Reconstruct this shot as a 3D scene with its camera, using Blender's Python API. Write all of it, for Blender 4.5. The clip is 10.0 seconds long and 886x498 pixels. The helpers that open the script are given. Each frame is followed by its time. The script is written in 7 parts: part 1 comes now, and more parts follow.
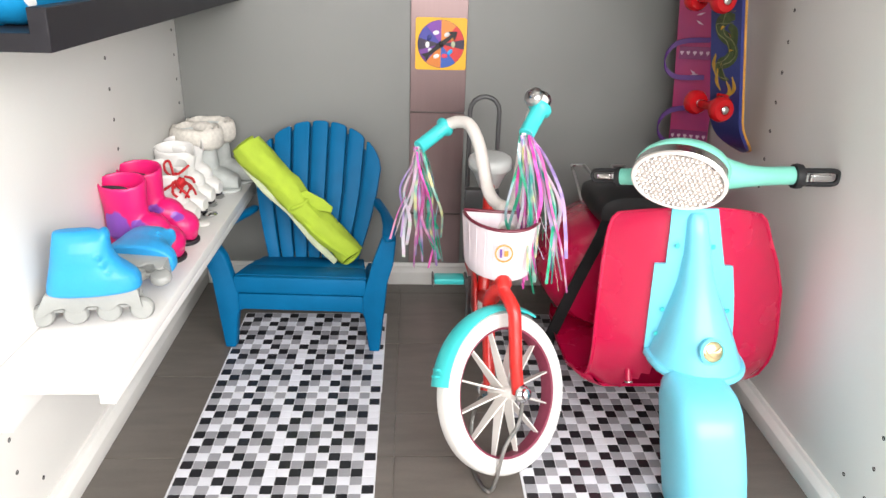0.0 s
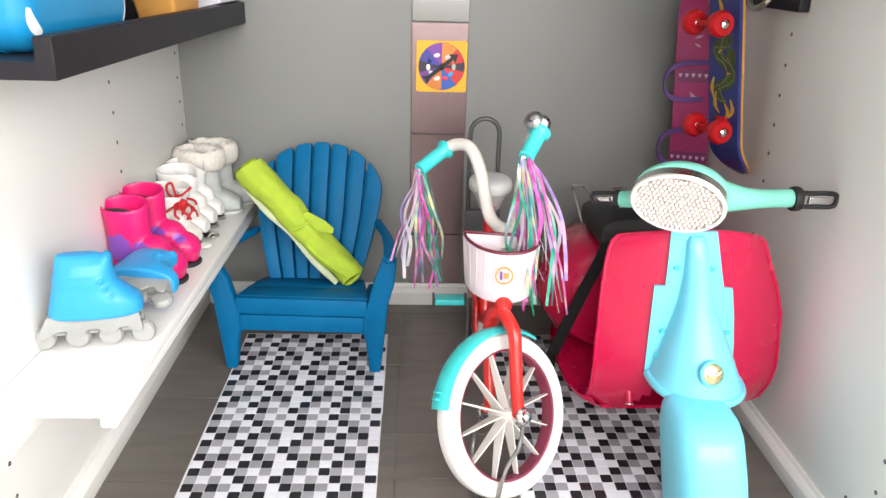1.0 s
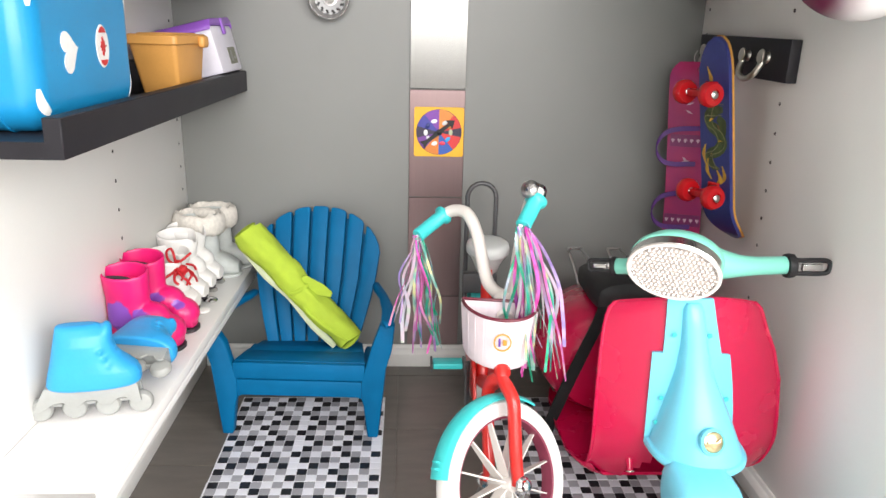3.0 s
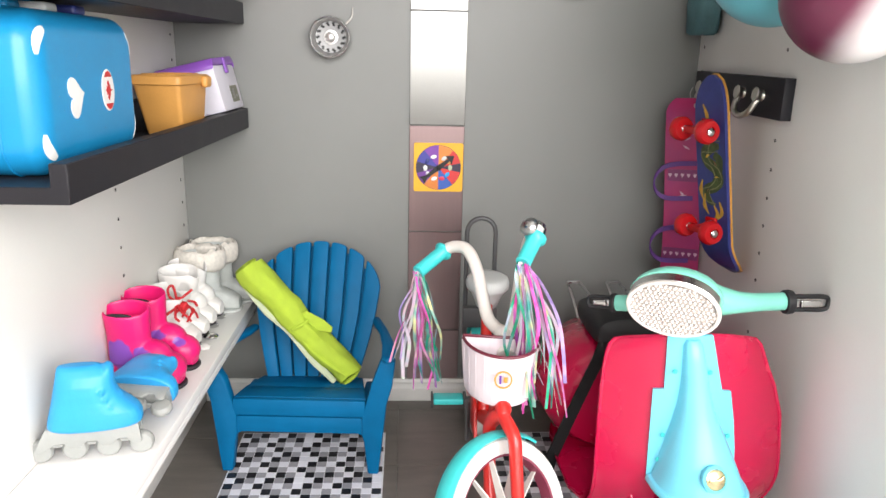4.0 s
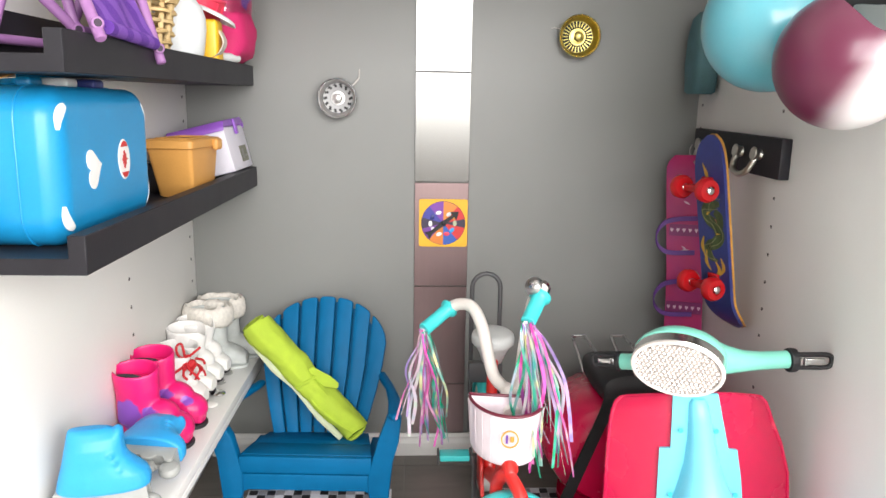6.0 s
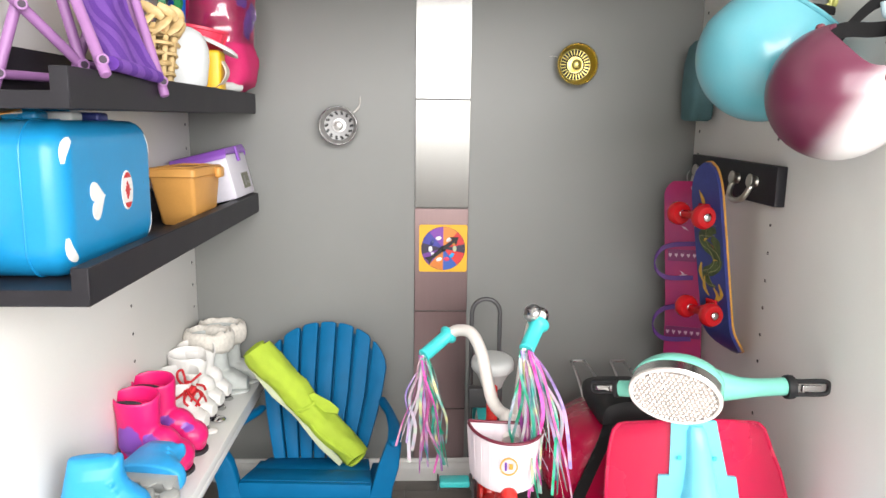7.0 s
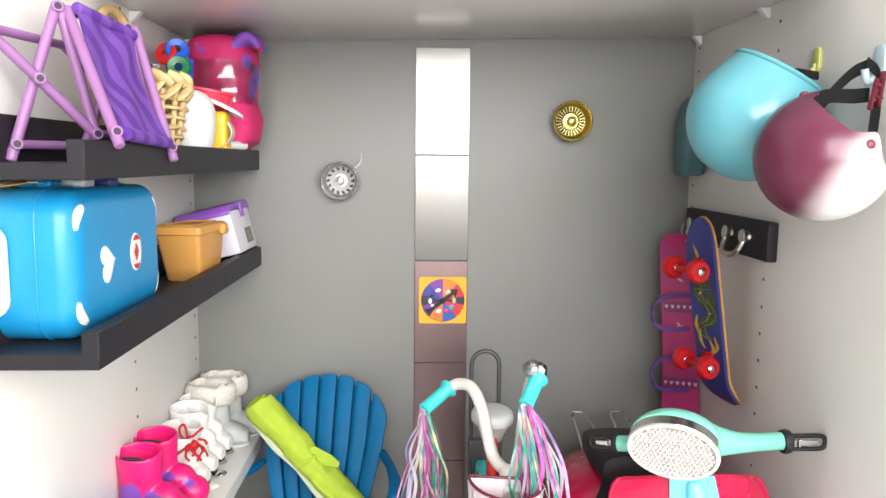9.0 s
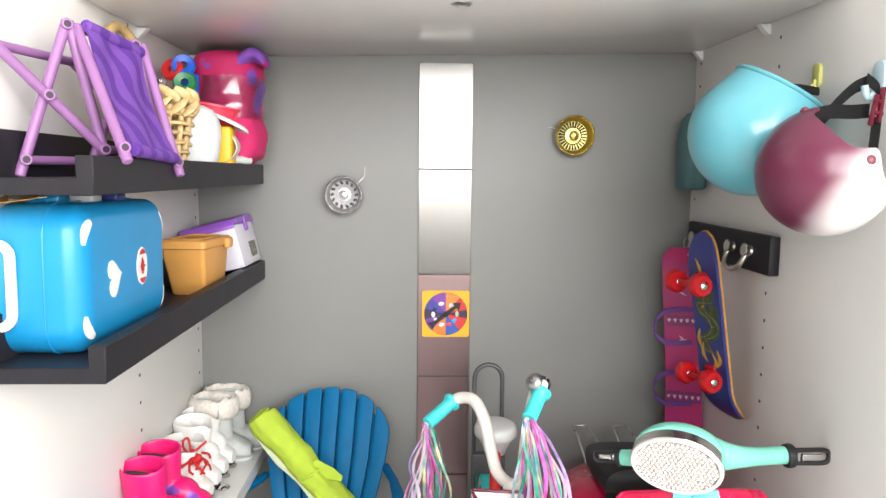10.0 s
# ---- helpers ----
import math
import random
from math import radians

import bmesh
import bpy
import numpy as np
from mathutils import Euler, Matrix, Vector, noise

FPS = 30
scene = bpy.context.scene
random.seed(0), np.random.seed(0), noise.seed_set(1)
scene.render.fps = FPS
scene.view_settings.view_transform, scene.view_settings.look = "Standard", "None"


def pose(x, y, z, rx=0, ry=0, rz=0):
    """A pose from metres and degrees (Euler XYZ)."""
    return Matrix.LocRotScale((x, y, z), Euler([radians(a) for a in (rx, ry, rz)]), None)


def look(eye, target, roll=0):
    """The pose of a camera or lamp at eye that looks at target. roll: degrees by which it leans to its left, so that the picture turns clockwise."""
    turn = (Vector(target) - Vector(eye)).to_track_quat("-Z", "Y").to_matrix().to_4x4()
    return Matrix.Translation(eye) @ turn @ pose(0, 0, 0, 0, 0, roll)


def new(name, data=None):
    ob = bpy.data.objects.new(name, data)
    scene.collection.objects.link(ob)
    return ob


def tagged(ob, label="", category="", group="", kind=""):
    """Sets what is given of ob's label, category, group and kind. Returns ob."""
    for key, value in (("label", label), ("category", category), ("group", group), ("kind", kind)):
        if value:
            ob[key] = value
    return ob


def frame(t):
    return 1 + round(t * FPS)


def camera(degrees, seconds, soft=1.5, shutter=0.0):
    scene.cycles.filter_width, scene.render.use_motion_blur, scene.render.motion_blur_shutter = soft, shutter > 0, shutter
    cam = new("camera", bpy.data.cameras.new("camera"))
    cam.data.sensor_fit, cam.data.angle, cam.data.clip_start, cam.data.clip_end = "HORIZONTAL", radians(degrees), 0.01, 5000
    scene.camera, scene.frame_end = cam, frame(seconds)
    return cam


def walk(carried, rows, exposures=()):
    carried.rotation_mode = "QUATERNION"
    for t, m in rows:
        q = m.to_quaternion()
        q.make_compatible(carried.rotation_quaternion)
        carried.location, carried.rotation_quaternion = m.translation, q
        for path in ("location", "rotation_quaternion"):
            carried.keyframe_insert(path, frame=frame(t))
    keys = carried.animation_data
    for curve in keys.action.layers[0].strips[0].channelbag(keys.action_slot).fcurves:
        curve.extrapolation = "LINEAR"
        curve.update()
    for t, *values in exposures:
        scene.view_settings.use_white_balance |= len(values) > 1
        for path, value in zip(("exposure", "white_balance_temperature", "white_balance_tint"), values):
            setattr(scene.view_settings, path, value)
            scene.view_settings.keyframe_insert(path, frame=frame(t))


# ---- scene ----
cam = camera(62.3, 10.0)
PATH = [
    (0, (-0.042, -1.03, 0.49), (0.051, 0.811, -0.287), 1.7),
    (0.5, (-0.042, -1.031, 0.493), (0.05, 0.817, -0.267), 1.7),
    (1, (-0.041, -1.031, 0.496), (0.047, 0.827, -0.238), 1.6),
    (1.5, (-0.041, -1.031, 0.499), (0.047, 0.838, -0.208), 1.6),
    (2, (-0.042, -1.031, 0.503), (0.05, 0.851, -0.169), 1.6),
    (2.5, (-0.043, -1.031, 0.507), (0.053, 0.862, -0.13), 1.6),
    (4, (-0.046, -1.033, 0.523), (0.055, 0.893, -0.007), 1.3),
    (4.5, (-0.048, -1.034, 0.527), (0.053, 0.9, 0.03), 1.2),
    (5, (-0.05, -1.036, 0.533), (0.049, 0.906, 0.065), 1.1),
    (5.5, (-0.05, -1.038, 0.537), (0.045, 0.91, 0.096), 1.0),
    (7, (-0.046, -1.046, 0.551), (0.038, 0.919, 0.188), 0.8),
    (7.5, (-0.046, -1.049, 0.554), (0.039, 0.921, 0.22), 0.7),
    (8, (-0.047, -1.053, 0.561), (0.04, 0.921, 0.254), 0.7),
    (8.5, (-0.047, -1.056, 0.565), (0.04, 0.922, 0.286), 0.6),
    (9, (-0.048, -1.06, 0.569), (0.039, 0.922, 0.318), 0.6),
    (9.5, (-0.049, -1.062, 0.57), (0.036, 0.923, 0.339), 0.6),
    (10, (-0.05, -1.064, 0.571), (0.032, 0.923, 0.354), 0.6),
]
walk(cam, [(t, look(eye, target, roll)) for t, eye, target, roll in PATH], ((0.0, 0.03), (2.5, 0.04), (5.5, 0.08), (10.0, 0.14)))

# daylight of the room behind the camera
world = bpy.data.worlds.new("world")
scene.world = world
world.use_nodes = True
wn = world.node_tree
sky = wn.nodes.new("ShaderNodeTexSky")
sky.sky_type, sky.sun_disc = "NISHITA", False
sky.sun_elevation, sky.sun_rotation = radians(40), radians(160)
wn.links.new(sky.outputs[0], wn.nodes["Background"].inputs[0])
wn.nodes["Background"].inputs[1].default_value = 0.1


def window_light(name, m, sx, sz, watts, colour):
    data = bpy.data.lights.new(name, "AREA")
    data.shape, data.size, data.size_y = "RECTANGLE", sx, sz
    data.energy, data.color = watts, colour
    ob = new(name, data)
    ob.matrix_world = m
    return ob


window_light("window_daylight", pose(0.72, -2.16, 1.02, 90, 0, 2), 2.4, 1.06, 91, (1.0, 0.972, 0.955))


# ---- materials ----
def mat(name, col, rough=0.5, metal=0.0, var=0.08, scale=25.0, bump=0.04, grain=500.0, coat=0.0, spec=0.5, col2=None,
        stretch=(1, 1, 1), dirt=0.0, trans=0.0, sub=0.0, rvar=0.12, island=0.0):
    """Base colour with two scales of variation, uneven gloss and a fine relief."""
    m = bpy.data.materials.new(name)
    m.use_nodes = True
    t = m.node_tree
    n, l = t.nodes, t.links
    b = n["Principled BSDF"]
    co = n.new("ShaderNodeTexCoord")
    mp = n.new("ShaderNodeMapping")
    mp.inputs["Scale"].default_value = stretch
    l.new(co.outputs["Object"], mp.inputs[0])
    big, fine = n.new("ShaderNodeTexNoise"), n.new("ShaderNodeTexNoise")
    big.inputs["Scale"].default_value, fine.inputs["Scale"].default_value = scale, grain
    big.inputs["Detail"].default_value, fine.inputs["Detail"].default_value = 4, 3
    for k in (big, fine):
        l.new(mp.outputs[0], k.inputs["Vector"])
    ramp = n.new("ShaderNodeValToRGB")
    dark = [c * (1 - var) for c in col] if col2 is None else col2
    ramp.color_ramp.elements[0].color, ramp.color_ramp.elements[1].color = (*dark, 1), (*col, 1)
    ramp.color_ramp.elements[0].position, ramp.color_ramp.elements[1].position = 0.38, 0.62
    l.new(big.outputs["Fac"], ramp.inputs[0])
    mix = n.new("ShaderNodeMixRGB")
    mix.blend_type = "MULTIPLY"
    mix.inputs[0].default_value = 1.0
    r2 = n.new("ShaderNodeValToRGB")
    lo = 1 - var * 0.7
    r2.color_ramp.elements[0].color, r2.color_ramp.elements[1].color = (lo, lo, lo, 1), (1, 1, 1, 1)
    r2.color_ramp.elements[0].position, r2.color_ramp.elements[1].position = 0.3, 0.7
    l.new(fine.outputs["Fac"], r2.inputs[0])
    l.new(ramp.outputs[0], mix.inputs[1])
    l.new(r2.outputs[0], mix.inputs[2])
    out = mix.outputs[0]
    if dirt:
        d = n.new("ShaderNodeTexNoise")
        d.inputs["Scale"].default_value, d.inputs["Detail"].default_value = 9, 8
        l.new(co.outputs["Object"], d.inputs["Vector"])
        dr = n.new("ShaderNodeValToRGB")
        dr.color_ramp.elements[0].position, dr.color_ramp.elements[1].position = 0.62, 0.8
        dr.color_ramp.elements[0].color, dr.color_ramp.elements[1].color = (1, 1, 1, 1), (1 - dirt, 1 - dirt, 1 - dirt * 1.1, 1)
        l.new(d.outputs["Fac"], dr.inputs[0])
        m2 = n.new("ShaderNodeMixRGB")
        m2.blend_type = "MULTIPLY"
        m2.inputs[0].default_value = 1.0
        l.new(out, m2.inputs[1])
        l.new(dr.outputs[0], m2.inputs[2])
        out = m2.outputs[0]
    if island:
        g = n.new("ShaderNodeNewGeometry")
        o = n.new("ShaderNodeObjectInfo")
        ad = n.new("ShaderNodeMath")
        ad.operation = "ADD"
        l.new(g.outputs["Random Per Island"], ad.inputs[0])
        l.new(o.outputs["Random"], ad.inputs[1])
        fr = n.new("ShaderNodeMath")
        fr.operation = "FRACT"
        l.new(ad.outputs[0], fr.inputs[0])
        mr = n.new("ShaderNodeMapRange")
        mr.inputs["To Min"].default_value, mr.inputs["To Max"].default_value = 1 - island, 1 + island
        l.new(fr.outputs[0], mr.inputs["Value"])
        hs = n.new("ShaderNodeHueSaturation")
        l.new(mr.outputs[0], hs.inputs["Value"])
        l.new(out, hs.inputs["Color"])
        out = hs.outputs[0]
    l.new(out, b.inputs["Base Color"])
    rr = n.new("ShaderNodeMapRange")
    rr.inputs["To Min"].default_value, rr.inputs["To Max"].default_value = max(0.02, rough * (1 - rvar)), min(1, rough * (1 + rvar))
    l.new(big.outputs["Fac"], rr.inputs["Value"])
    l.new(rr.outputs[0], b.inputs["Roughness"])
    b.inputs["Metallic"].default_value = metal
    b.inputs["Coat Weight"].default_value = coat
    b.inputs["Coat Roughness"].default_value = 0.08
    b.inputs["Specular IOR Level"].default_value = spec
    b.inputs["Transmission Weight"].default_value = trans
    if sub:
        b.inputs["Subsurface Weight"].default_value = sub
        b.inputs["Subsurface Radius"].default_value = (0.004, 0.004, 0.004)
    if bump:
        bp = n.new("ShaderNodeBump")
        bp.inputs["Strength"].default_value, bp.inputs["Distance"].default_value = bump, 0.002
        l.new(fine.outputs["Fac"], bp.inputs["Height"])
        l.new(bp.outputs[0], b.inputs["Normal"])
    return m


M_WHITE = mat("white_foil", (0.80, 0.79, 0.76), 0.46, var=0.03, scale=6, bump=0.05, grain=900, dirt=0.03)
M_GREY = mat("grey_back_panel", (0.208, 0.213, 0.204), 0.45, var=0.05, scale=5, bump=0.08, grain=1200, dirt=0.05)
M_CEIL = mat("white_shelf_underside", (0.78, 0.76, 0.74), 0.2, var=0.02, scale=6, bump=0.008, grain=900)
M_BASE = mat("white_baseboard", (0.78, 0.77, 0.74), 0.4, var=0.05, scale=15, bump=0.05, grain=600, dirt=0.06)
M_TILE = mat("taupe_vinyl_tile", (0.16, 0.142, 0.124), 0.33, var=0.16, scale=14, bump=0.1, grain=260, island=0.07, stretch=(1, 5, 1))
M_GROUT = mat("tile_joint", (0.30, 0.28, 0.25), 0.8)
M_HOLE = mat("dark_hole", (0.03, 0.03, 0.03), 0.9, bump=0)
M_BLACK = mat("black_brown_foil", (0.017, 0.016, 0.021), 0.5, spec=0.35, var=0.2, scale=30, bump=0.06, grain=700)
M_BENCH = mat("white_lacquer", (0.83, 0.82, 0.80), 0.4, var=0.03, scale=10, bump=0.04, grain=700, dirt=0.04)
M_STEEL = mat("brushed_steel", (0.215, 0.214, 0.208), 0.23, metal=1, var=0.015, rvar=0.02, scale=6, bump=0.004, grain=60, stretch=(40, 1, 1))
M_ROSE = mat("brushed_rose_steel", (0.255, 0.185, 0.185), 0.32, metal=1, var=0.03, scale=6, bump=0.03, grain=60, stretch=(40, 1, 1))
M_CHAIR = mat("blue_moulded_plastic", (0.001, 0.125, 0.295), 0.5, var=0.1, scale=30, bump=0.08, grain=900, dirt=0.1, spec=0.13)
M_ROOM = mat("room_wall_paint", (0.82, 0.81, 0.79), 0.8, var=0.04, scale=2, bump=0.05)
M_ROOMFLOOR = mat("room_floor", (0.74, 0.71, 0.67), 0.6, var=0.1, scale=3)
M_GLASS = mat("window_glass", (1, 1, 1), 0.03, trans=1.0, var=0, bump=0)
M_RUGWHITE = mat("rug_white", (0.74, 0.75, 0.78), 0.45, var=0.04, scale=20, bump=0.03)
M_RUGBLACK = mat("rug_black", (0.018, 0.018, 0.022), 0.4, var=0.15, scale=30, bump=0.03)
M_RUGGREY = mat("rug_grey", (0.36, 0.36, 0.39), 0.45, var=0.08, scale=30, bump=0.03, island=0.1)
M_RUGPALE = mat("rug_pale_grey", (0.78, 0.79, 0.85), 0.45, var=0.05, scale=30, bump=0.03, island=0.06)
M_RED = mat("crimson_gloss_plastic", (0.54, 0.004, 0.058), 0.27, var=0.05, scale=20, bump=0.012, grain=500, coat=0.25)
M_SKY = mat("sky_blue_plastic", (0.19, 0.68, 0.86), 0.33, var=0.04, scale=20, bump=0.03, grain=500)
M_MINT = mat("mint_plastic", (0.22, 0.65, 0.52), 0.33, var=0.05, scale=20, bump=0.03, grain=500)
M_AQUA = mat("aqua_plastic", (0.055, 0.60, 0.60), 0.36, var=0.06, scale=30, bump=0.03, grain=500)
M_BIKERED = mat("bright_red_plastic", (0.68, 0.025, 0.02), 0.3, var=0.06, scale=25, bump=0.03, coat=0.2)
M_TYRE = mat("white_rubber", (0.80, 0.78, 0.75), 0.5, var=0.05, scale=30, bump=0.06, dirt=0.06)
M_RIM = mat("plum_rim_plastic", (0.26, 0.045, 0.085), 0.42, var=0.12, scale=30)
M_SPOKE = mat("ivory_plastic", (0.78, 0.74, 0.70), 0.4, var=0.05, scale=40, bump=0.03)
M_BAR = mat("cream_plastic", (0.80, 0.75, 0.70), 0.35, var=0.05, scale=40, bump=0.03)
M_CHROME = mat("chrome", (0.66, 0.66, 0.66), 0.16, metal=1, var=0.03, scale=40, bump=0.02)
M_DULLSTEEL = mat("dull_steel_wire", (0.38, 0.37, 0.36), 0.35, metal=1, var=0.15, scale=60)
M_DARKGREY = mat("dark_grey_plastic", (0.075, 0.075, 0.078), 0.4, var=0.1, scale=40)
M_SOFTBLACK = mat("black_plastic", (0.012, 0.012, 0.014), 0.55, var=0.2, scale=40, bump=0.06)
M_STRAP = mat("black_webbing", (0.006, 0.006, 0.007), 0.9, var=0.3, scale=60, bump=0.35, grain=900)
M_SADDLE = mat("pale_grey_plastic", (0.66, 0.68, 0.67), 0.42, var=0.04, scale=30)
M_BASKET = mat("pink_white_plastic", (0.80, 0.70, 0.74), 0.4, var=0.07, scale=35, bump=0.3, grain=260, stretch=(1, 1, 0.15))
M_TRIM = mat("maroon_trim", (0.14, 0.012, 0.03), 0.4, var=0.1)
M_GOLD = mat("gold_plastic", (0.74, 0.58, 0.34), 0.28, metal=0.85, var=0.1, scale=200)
M_LENS = mat("silvered_lens", (0.78, 0.73, 0.70), 0.3, metal=0.7, var=0.06, scale=200, bump=0.0)
M_LAMPBAND = mat("polished_lamp_band", (0.74, 0.73, 0.71), 0.2, metal=1.0, var=0.05, scale=60, bump=0.01)
M_LENSRING = mat("ivory_lens_ring", (0.80, 0.74, 0.70), 0.25, var=0.04, scale=60)
M_ORANGE = mat("orange_print", (0.72, 0.27, 0.03), 0.45, var=0.06, scale=80)
M_PURPLE = mat("purple_print", (0.12, 0.03, 0.30), 0.45, var=0.06, scale=80)


def streamer_mat(name, c1, c2, c3):
    """Iridescent foil: colour shifts in soft bands along the strip."""
    m = mat(name, c1, 0.16, metal=0.35, var=0.05, scale=60, bump=0.1, grain=300)
    n, l = m.node_tree.nodes, m.node_tree.links
    b = n["Principled BSDF"]
    tex, co = n.new("ShaderNodeTexNoise"), n.new("ShaderNodeTexCoord")
    tex.inputs["Scale"].default_value, tex.inputs["Detail"].default_value = 55, 1
    l.new(co.outputs["Object"], tex.inputs["Vector"])
    r = n.new("ShaderNodeValToRGB")
    e = r.color_ramp.elements
    e[0].position, e[0].color = 0.36, (*c1, 1)
    e[1].position, e[1].color = 0.64, (*c3, 1)
    k = e.new(0.5)
    k.color = (*c2, 1)
    l.new(tex.outputs["Fac"], r.inputs[0])
    l.new(r.outputs[0], b.inputs["Base Color"])
    return m


M_STREAM = [streamer_mat("pink_foil", (0.75, 0.16, 0.45), (0.72, 0.22, 0.55), (0.90, 0.62, 0.70)),
            streamer_mat("violet_foil", (0.36, 0.26, 0.58), (0.55, 0.42, 0.70), (0.74, 0.40, 0.62)),
            streamer_mat("green_foil", (0.02, 0.42, 0.22), (0.08, 0.50, 0.36), (0.40, 0.45, 0.55)),
            streamer_mat("pearl_foil", (0.60, 0.68, 0.76), (0.78, 0.62, 0.74), (0.62, 0.75, 0.62)),
            streamer_mat("teal_foil", (0.10, 0.40, 0.36), (0.35, 0.56, 0.48), (0.78, 0.74, 0.35)),
            streamer_mat("magenta_foil", (0.66, 0.05, 0.36), (0.78, 0.15, 0.50), (0.50, 0.12, 0.50))]
M_SKATEBLUE = mat("bright_blue_vinyl", (0.03, 0.35, 0.74), 0.42, var=0.06, scale=40, bump=0.05)
M_SKATEGREY = mat("pale_grey_nylon", (0.37, 0.38, 0.365), 0.42, var=0.06, scale=40, bump=0.04)
def patch_mat(name, base, patch, spots, rough=0.36):
    """Vinyl in one colour with a few soft-edged patches of another, each (centre, radius)."""
    m = mat(name, base, rough, var=0.06, scale=15, bump=0.05 if rough < 0.5 else 0.3)
    n, l = m.node_tree.nodes, m.node_tree.links
    co, ns = n.new("ShaderNodeTexCoord"), n.new("ShaderNodeTexNoise")
    ns.inputs["Scale"].default_value = 70
    l.new(co.outputs["Object"], ns.inputs["Vector"])
    total = None
    for c, r in spots:
        d, q, mr = n.new("ShaderNodeVectorMath"), n.new("ShaderNodeMath"), n.new("ShaderNodeMapRange")
        d.operation = "DISTANCE"
        d.inputs[1].default_value = c
        l.new(co.outputs["Object"], d.inputs[0])
        q.operation = "MULTIPLY_ADD"
        q.inputs[1].default_value = 0.016
        l.new(ns.outputs["Fac"], q.inputs[0])
        l.new(d.outputs["Value"], q.inputs[2])
        mr.interpolation_type = "SMOOTHSTEP"
        mr.inputs["From Min"].default_value, mr.inputs["From Max"].default_value = r + 0.0065, r + 0.0095
        mr.inputs["To Min"].default_value, mr.inputs["To Max"].default_value = 1, 0
        l.new(q.outputs[0], mr.inputs["Value"])
        if total is None:
            total = mr.outputs[0]
        else:
            k = n.new("ShaderNodeMath")
            k.operation = "MAXIMUM"
            l.new(total, k.inputs[0])
            l.new(mr.outputs[0], k.inputs[1])
            total = k.outputs[0]
    mx = n.new("ShaderNodeMixRGB")
    mx.inputs[1].default_value, mx.inputs[2].default_value = (*base, 1), (*patch, 1)
    l.new(total, mx.inputs[0])
    l.new(mx.outputs[0], n["Principled BSDF"].inputs["Base Color"])
    return m


M_PINK = patch_mat("hot_pink_vinyl", (0.70, 0.012, 0.155), (0.22, 0.07, 0.42), [((-0.018, -0.017, 0.038), 0.0165), ((0.007, -0.014, 0.041), 0.0075), ((0.029, -0.010, 0.033), 0.0050), ((0.002, 0.017, 0.048), 0.0100), ((0.020, 0.012, 0.035), 0.0040)])
M_BOOTSOLE = mat("dark_sole_rubber", (0.02, 0.016, 0.022), 0.6, var=0.2, scale=60)
M_WHITEVINYL = mat("white_vinyl", (0.80, 0.785, 0.76), 0.42, var=0.04, scale=40, bump=0.06, dirt=0.04)
M_LACE = mat("red_cord", (0.55, 0.012, 0.02), 0.6, var=0.15, scale=200, bump=0.3, grain=1500)
M_FUR = mat("cream_fleece", (0.78, 0.74, 0.67), 0.95, var=0.14, scale=220, bump=0.45, grain=900)
M_SUEDE = mat("grey_green_suede", (0.60, 0.63, 0.61), 0.9, var=0.1, scale=70, bump=0.2, grain=1200)
M_CASE = mat("sparkling_blue_plastic", (0.010, 0.27, 0.57), 0.36, var=0.07, scale=20, bump=0.03, grain=700, coat=0.12)
M_STICKER = mat("white_sticker", (0.82, 0.82, 0.81), 0.4, var=0.03, scale=80)
M_STICKRED = mat("red_sticker", (0.55, 0.02, 0.02), 0.4, var=0.05, scale=80)
M_TAN = mat("apricot_plastic", (0.66, 0.33, 0.085), 0.42, var=0.06, scale=30, bump=0.04, dirt=0.05)
M_LILACWHITE = mat("lilac_white_plastic", (0.70, 0.68, 0.76), 0.38, var=0.05, scale=30, bump=0.03)
M_LIDPURPLE = mat("purple_plastic", (0.28, 0.10, 0.52), 0.35, var=0.08, scale=30)
M_TAG = mat("olive_grey_label", (0.20, 0.20, 0.14), 0.4, var=0.2, scale=250)
M_LILAC = mat("lilac_plastic_tube", (0.31, 0.145, 0.34), 0.45, var=0.06, scale=40, bump=0.04)
M_PLUMHOLE = mat("dark_plum_hole", (0.025, 0.008, 0.03), 0.5, var=0.1, scale=60)
M_WICKER = mat("pale_wicker", (0.68, 0.51, 0.26), 0.5, col2=(0.56, 0.39, 0.17), scale=120, bump=0.2, grain=900, island=0.1)
M_CANE = mat("cane_handle", (0.52, 0.36, 0.16), 0.5, var=0.2, scale=90, bump=0.15)
M_BUCKET = mat("white_bucket_plastic", (0.74, 0.77, 0.78), 0.45, var=0.04, scale=30)
M_YELLOW = mat("yellow_plastic", (0.80, 0.48, 0.02), 0.4, var=0.06, scale=40)
M_CUP = mat("coral_red_plastic", (0.75, 0.05, 0.10), 0.38, var=0.08, scale=40)
M_BEIGE = mat("beige_strap", (0.66, 0.60, 0.52), 0.55, var=0.08, scale=60, bump=0.1)
M_PACK = patch_mat("pink_plush_with_purple", (0.56, 0.018, 0.13), (0.23, 0.08, 0.48), [((0.038, -0.012, 0.100), 0.0200), ((0.032, -0.034, 0.122), 0.0110), ((-0.020, -0.045, 0.140), 0.0080)], 0.7)
M_PACKTOP = patch_mat("purple_plush_with_pink", (0.23, 0.08, 0.48), (0.56, 0.018, 0.15), [((0.046, -0.038, 0.130), 0.0130), ((0.012, -0.030, 0.150), 0.0080)], 0.65)
M_FILM = mat("clear_film", (0.92, 0.92, 0.94), 0.08, trans=1.0, var=0.0, bump=0.25, grain=60)
M_TOYBLUE = mat("blue_ring_plastic", (0.01, 0.10, 0.58), 0.35, var=0.05)
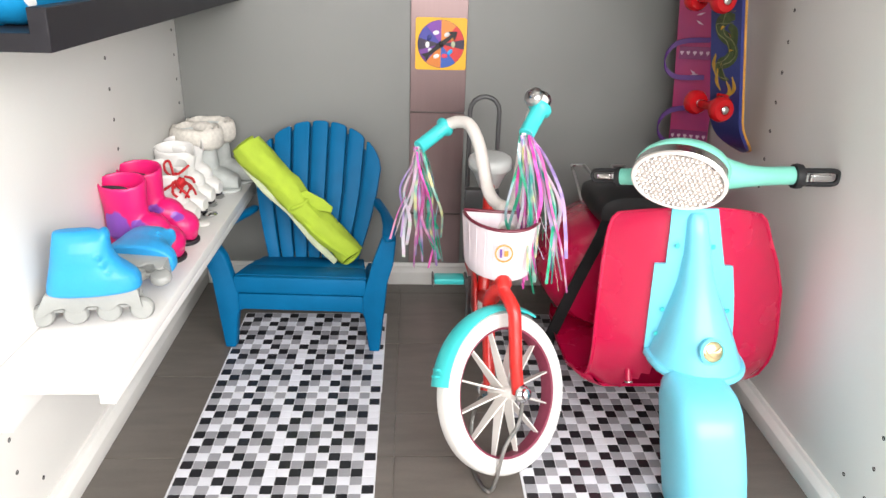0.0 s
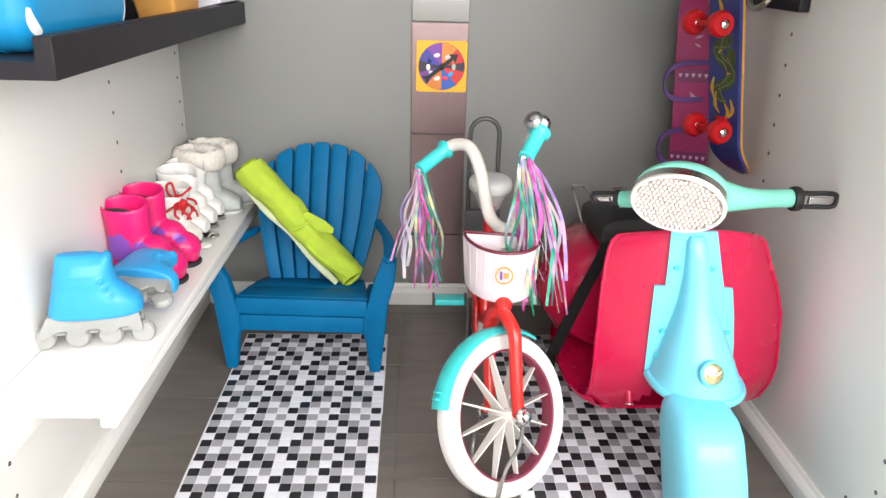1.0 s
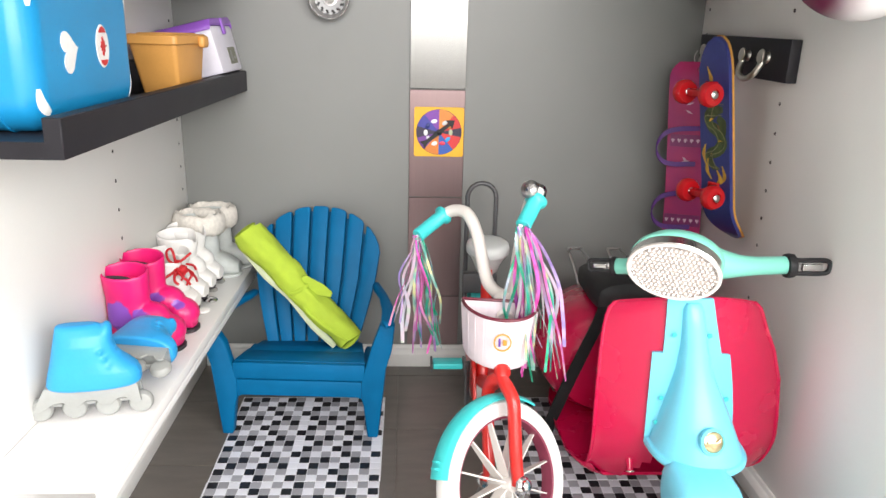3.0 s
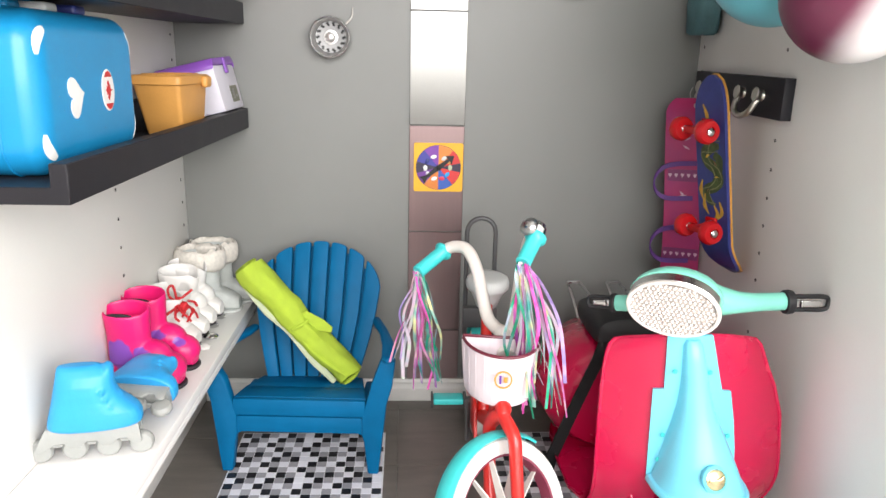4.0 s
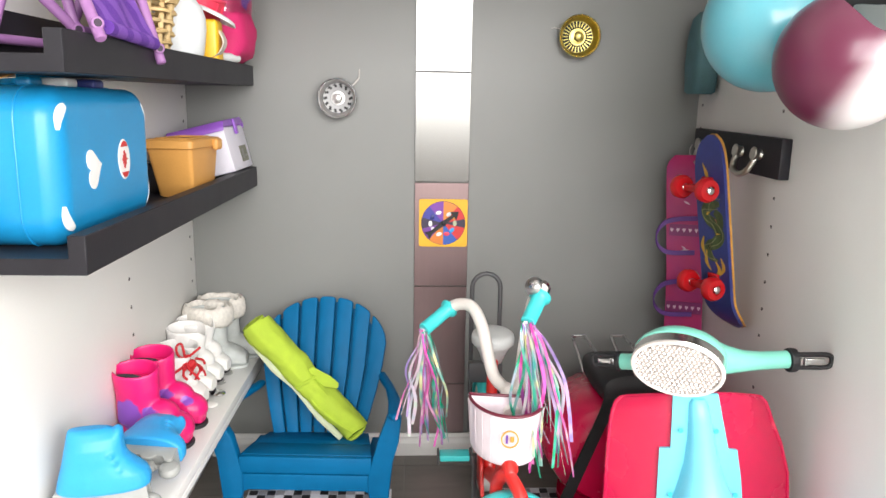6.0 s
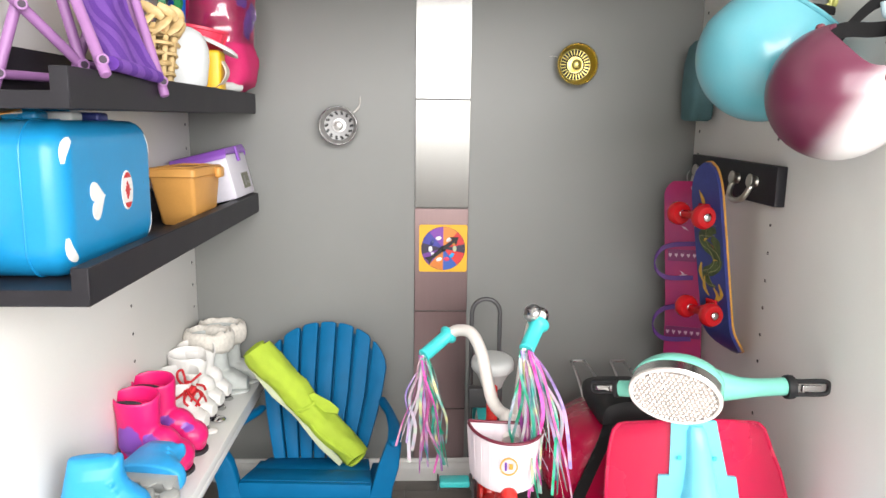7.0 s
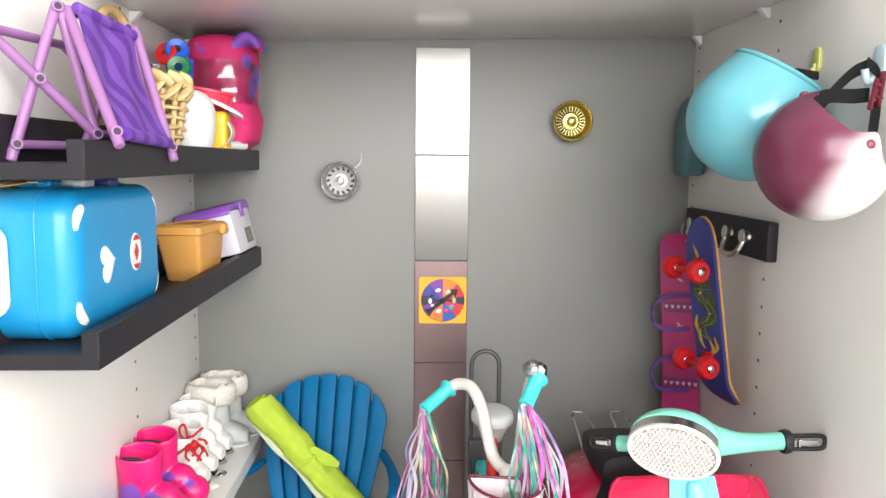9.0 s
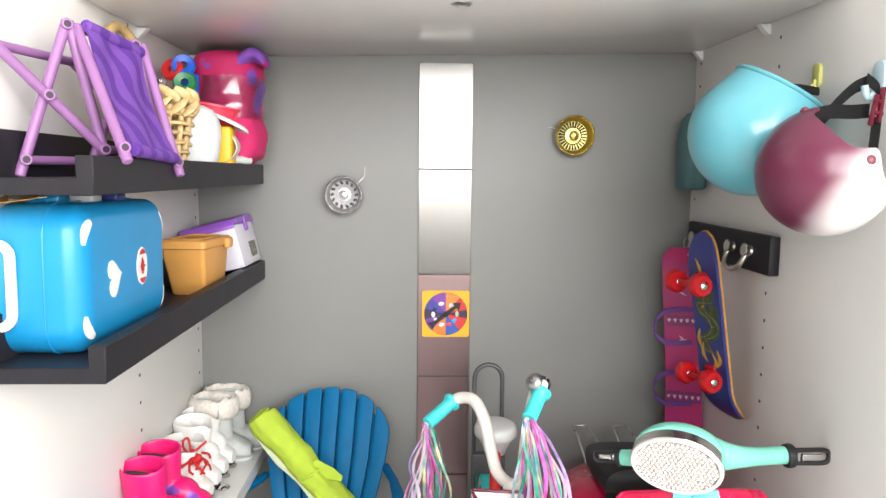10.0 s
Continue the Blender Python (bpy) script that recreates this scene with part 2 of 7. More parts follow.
M_TOYRED = mat("red_ring_plastic", (0.55, 0.015, 0.015), 0.35, var=0.05)
M_TOYGREEN = mat("green_ring_plastic", (0.01, 0.16, 0.05), 0.35, var=0.05)
M_LIME = mat("lime_fleece", (0.39, 0.53, 0.04), 0.85, var=0.1, scale=60, bump=0.35, grain=1100)
M_LIMEIN = mat("pale_grey_fleece", (0.50, 0.55, 0.38), 0.9, var=0.1, scale=60, bump=0.35, grain=1100)
M_DECK = mat("blue_painted_deck", (0.03, 0.042, 0.20), 0.38, var=0.15, scale=40, bump=0.06, dirt=0.1)
M_DECKEDGE = mat("amber_deck_edge", (0.62, 0.30, 0.05), 0.45, var=0.2, scale=90, bump=0.1)
M_WHEELRED = mat("red_urethane", (0.47, 0.008, 0.012), 0.2, var=0.06, scale=60, sub=0.1)
M_DRAGON = mat("green_paint", (0.075, 0.11, 0.03), 0.45, var=0.45, scale=150)
M_OUTLINE = mat("olive_paint", (0.24, 0.24, 0.11), 0.45, var=0.3, scale=120)
M_FLAME = mat("amber_paint", (0.58, 0.34, 0.04), 0.45, var=0.2, scale=120)
M_SNOW = mat("magenta_board", (0.37, 0.015, 0.105), 0.42, col2=(0.30, 0.014, 0.12), scale=25, bump=0.05)
M_SNOWDARK = mat("plum_band_paint", (0.20, 0.02, 0.12), 0.4, var=0.15, scale=60)
M_SNOWWHITE = mat("pale_pink_paint", (0.62, 0.42, 0.52), 0.45, var=0.1, scale=60)
M_SNOWSTRAP = mat("purple_soft_strap", (0.085, 0.014, 0.18), 0.5, var=0.1, scale=60)
M_NICKEL = mat("satin_nickel", (0.66, 0.63, 0.57), 0.38, metal=1, var=0.1, scale=90)
M_HELMBLUE = mat("turquoise_gloss_shell", (0.135, 0.45, 0.53), 0.3, var=0.04, scale=15, bump=0.02, coat=0.4)
M_TEAL = mat("dark_teal_cloth", (0.085, 0.19, 0.21), 0.8, var=0.15, scale=50, bump=0.2)
M_HOOKBLUE = mat("pale_blue_plastic", (0.50, 0.66, 0.72), 0.35, var=0.04)
M_HOOKYELLOW = mat("pale_yellow_plastic", (0.62, 0.62, 0.18), 0.35, var=0.06)
M_RIVET = mat("maroon_rivet_paint", (0.20, 0.05, 0.07), 0.3, var=0.05)
M_BUCKLE = mat("dark_red_buckle", (0.17, 0.01, 0.03), 0.4, var=0.1)
M_STRAINER = mat("polished_steel", (0.50, 0.50, 0.50), 0.28, metal=1, var=0.06, scale=60)
M_STRAINGREY = mat("worn_steel", (0.72, 0.71, 0.70), 0.48, metal=1, var=0.08, scale=60)
M_GOLDRIM = mat("bright_brass_edge", (0.86, 0.72, 0.30), 0.22, metal=1, var=0.05, scale=60)
M_BRASS = mat("polished_brass", (0.76, 0.64, 0.22), 0.34, metal=1, var=0.1, scale=60)
M_RINGGREY = mat("grey_stamped_steel", (0.24, 0.24, 0.24), 0.45, metal=0.7, var=0.1, scale=90)
M_SLOT = mat("black_slot", (0.012, 0.012, 0.012), 0.7, bump=0)
M_CARD = mat("amber_card", (0.80, 0.42, 0.015), 0.45, var=0.04, scale=60)
M_WIRE = mat("pale_string", (0.55, 0.53, 0.50), 0.7)
SECTORS = [mat("print_" + n, c, 0.45, var=0.06, scale=90) for n, c in (("orange", (0.72, 0.24, 0.04)), ("red", (0.60, 0.03, 0.03)), ("black", (0.03, 0.02, 0.05)), ("crimson", (0.52, 0.02, 0.05)), ("blue", (0.03, 0.10, 0.42)), ("deep_orange", (0.65, 0.20, 0.03)), ("violet", (0.16, 0.04, 0.28)), ("ink", (0.03, 0.02, 0.05)), ("navy", (0.05, 0.05, 0.32)), ("purple", (0.20, 0.05, 0.36)))]


def fade_mat(name, c1, c2, axis, lo, hi):
    """Colour that passes smoothly from c1 to c2 along an axis of the shell."""
    m = mat(name, c1, 0.32, var=0.03, scale=20, bump=0.02, coat=0.15)
    n, l = m.node_tree.nodes, m.node_tree.links
    co, dot, mr, mx, ns, ad = (n.new("ShaderNode" + k) for k in ("TexCoord", "VectorMath", "MapRange", "MixRGB", "TexNoise", "Math"))
    dot.operation = "DOT_PRODUCT"
    dot.inputs[1].default_value = axis
    l.new(co.outputs["Object"], dot.inputs[0])
    ns.inputs["Scale"].default_value = 60
    l.new(co.outputs["Object"], ns.inputs["Vector"])
    ad.operation = "MULTIPLY_ADD"
    ad.inputs[1].default_value, ad.inputs[2].default_value = 0.003, -0.0015
    l.new(ns.outputs["Fac"], ad.inputs[0])
    sm = n.new("ShaderNodeMath")
    sm.operation = "ADD"
    l.new(dot.outputs["Value"], sm.inputs[0])
    l.new(ad.outputs[0], sm.inputs[1])
    mr.interpolation_type = "SMOOTHSTEP"
    mr.inputs["From Min"].default_value, mr.inputs["From Max"].default_value = lo, hi
    l.new(sm.outputs[0], mr.inputs["Value"])
    mx.inputs[1].default_value, mx.inputs[2].default_value = (*c1, 1), (*c2, 1)
    l.new(mr.outputs[0], mx.inputs[0])
    l.new(mx.outputs[0], n["Principled BSDF"].inputs["Base Color"])
    return m


M_HELMFADE = fade_mat("maroon_to_white_shell", (0.125, 0.020, 0.052), (0.80, 0.77, 0.77), (0.739, -0.42, -0.53), 0.004, 0.036)


def wavy_mat(name, base, c1, c2, u_axis, v_axis, u0, v0):
    """Woven canvas with broad leaf-shaped bands that wave along the cloth."""
    m = mat(name, base, 0.8, var=0.12, scale=40, bump=0.35, grain=1800)
    n, l = m.node_tree.nodes, m.node_tree.links
    co = n.new("ShaderNodeTexCoord")
    bsdf = n["Principled BSDF"]

    def dot(axis, off):
        d, a = n.new("ShaderNodeVectorMath"), n.new("ShaderNodeMath")
        d.operation, a.operation = "DOT_PRODUCT", "ADD"
        d.inputs[1].default_value = axis
        l.new(co.outputs["Object"], d.inputs[0])
        l.new(d.outputs["Value"], a.inputs[0])
        a.inputs[1].default_value = -off
        return a.outputs[0]

    def calc(op, a, b):
        k = n.new("ShaderNodeMath")
        k.operation = op
        for s, q in zip(k.inputs, (a, b)):
            if isinstance(q, (int, float)):
                s.default_value = q
            elif q is not None:
                l.new(q, s)
        return k.outputs[0]
    u, v = dot(u_axis, u0), dot(v_axis, v0)
    wave = calc("SINE", calc("ADD", calc("MULTIPLY", v, 15.0), calc("MULTIPLY", u, 5.0)), None)
    phase = calc("ADD", calc("ADD", calc("MULTIPLY", u, 16.0), calc("MULTIPLY", v, -11.0)), calc("MULTIPLY", wave, 1.15))
    band = calc("ADD", calc("SINE", phase, None), calc("MULTIPLY", calc("SINE", calc("MULTIPLY", v, 21.0), None), 0.35))
    mr, mx, mul = n.new("ShaderNodeMapRange"), n.new("ShaderNodeMixRGB"), n.new("ShaderNodeMixRGB")
    mr.inputs["From Min"].default_value, mr.inputs["From Max"].default_value = -0.12, 0.12
    l.new(band, mr.inputs["Value"])
    mx.inputs[1].default_value, mx.inputs[2].default_value = (*c1, 1), (*c2, 1)
    l.new(mr.outputs[0], mx.inputs[0])
    l.new(mx.outputs[0], bsdf.inputs["Base Color"])
    return m


# ---- building tools ----
def thing(name, m, label, category, group="", kind=""):
    ob = new(name)
    ob.empty_display_size = 0.02
    ob.matrix_world = m
    return tagged(ob, label, category, group, kind)


def mesh_of(name, bm, material, smooth=40):
    if smooth:
        lim = radians(smooth)
        bm.normal_update()
        for f in bm.faces:
            f.smooth = True
        for e in bm.edges:
            e.smooth = len(e.link_faces) == 2 and e.calc_face_angle(0) < lim
    me = bpy.data.meshes.new(name)
    bm.to_mesh(me)
    bm.free()
    for k in material if isinstance(material, (list, tuple)) else (material,):
        me.materials.append(k)
    return me


def part(name, bm, material, parent, label="", smooth=40):
    ob = new(name, mesh_of(name, bm, material, smooth))
    ob.parent = parent
    return tagged(ob, label)


def solid(name, bm, material, label, category, kind="", group="", smooth=40):
    return tagged(new(name, mesh_of(name, bm, material, smooth)), label, category, group, kind)


def bevelled(bm, r, seg=2, sharp=30):
    if r > 0:
        bm.normal_update()
        edges = [e for e in bm.edges if len(e.link_faces) == 2 and e.calc_face_angle(0) > radians(sharp)]
        bmesh.ops.bevel(bm, geom=edges, offset=r, segments=seg, affect="EDGES", profile=0.5, clamp_overlap=True)
    return bm


def box(x0, x1, y0, y1, z0, z1, r=0.0, seg=2):
    bm = bmesh.new()
    bmesh.ops.create_cube(bm, size=1)
    for v in bm.verts:
        v.co = ((x0 + x1) / 2 + v.co.x * (x1 - x0), (y0 + y1) / 2 + v.co.y * (y1 - y0), (z0 + z1) / 2 + v.co.z * (z1 - z0))
    return bevelled(bm, r, seg)


def prism(points, vec, r=0.0, seg=2, sharp=30):
    """A flat outline (3D points) pushed along vec."""
    bm = bmesh.new()
    f = bm.faces.new([bm.verts.new(p) for p in points])
    g = bmesh.ops.extrude_face_region(bm, geom=[f])
    bmesh.ops.translate(bm, vec=vec, verts=[v for v in g["geom"] if isinstance(v, bmesh.types.BMVert)])
    bmesh.ops.recalc_face_normals(bm, faces=bm.faces)
    return bevelled(bm, r, seg, sharp)


def loft(rings, cap=True, closed=False):
    """Rings of equally many points joined to a skin."""
    bm = bmesh.new()
    vs = [[bm.verts.new(p) for p in r] for r in rings]
    k = len(vs[0])
    pairs = list(zip(vs, vs[1:])) + ([(vs[-1], vs[0])] if closed else [])
    for a, b in pairs:
        for i in range(k):
            bm.faces.new((a[i], a[(i + 1) % k], b[(i + 1) % k], b[i]))
    if cap and not closed:
        bm.faces.new(vs[0][::-1])
        bm.faces.new(vs[-1])
    bmesh.ops.recalc_face_normals(bm, faces=bm.faces)
    return bm


def smooth_path(pts, n=6):
    """Catmull-Rom points through pts."""
    p = [Vector(q) for q in pts]
    p = [p[0] * 2 - p[1], *p, p[-1] * 2 - p[-2]]
    out = []
    for i in range(1, len(p) - 2):
        a, b, c, d = p[i - 1], p[i], p[i + 1], p[i + 2]
        for k in range(n):
            u = k / n
            out.append(0.5 * (2 * b + (c - a) * u + (2 * a - 5 * b + 4 * c - d) * u * u + (3 * b - a - 3 * c + d) * u ** 3))
    out.append(p[-2])
    return out


def tube(pts, r, sides=12, smooth_n=0, cap=True, flat=1.0, closed=False):
    """A round bar along pts; r a number or one per point; flat squeezes it across."""
    pts = smooth_path(pts, smooth_n) if smooth_n else [Vector(q) for q in pts]
    k = len(pts)
    if isinstance(r, (list, tuple)):
        rs = []
        for i in range(k):
            u = i / (k - 1) * (len(r) - 1)
            j = min(len(r) - 2, int(u))
            rs.append(r[j] + (r[j + 1] - r[j]) * (u - j))
    else:
        rs = [r] * k
    rings = []
    side = None
    for i, p in enumerate(pts):
        if closed:
            d = (pts[(i + 1) % k] - pts[i - 1]).normalized()
        else:
            d = (pts[min(i + 1, k - 1)] - pts[max(i - 1, 0)]).normalized()
        if side is None:
            side = d.orthogonal().normalized()
        side = (side - d * side.dot(d)).normalized()
        up = d.cross(side)
        rings.append([p + side * math.cos(a) * rs[i] + up * math.sin(a) * rs[i] * flat for a in (2 * math.pi * j / sides for j in range(sides))])
    return loft(rings, cap and not closed, closed)


def lathe(profile, sides=32, closed=False):
    """(radius, height) pairs turned round z."""
    bm = bmesh.new()
    rows = []
    for r, z in profile:
        if r < 1e-6:
            rows.append([bm.verts.new((0, 0, z))])
        else:
            rows.append([bm.verts.new((r * math.cos(2 * math.pi * j / sides), r * math.sin(2 * math.pi * j / sides), z)) for j in range(sides)])
    pairs = list(zip(rows, rows[1:])) + ([(rows[-1], rows[0])] if closed else [])
    for a, b in pairs:
        for i in range(sides):
            q = [a[i % len(a)], a[(i + 1) % len(a)], b[(i + 1) % len(b)], b[i % len(b)]]
            q = [v for k, v in enumerate(q) if v not in q[:k]]
            if len(q) > 2:
                bm.faces.new(q)
    bmesh.ops.recalc_face_normals(bm, faces=bm.faces)
    return bm


def moved(bm, m):
    bmesh.ops.transform(bm, matrix=m, verts=bm.verts)
    return bm


def joined(*bms):
    out = bmesh.new()
    for b in bms:
        me = bpy.data.meshes.new("tmp")
        b.to_mesh(me)
        b.free()
        out.from_mesh(me)
        bpy.data.meshes.remove(me)
    return out


def ellipsoid(c, r, seg=20, rings=12):
    bm = bmesh.new()
    bmesh.ops.create_uvsphere(bm, u_segments=seg, v_segments=rings, radius=1)
    for v in bm.verts:
        v.co = (c[0] + v.co.x * r[0], c[1] + v.co.y * r[1], c[2] + v.co.z * r[2])
    return bm


def shell(bm, thick):
    """Gives an open skin a thickness."""
    bm.normal_update()
    bmesh.ops.solidify(bm, geom=bm.faces[:], thickness=thick)
    return bm


def rounded_rect(w, h, r, n=5):
    """Outline points (u, v) of a rounded rectangle round the origin."""
    out = []
    for cx, cy, a0 in ((w / 2 - r, h / 2 - r, 0), (-w / 2 + r, h / 2 - r, 90), (-w / 2 + r, -h / 2 + r, 180), (w / 2 - r, -h / 2 + r, 270)):
        for k in range(n + 1):
            a = radians(a0 + 90 * k / n)
            out.append((cx + r * math.cos(a), cy + r * math.sin(a)))
    return out


def along(a, b):
    """Pose at a whose z axis points to b."""
    a, b = Vector(a), Vector(b)
    return Matrix.Translation(a) @ (b - a).to_track_quat("Z", "Y").to_matrix().to_4x4()


def rod(a, b, r0, r1=None, sides=12, r=0.0):
    """A straight round bar, its ends eased."""
    a, b = Vector(a), Vector(b)
    h = (b - a).length
    r1 = r0 if r1 is None else r1
    e = min(r0, r1, h / 2) * 0.25
    return moved(lathe([(0, 0), (r0 - e, 0), (r0, e), (r1, h - e), (r1 - e, h), (0, h)], sides), along(a, b))


# ---- cabinet and room ----
W, DEEP, TALL = 0.357, 0.58, 1.9


def structure(name, bm, material, label, category):
    return solid(name, bm, material, label, category, kind="structure", smooth=30)


wall_left = structure("wall_left", box(-W - 0.018, -W, -DEEP, 0.0, -0.06, TALL, 0.001), M_WHITE, "white foil cabinet side panel with drilled shelf holes", "wall")
wall_right = structure("wall_right", box(W, W + 0.018, -DEEP, 0.0, -0.06, TALL, 0.001), M_WHITE, "white foil cabinet side panel with drilled shelf holes", "wall")
wall_back = structure("wall_back", box(-W - 0.018, W + 0.018, 0.0, 0.008, -0.06, TALL), M_GREY, "smooth grey cabinet back panel", "wall")
floor = structure("floor", box(-W, W, -DEEP, 0.0, -0.06, -0.004), M_GROUT, "grey-brown vinyl plank floor with fine joints", "floor")
CEIL_Z, CEIL_TILT = 0.732, 1.35
ceil_bm = moved(box(-W + 0.001, W - 0.001, -0.370, -0.003, 0, 0.018, 0.0006), Matrix.Translation((0, 0, CEIL_Z)) @ Matrix.Rotation(radians(-CEIL_TILT), 4, "Y"))
ceiling = structure("ceiling", ceil_bm, M_CEIL, "glossy white shelf board above the scene", "ceiling")

# floor planks, butted with fine joints
tile_cols = [(-W, -0.206, (0.0, -0.12, -0.27, -0.42, -0.58)), (-0.206, -0.055, (0.0, -0.04, -0.19, -0.343, -0.418, -0.58)),
             (-0.055, 0.096, (0.0, -0.04, -0.19, -0.343, -0.418, -0.58)), (0.096, 0.247, (0.0, -0.12, -0.27, -0.42, -0.58)), (0.247, W, (0.0, -0.04, -0.19, -0.343, -0.49, -0.58))]
for x0, x1, cuts in tile_cols:
    for y1, y0 in zip(cuts, cuts[1:]):
        part("floor_tile", box(x0 + 0.00003, x1 - 0.00003, y0 + 0.0006, y1 - 0.0006, -0.004, 0.0, 0.0002, 1), M_TILE, floor)

# baseboards with a stepped top
def baseboard(name, a, b, inward, h, thick):
    a, b, n = Vector(a), Vector(b), Vector(inward)
    prof = [(0, 0), (thick, 0), (thick, h * 0.62), (thick * 0.62, h * 0.8), (thick * 0.4, h * 0.84), (thick * 0.3, h), (0, h)]
    bm = prism([a + n * u + Vector((0, 0, v)) for u, v in prof], b - a, 0.0006, 2, 15)
    return structure(name, bm, M_BASE, "white moulded baseboard strip along the floor", "baseboard")


baseboard("baseboard_left", (-W, -DEEP, 0), (-W, 0, 0), (1, 0, 0), 0.029, 0.011)
baseboard("baseboard_right", (W, -DEEP, 0), (W, 0, 0), (-1, 0, 0), 0.0275, 0.0095)
baseboard("baseboard_back", (-W + 0.0125, 0, 0), (W - 0.0125, 0, 0), (0, -1, 0), 0.033, 0.011)

# drilled holes for shelf pins: dark cups let into the side panels
def pin_hole(side):
    bm = lathe([(0.0, 0.0), (0.0014, 0.0), (0.0017, 0.0003), (0.0020, 0.0003), (0.0020, -0.0006), (0, -0.0006)], 10)
    return mesh_of("pin_hole", moved(bm, pose(0, 0, 0, 0, 90 * side, 0)), M_HOLE)


def holes(wall, x, side):
    me = pin_hole(side)
    for y in (-0.018, -0.245, -0.541):
        for k in range(2, 38):
            z = 0.0515 + 0.032 * (k - 2) + (0.0 if y != -0.245 else -0.003)
            if z < TALL - 0.1 and (y != -0.018 or z > 0.2):
                ob = new("pin_hole", me)
                ob.location = (x, y, z)
                ob.parent = wall
    ob = new("pin_hole", me)
    ob.location, ob.parent = (x, -0.508, 0.0505), wall


holes(wall_left, -W, 1)
holes(wall_right, W, -1)

# the room behind the camera, with one large window
structure("room_floor", box(-2.2, 2.2, -2.32, 0.4, -0.12, -0.06), M_ROOMFLOOR, "plain pale floor of the room in front of the cabinet", "floor")
structure("room_ceiling", box(-2.2, 2.2, -2.32, 0.4, 2.4, 2.46), M_ROOM, "plain white ceiling of the room", "ceiling")
structure("room_wall_left", box(-2.26, -2.2, -2.32, 0.4, -0.06, 2.4), M_ROOM, "plain light wall of the room", "wall")
structure("room_wall_right", box(2.2, 2.26, -2.32, 0.4, -0.06, 2.4), M_ROOM, "plain light wall of the room", "wall")
structure("room_wall_back", box(-2.2, 2.2, 0.34, 0.4, -0.06, 2.4), M_ROOM, "plain light wall behind the cabinet", "wall")
WX0, WX1, WZ0, WZ1 = -0.52, 1.96, 0.44, 1.60
front = joined(box(-2.2, WX0, -2.28, -2.2, -0.06, 2.4), box(WX1, 2.2, -2.28, -2.2, -0.06, 2.4), box(WX0, WX1, -2.28, -2.2, -0.06, WZ0), box(WX0, WX1, -2.28, -2.2, WZ1, 2.4))
structure("room_wall_front", front, M_ROOM, "plain light room wall with one large window", "wall")
window_1 = tagged(new("window_1"), "wide white window with one glass pane", "window", kind="structure")
part("window_frame", joined(box(WX0, WX0 + 0.05, -2.27, -2.21, WZ0, WZ1), box(WX1 - 0.05, WX1, -2.27, -2.21, WZ0, WZ1), box(WX0 + 0.05, WX1 - 0.05, -2.27, -2.21, WZ0, WZ0 + 0.05), box(WX0 + 0.05, WX1 - 0.05, -2.27, -2.21, WZ1 - 0.05, WZ1)), M_BASE, window_1)
pane = part("pane", box(WX0 + 0.05, WX1 - 0.05, -2.245, -2.239, WZ0 + 0.05, WZ1 - 0.05), M_GLASS, window_1)
pane.visible_shadow = False

# metal tiles up the back wall
tile_z = [0.033, 0.1135, 0.2655, 0.418, 0.5705, 0.7215]
wall_strip = thing("wall_tile_strip", pose(0, 0, 0), "column of brushed steel and rose metal tiles on the grey wall", "tiles")
for k, (z0, z1) in enumerate(zip(tile_z, tile_z[1:])):
    part("metal_tile", box(-0.0425, 0.0345, -0.003, -0.0002, z0 + 0.0006, z1 - 0.0006, 0.0005, 1), M_STEEL if k > 2 else M_ROSE, wall_strip, "" if k > 2 else "rose-tinted brushed metal tile")


# picture ledges on the left wall
def ledge(name, z, slope, material, label, flip=False, lip=0.027, near=-0.552):
    """A ledge with a front lip and a back rail; flipped it makes a bench. z: underside (top when flipped)."""
    s = -1 if flip else 1
    t = thing(name, pose(-W, 0, z, -slope, 0, 0), label, "shelf")
    if flip:
        for part_name, a, b, c in (("board", 0.0005, 0.0935, (0, 0.0115)), ("front_lip", 0.0815, 0.0935, (0.0116, lip)), ("back_rail", 0.0005, 0.012, (0.0116, 0.046))):
            part(part_name, box(a, b, near, -0.004, -c[1], -c[0], 0.0008), material, t)
        return t
    profile = [(0.0125, 0), (0.0935, 0), (0.0935, lip), (0.0815, lip), (0.0815, 0.0115), (0.0125, 0.0115)]
    part("board_with_lip", prism([(x, near, q) for x, q in profile], (0, -0.004 - near, 0), 0.0007, 1), material, t)
    part("back_rail", box(0.0005, 0.0123, near, -0.004, 0, 0.046, 0.0007), material, t)
    return t


ledge("picture_ledge", 0.4105, 0.85, M_BLACK, "black-brown picture ledge holding the blue case and two boxes", lip=0.027, near=-0.556)
ledge("picture_ledge", 0.5475, 0.33, M_BLACK, "black-brown picture ledge holding a stool and beach toys", lip=0.027, near=-0.563)
ledge("bench", 0.1665, 1.1, M_BENCH, "white lacquered ledge used as a bench for shoes", flip=True, lip=0.020)


# ---- rugs: printed mosaic mats ----
RUG_BLACK = {0: (0, 2, 5), 1: (1, 4, 6), 2: (0, 3), 3: (4, 7)}
RUG_GREY = {0: (1, 3, 6), 1: (2, 5), 2: (1, 4, 6), 3: (0, 2, 5)}


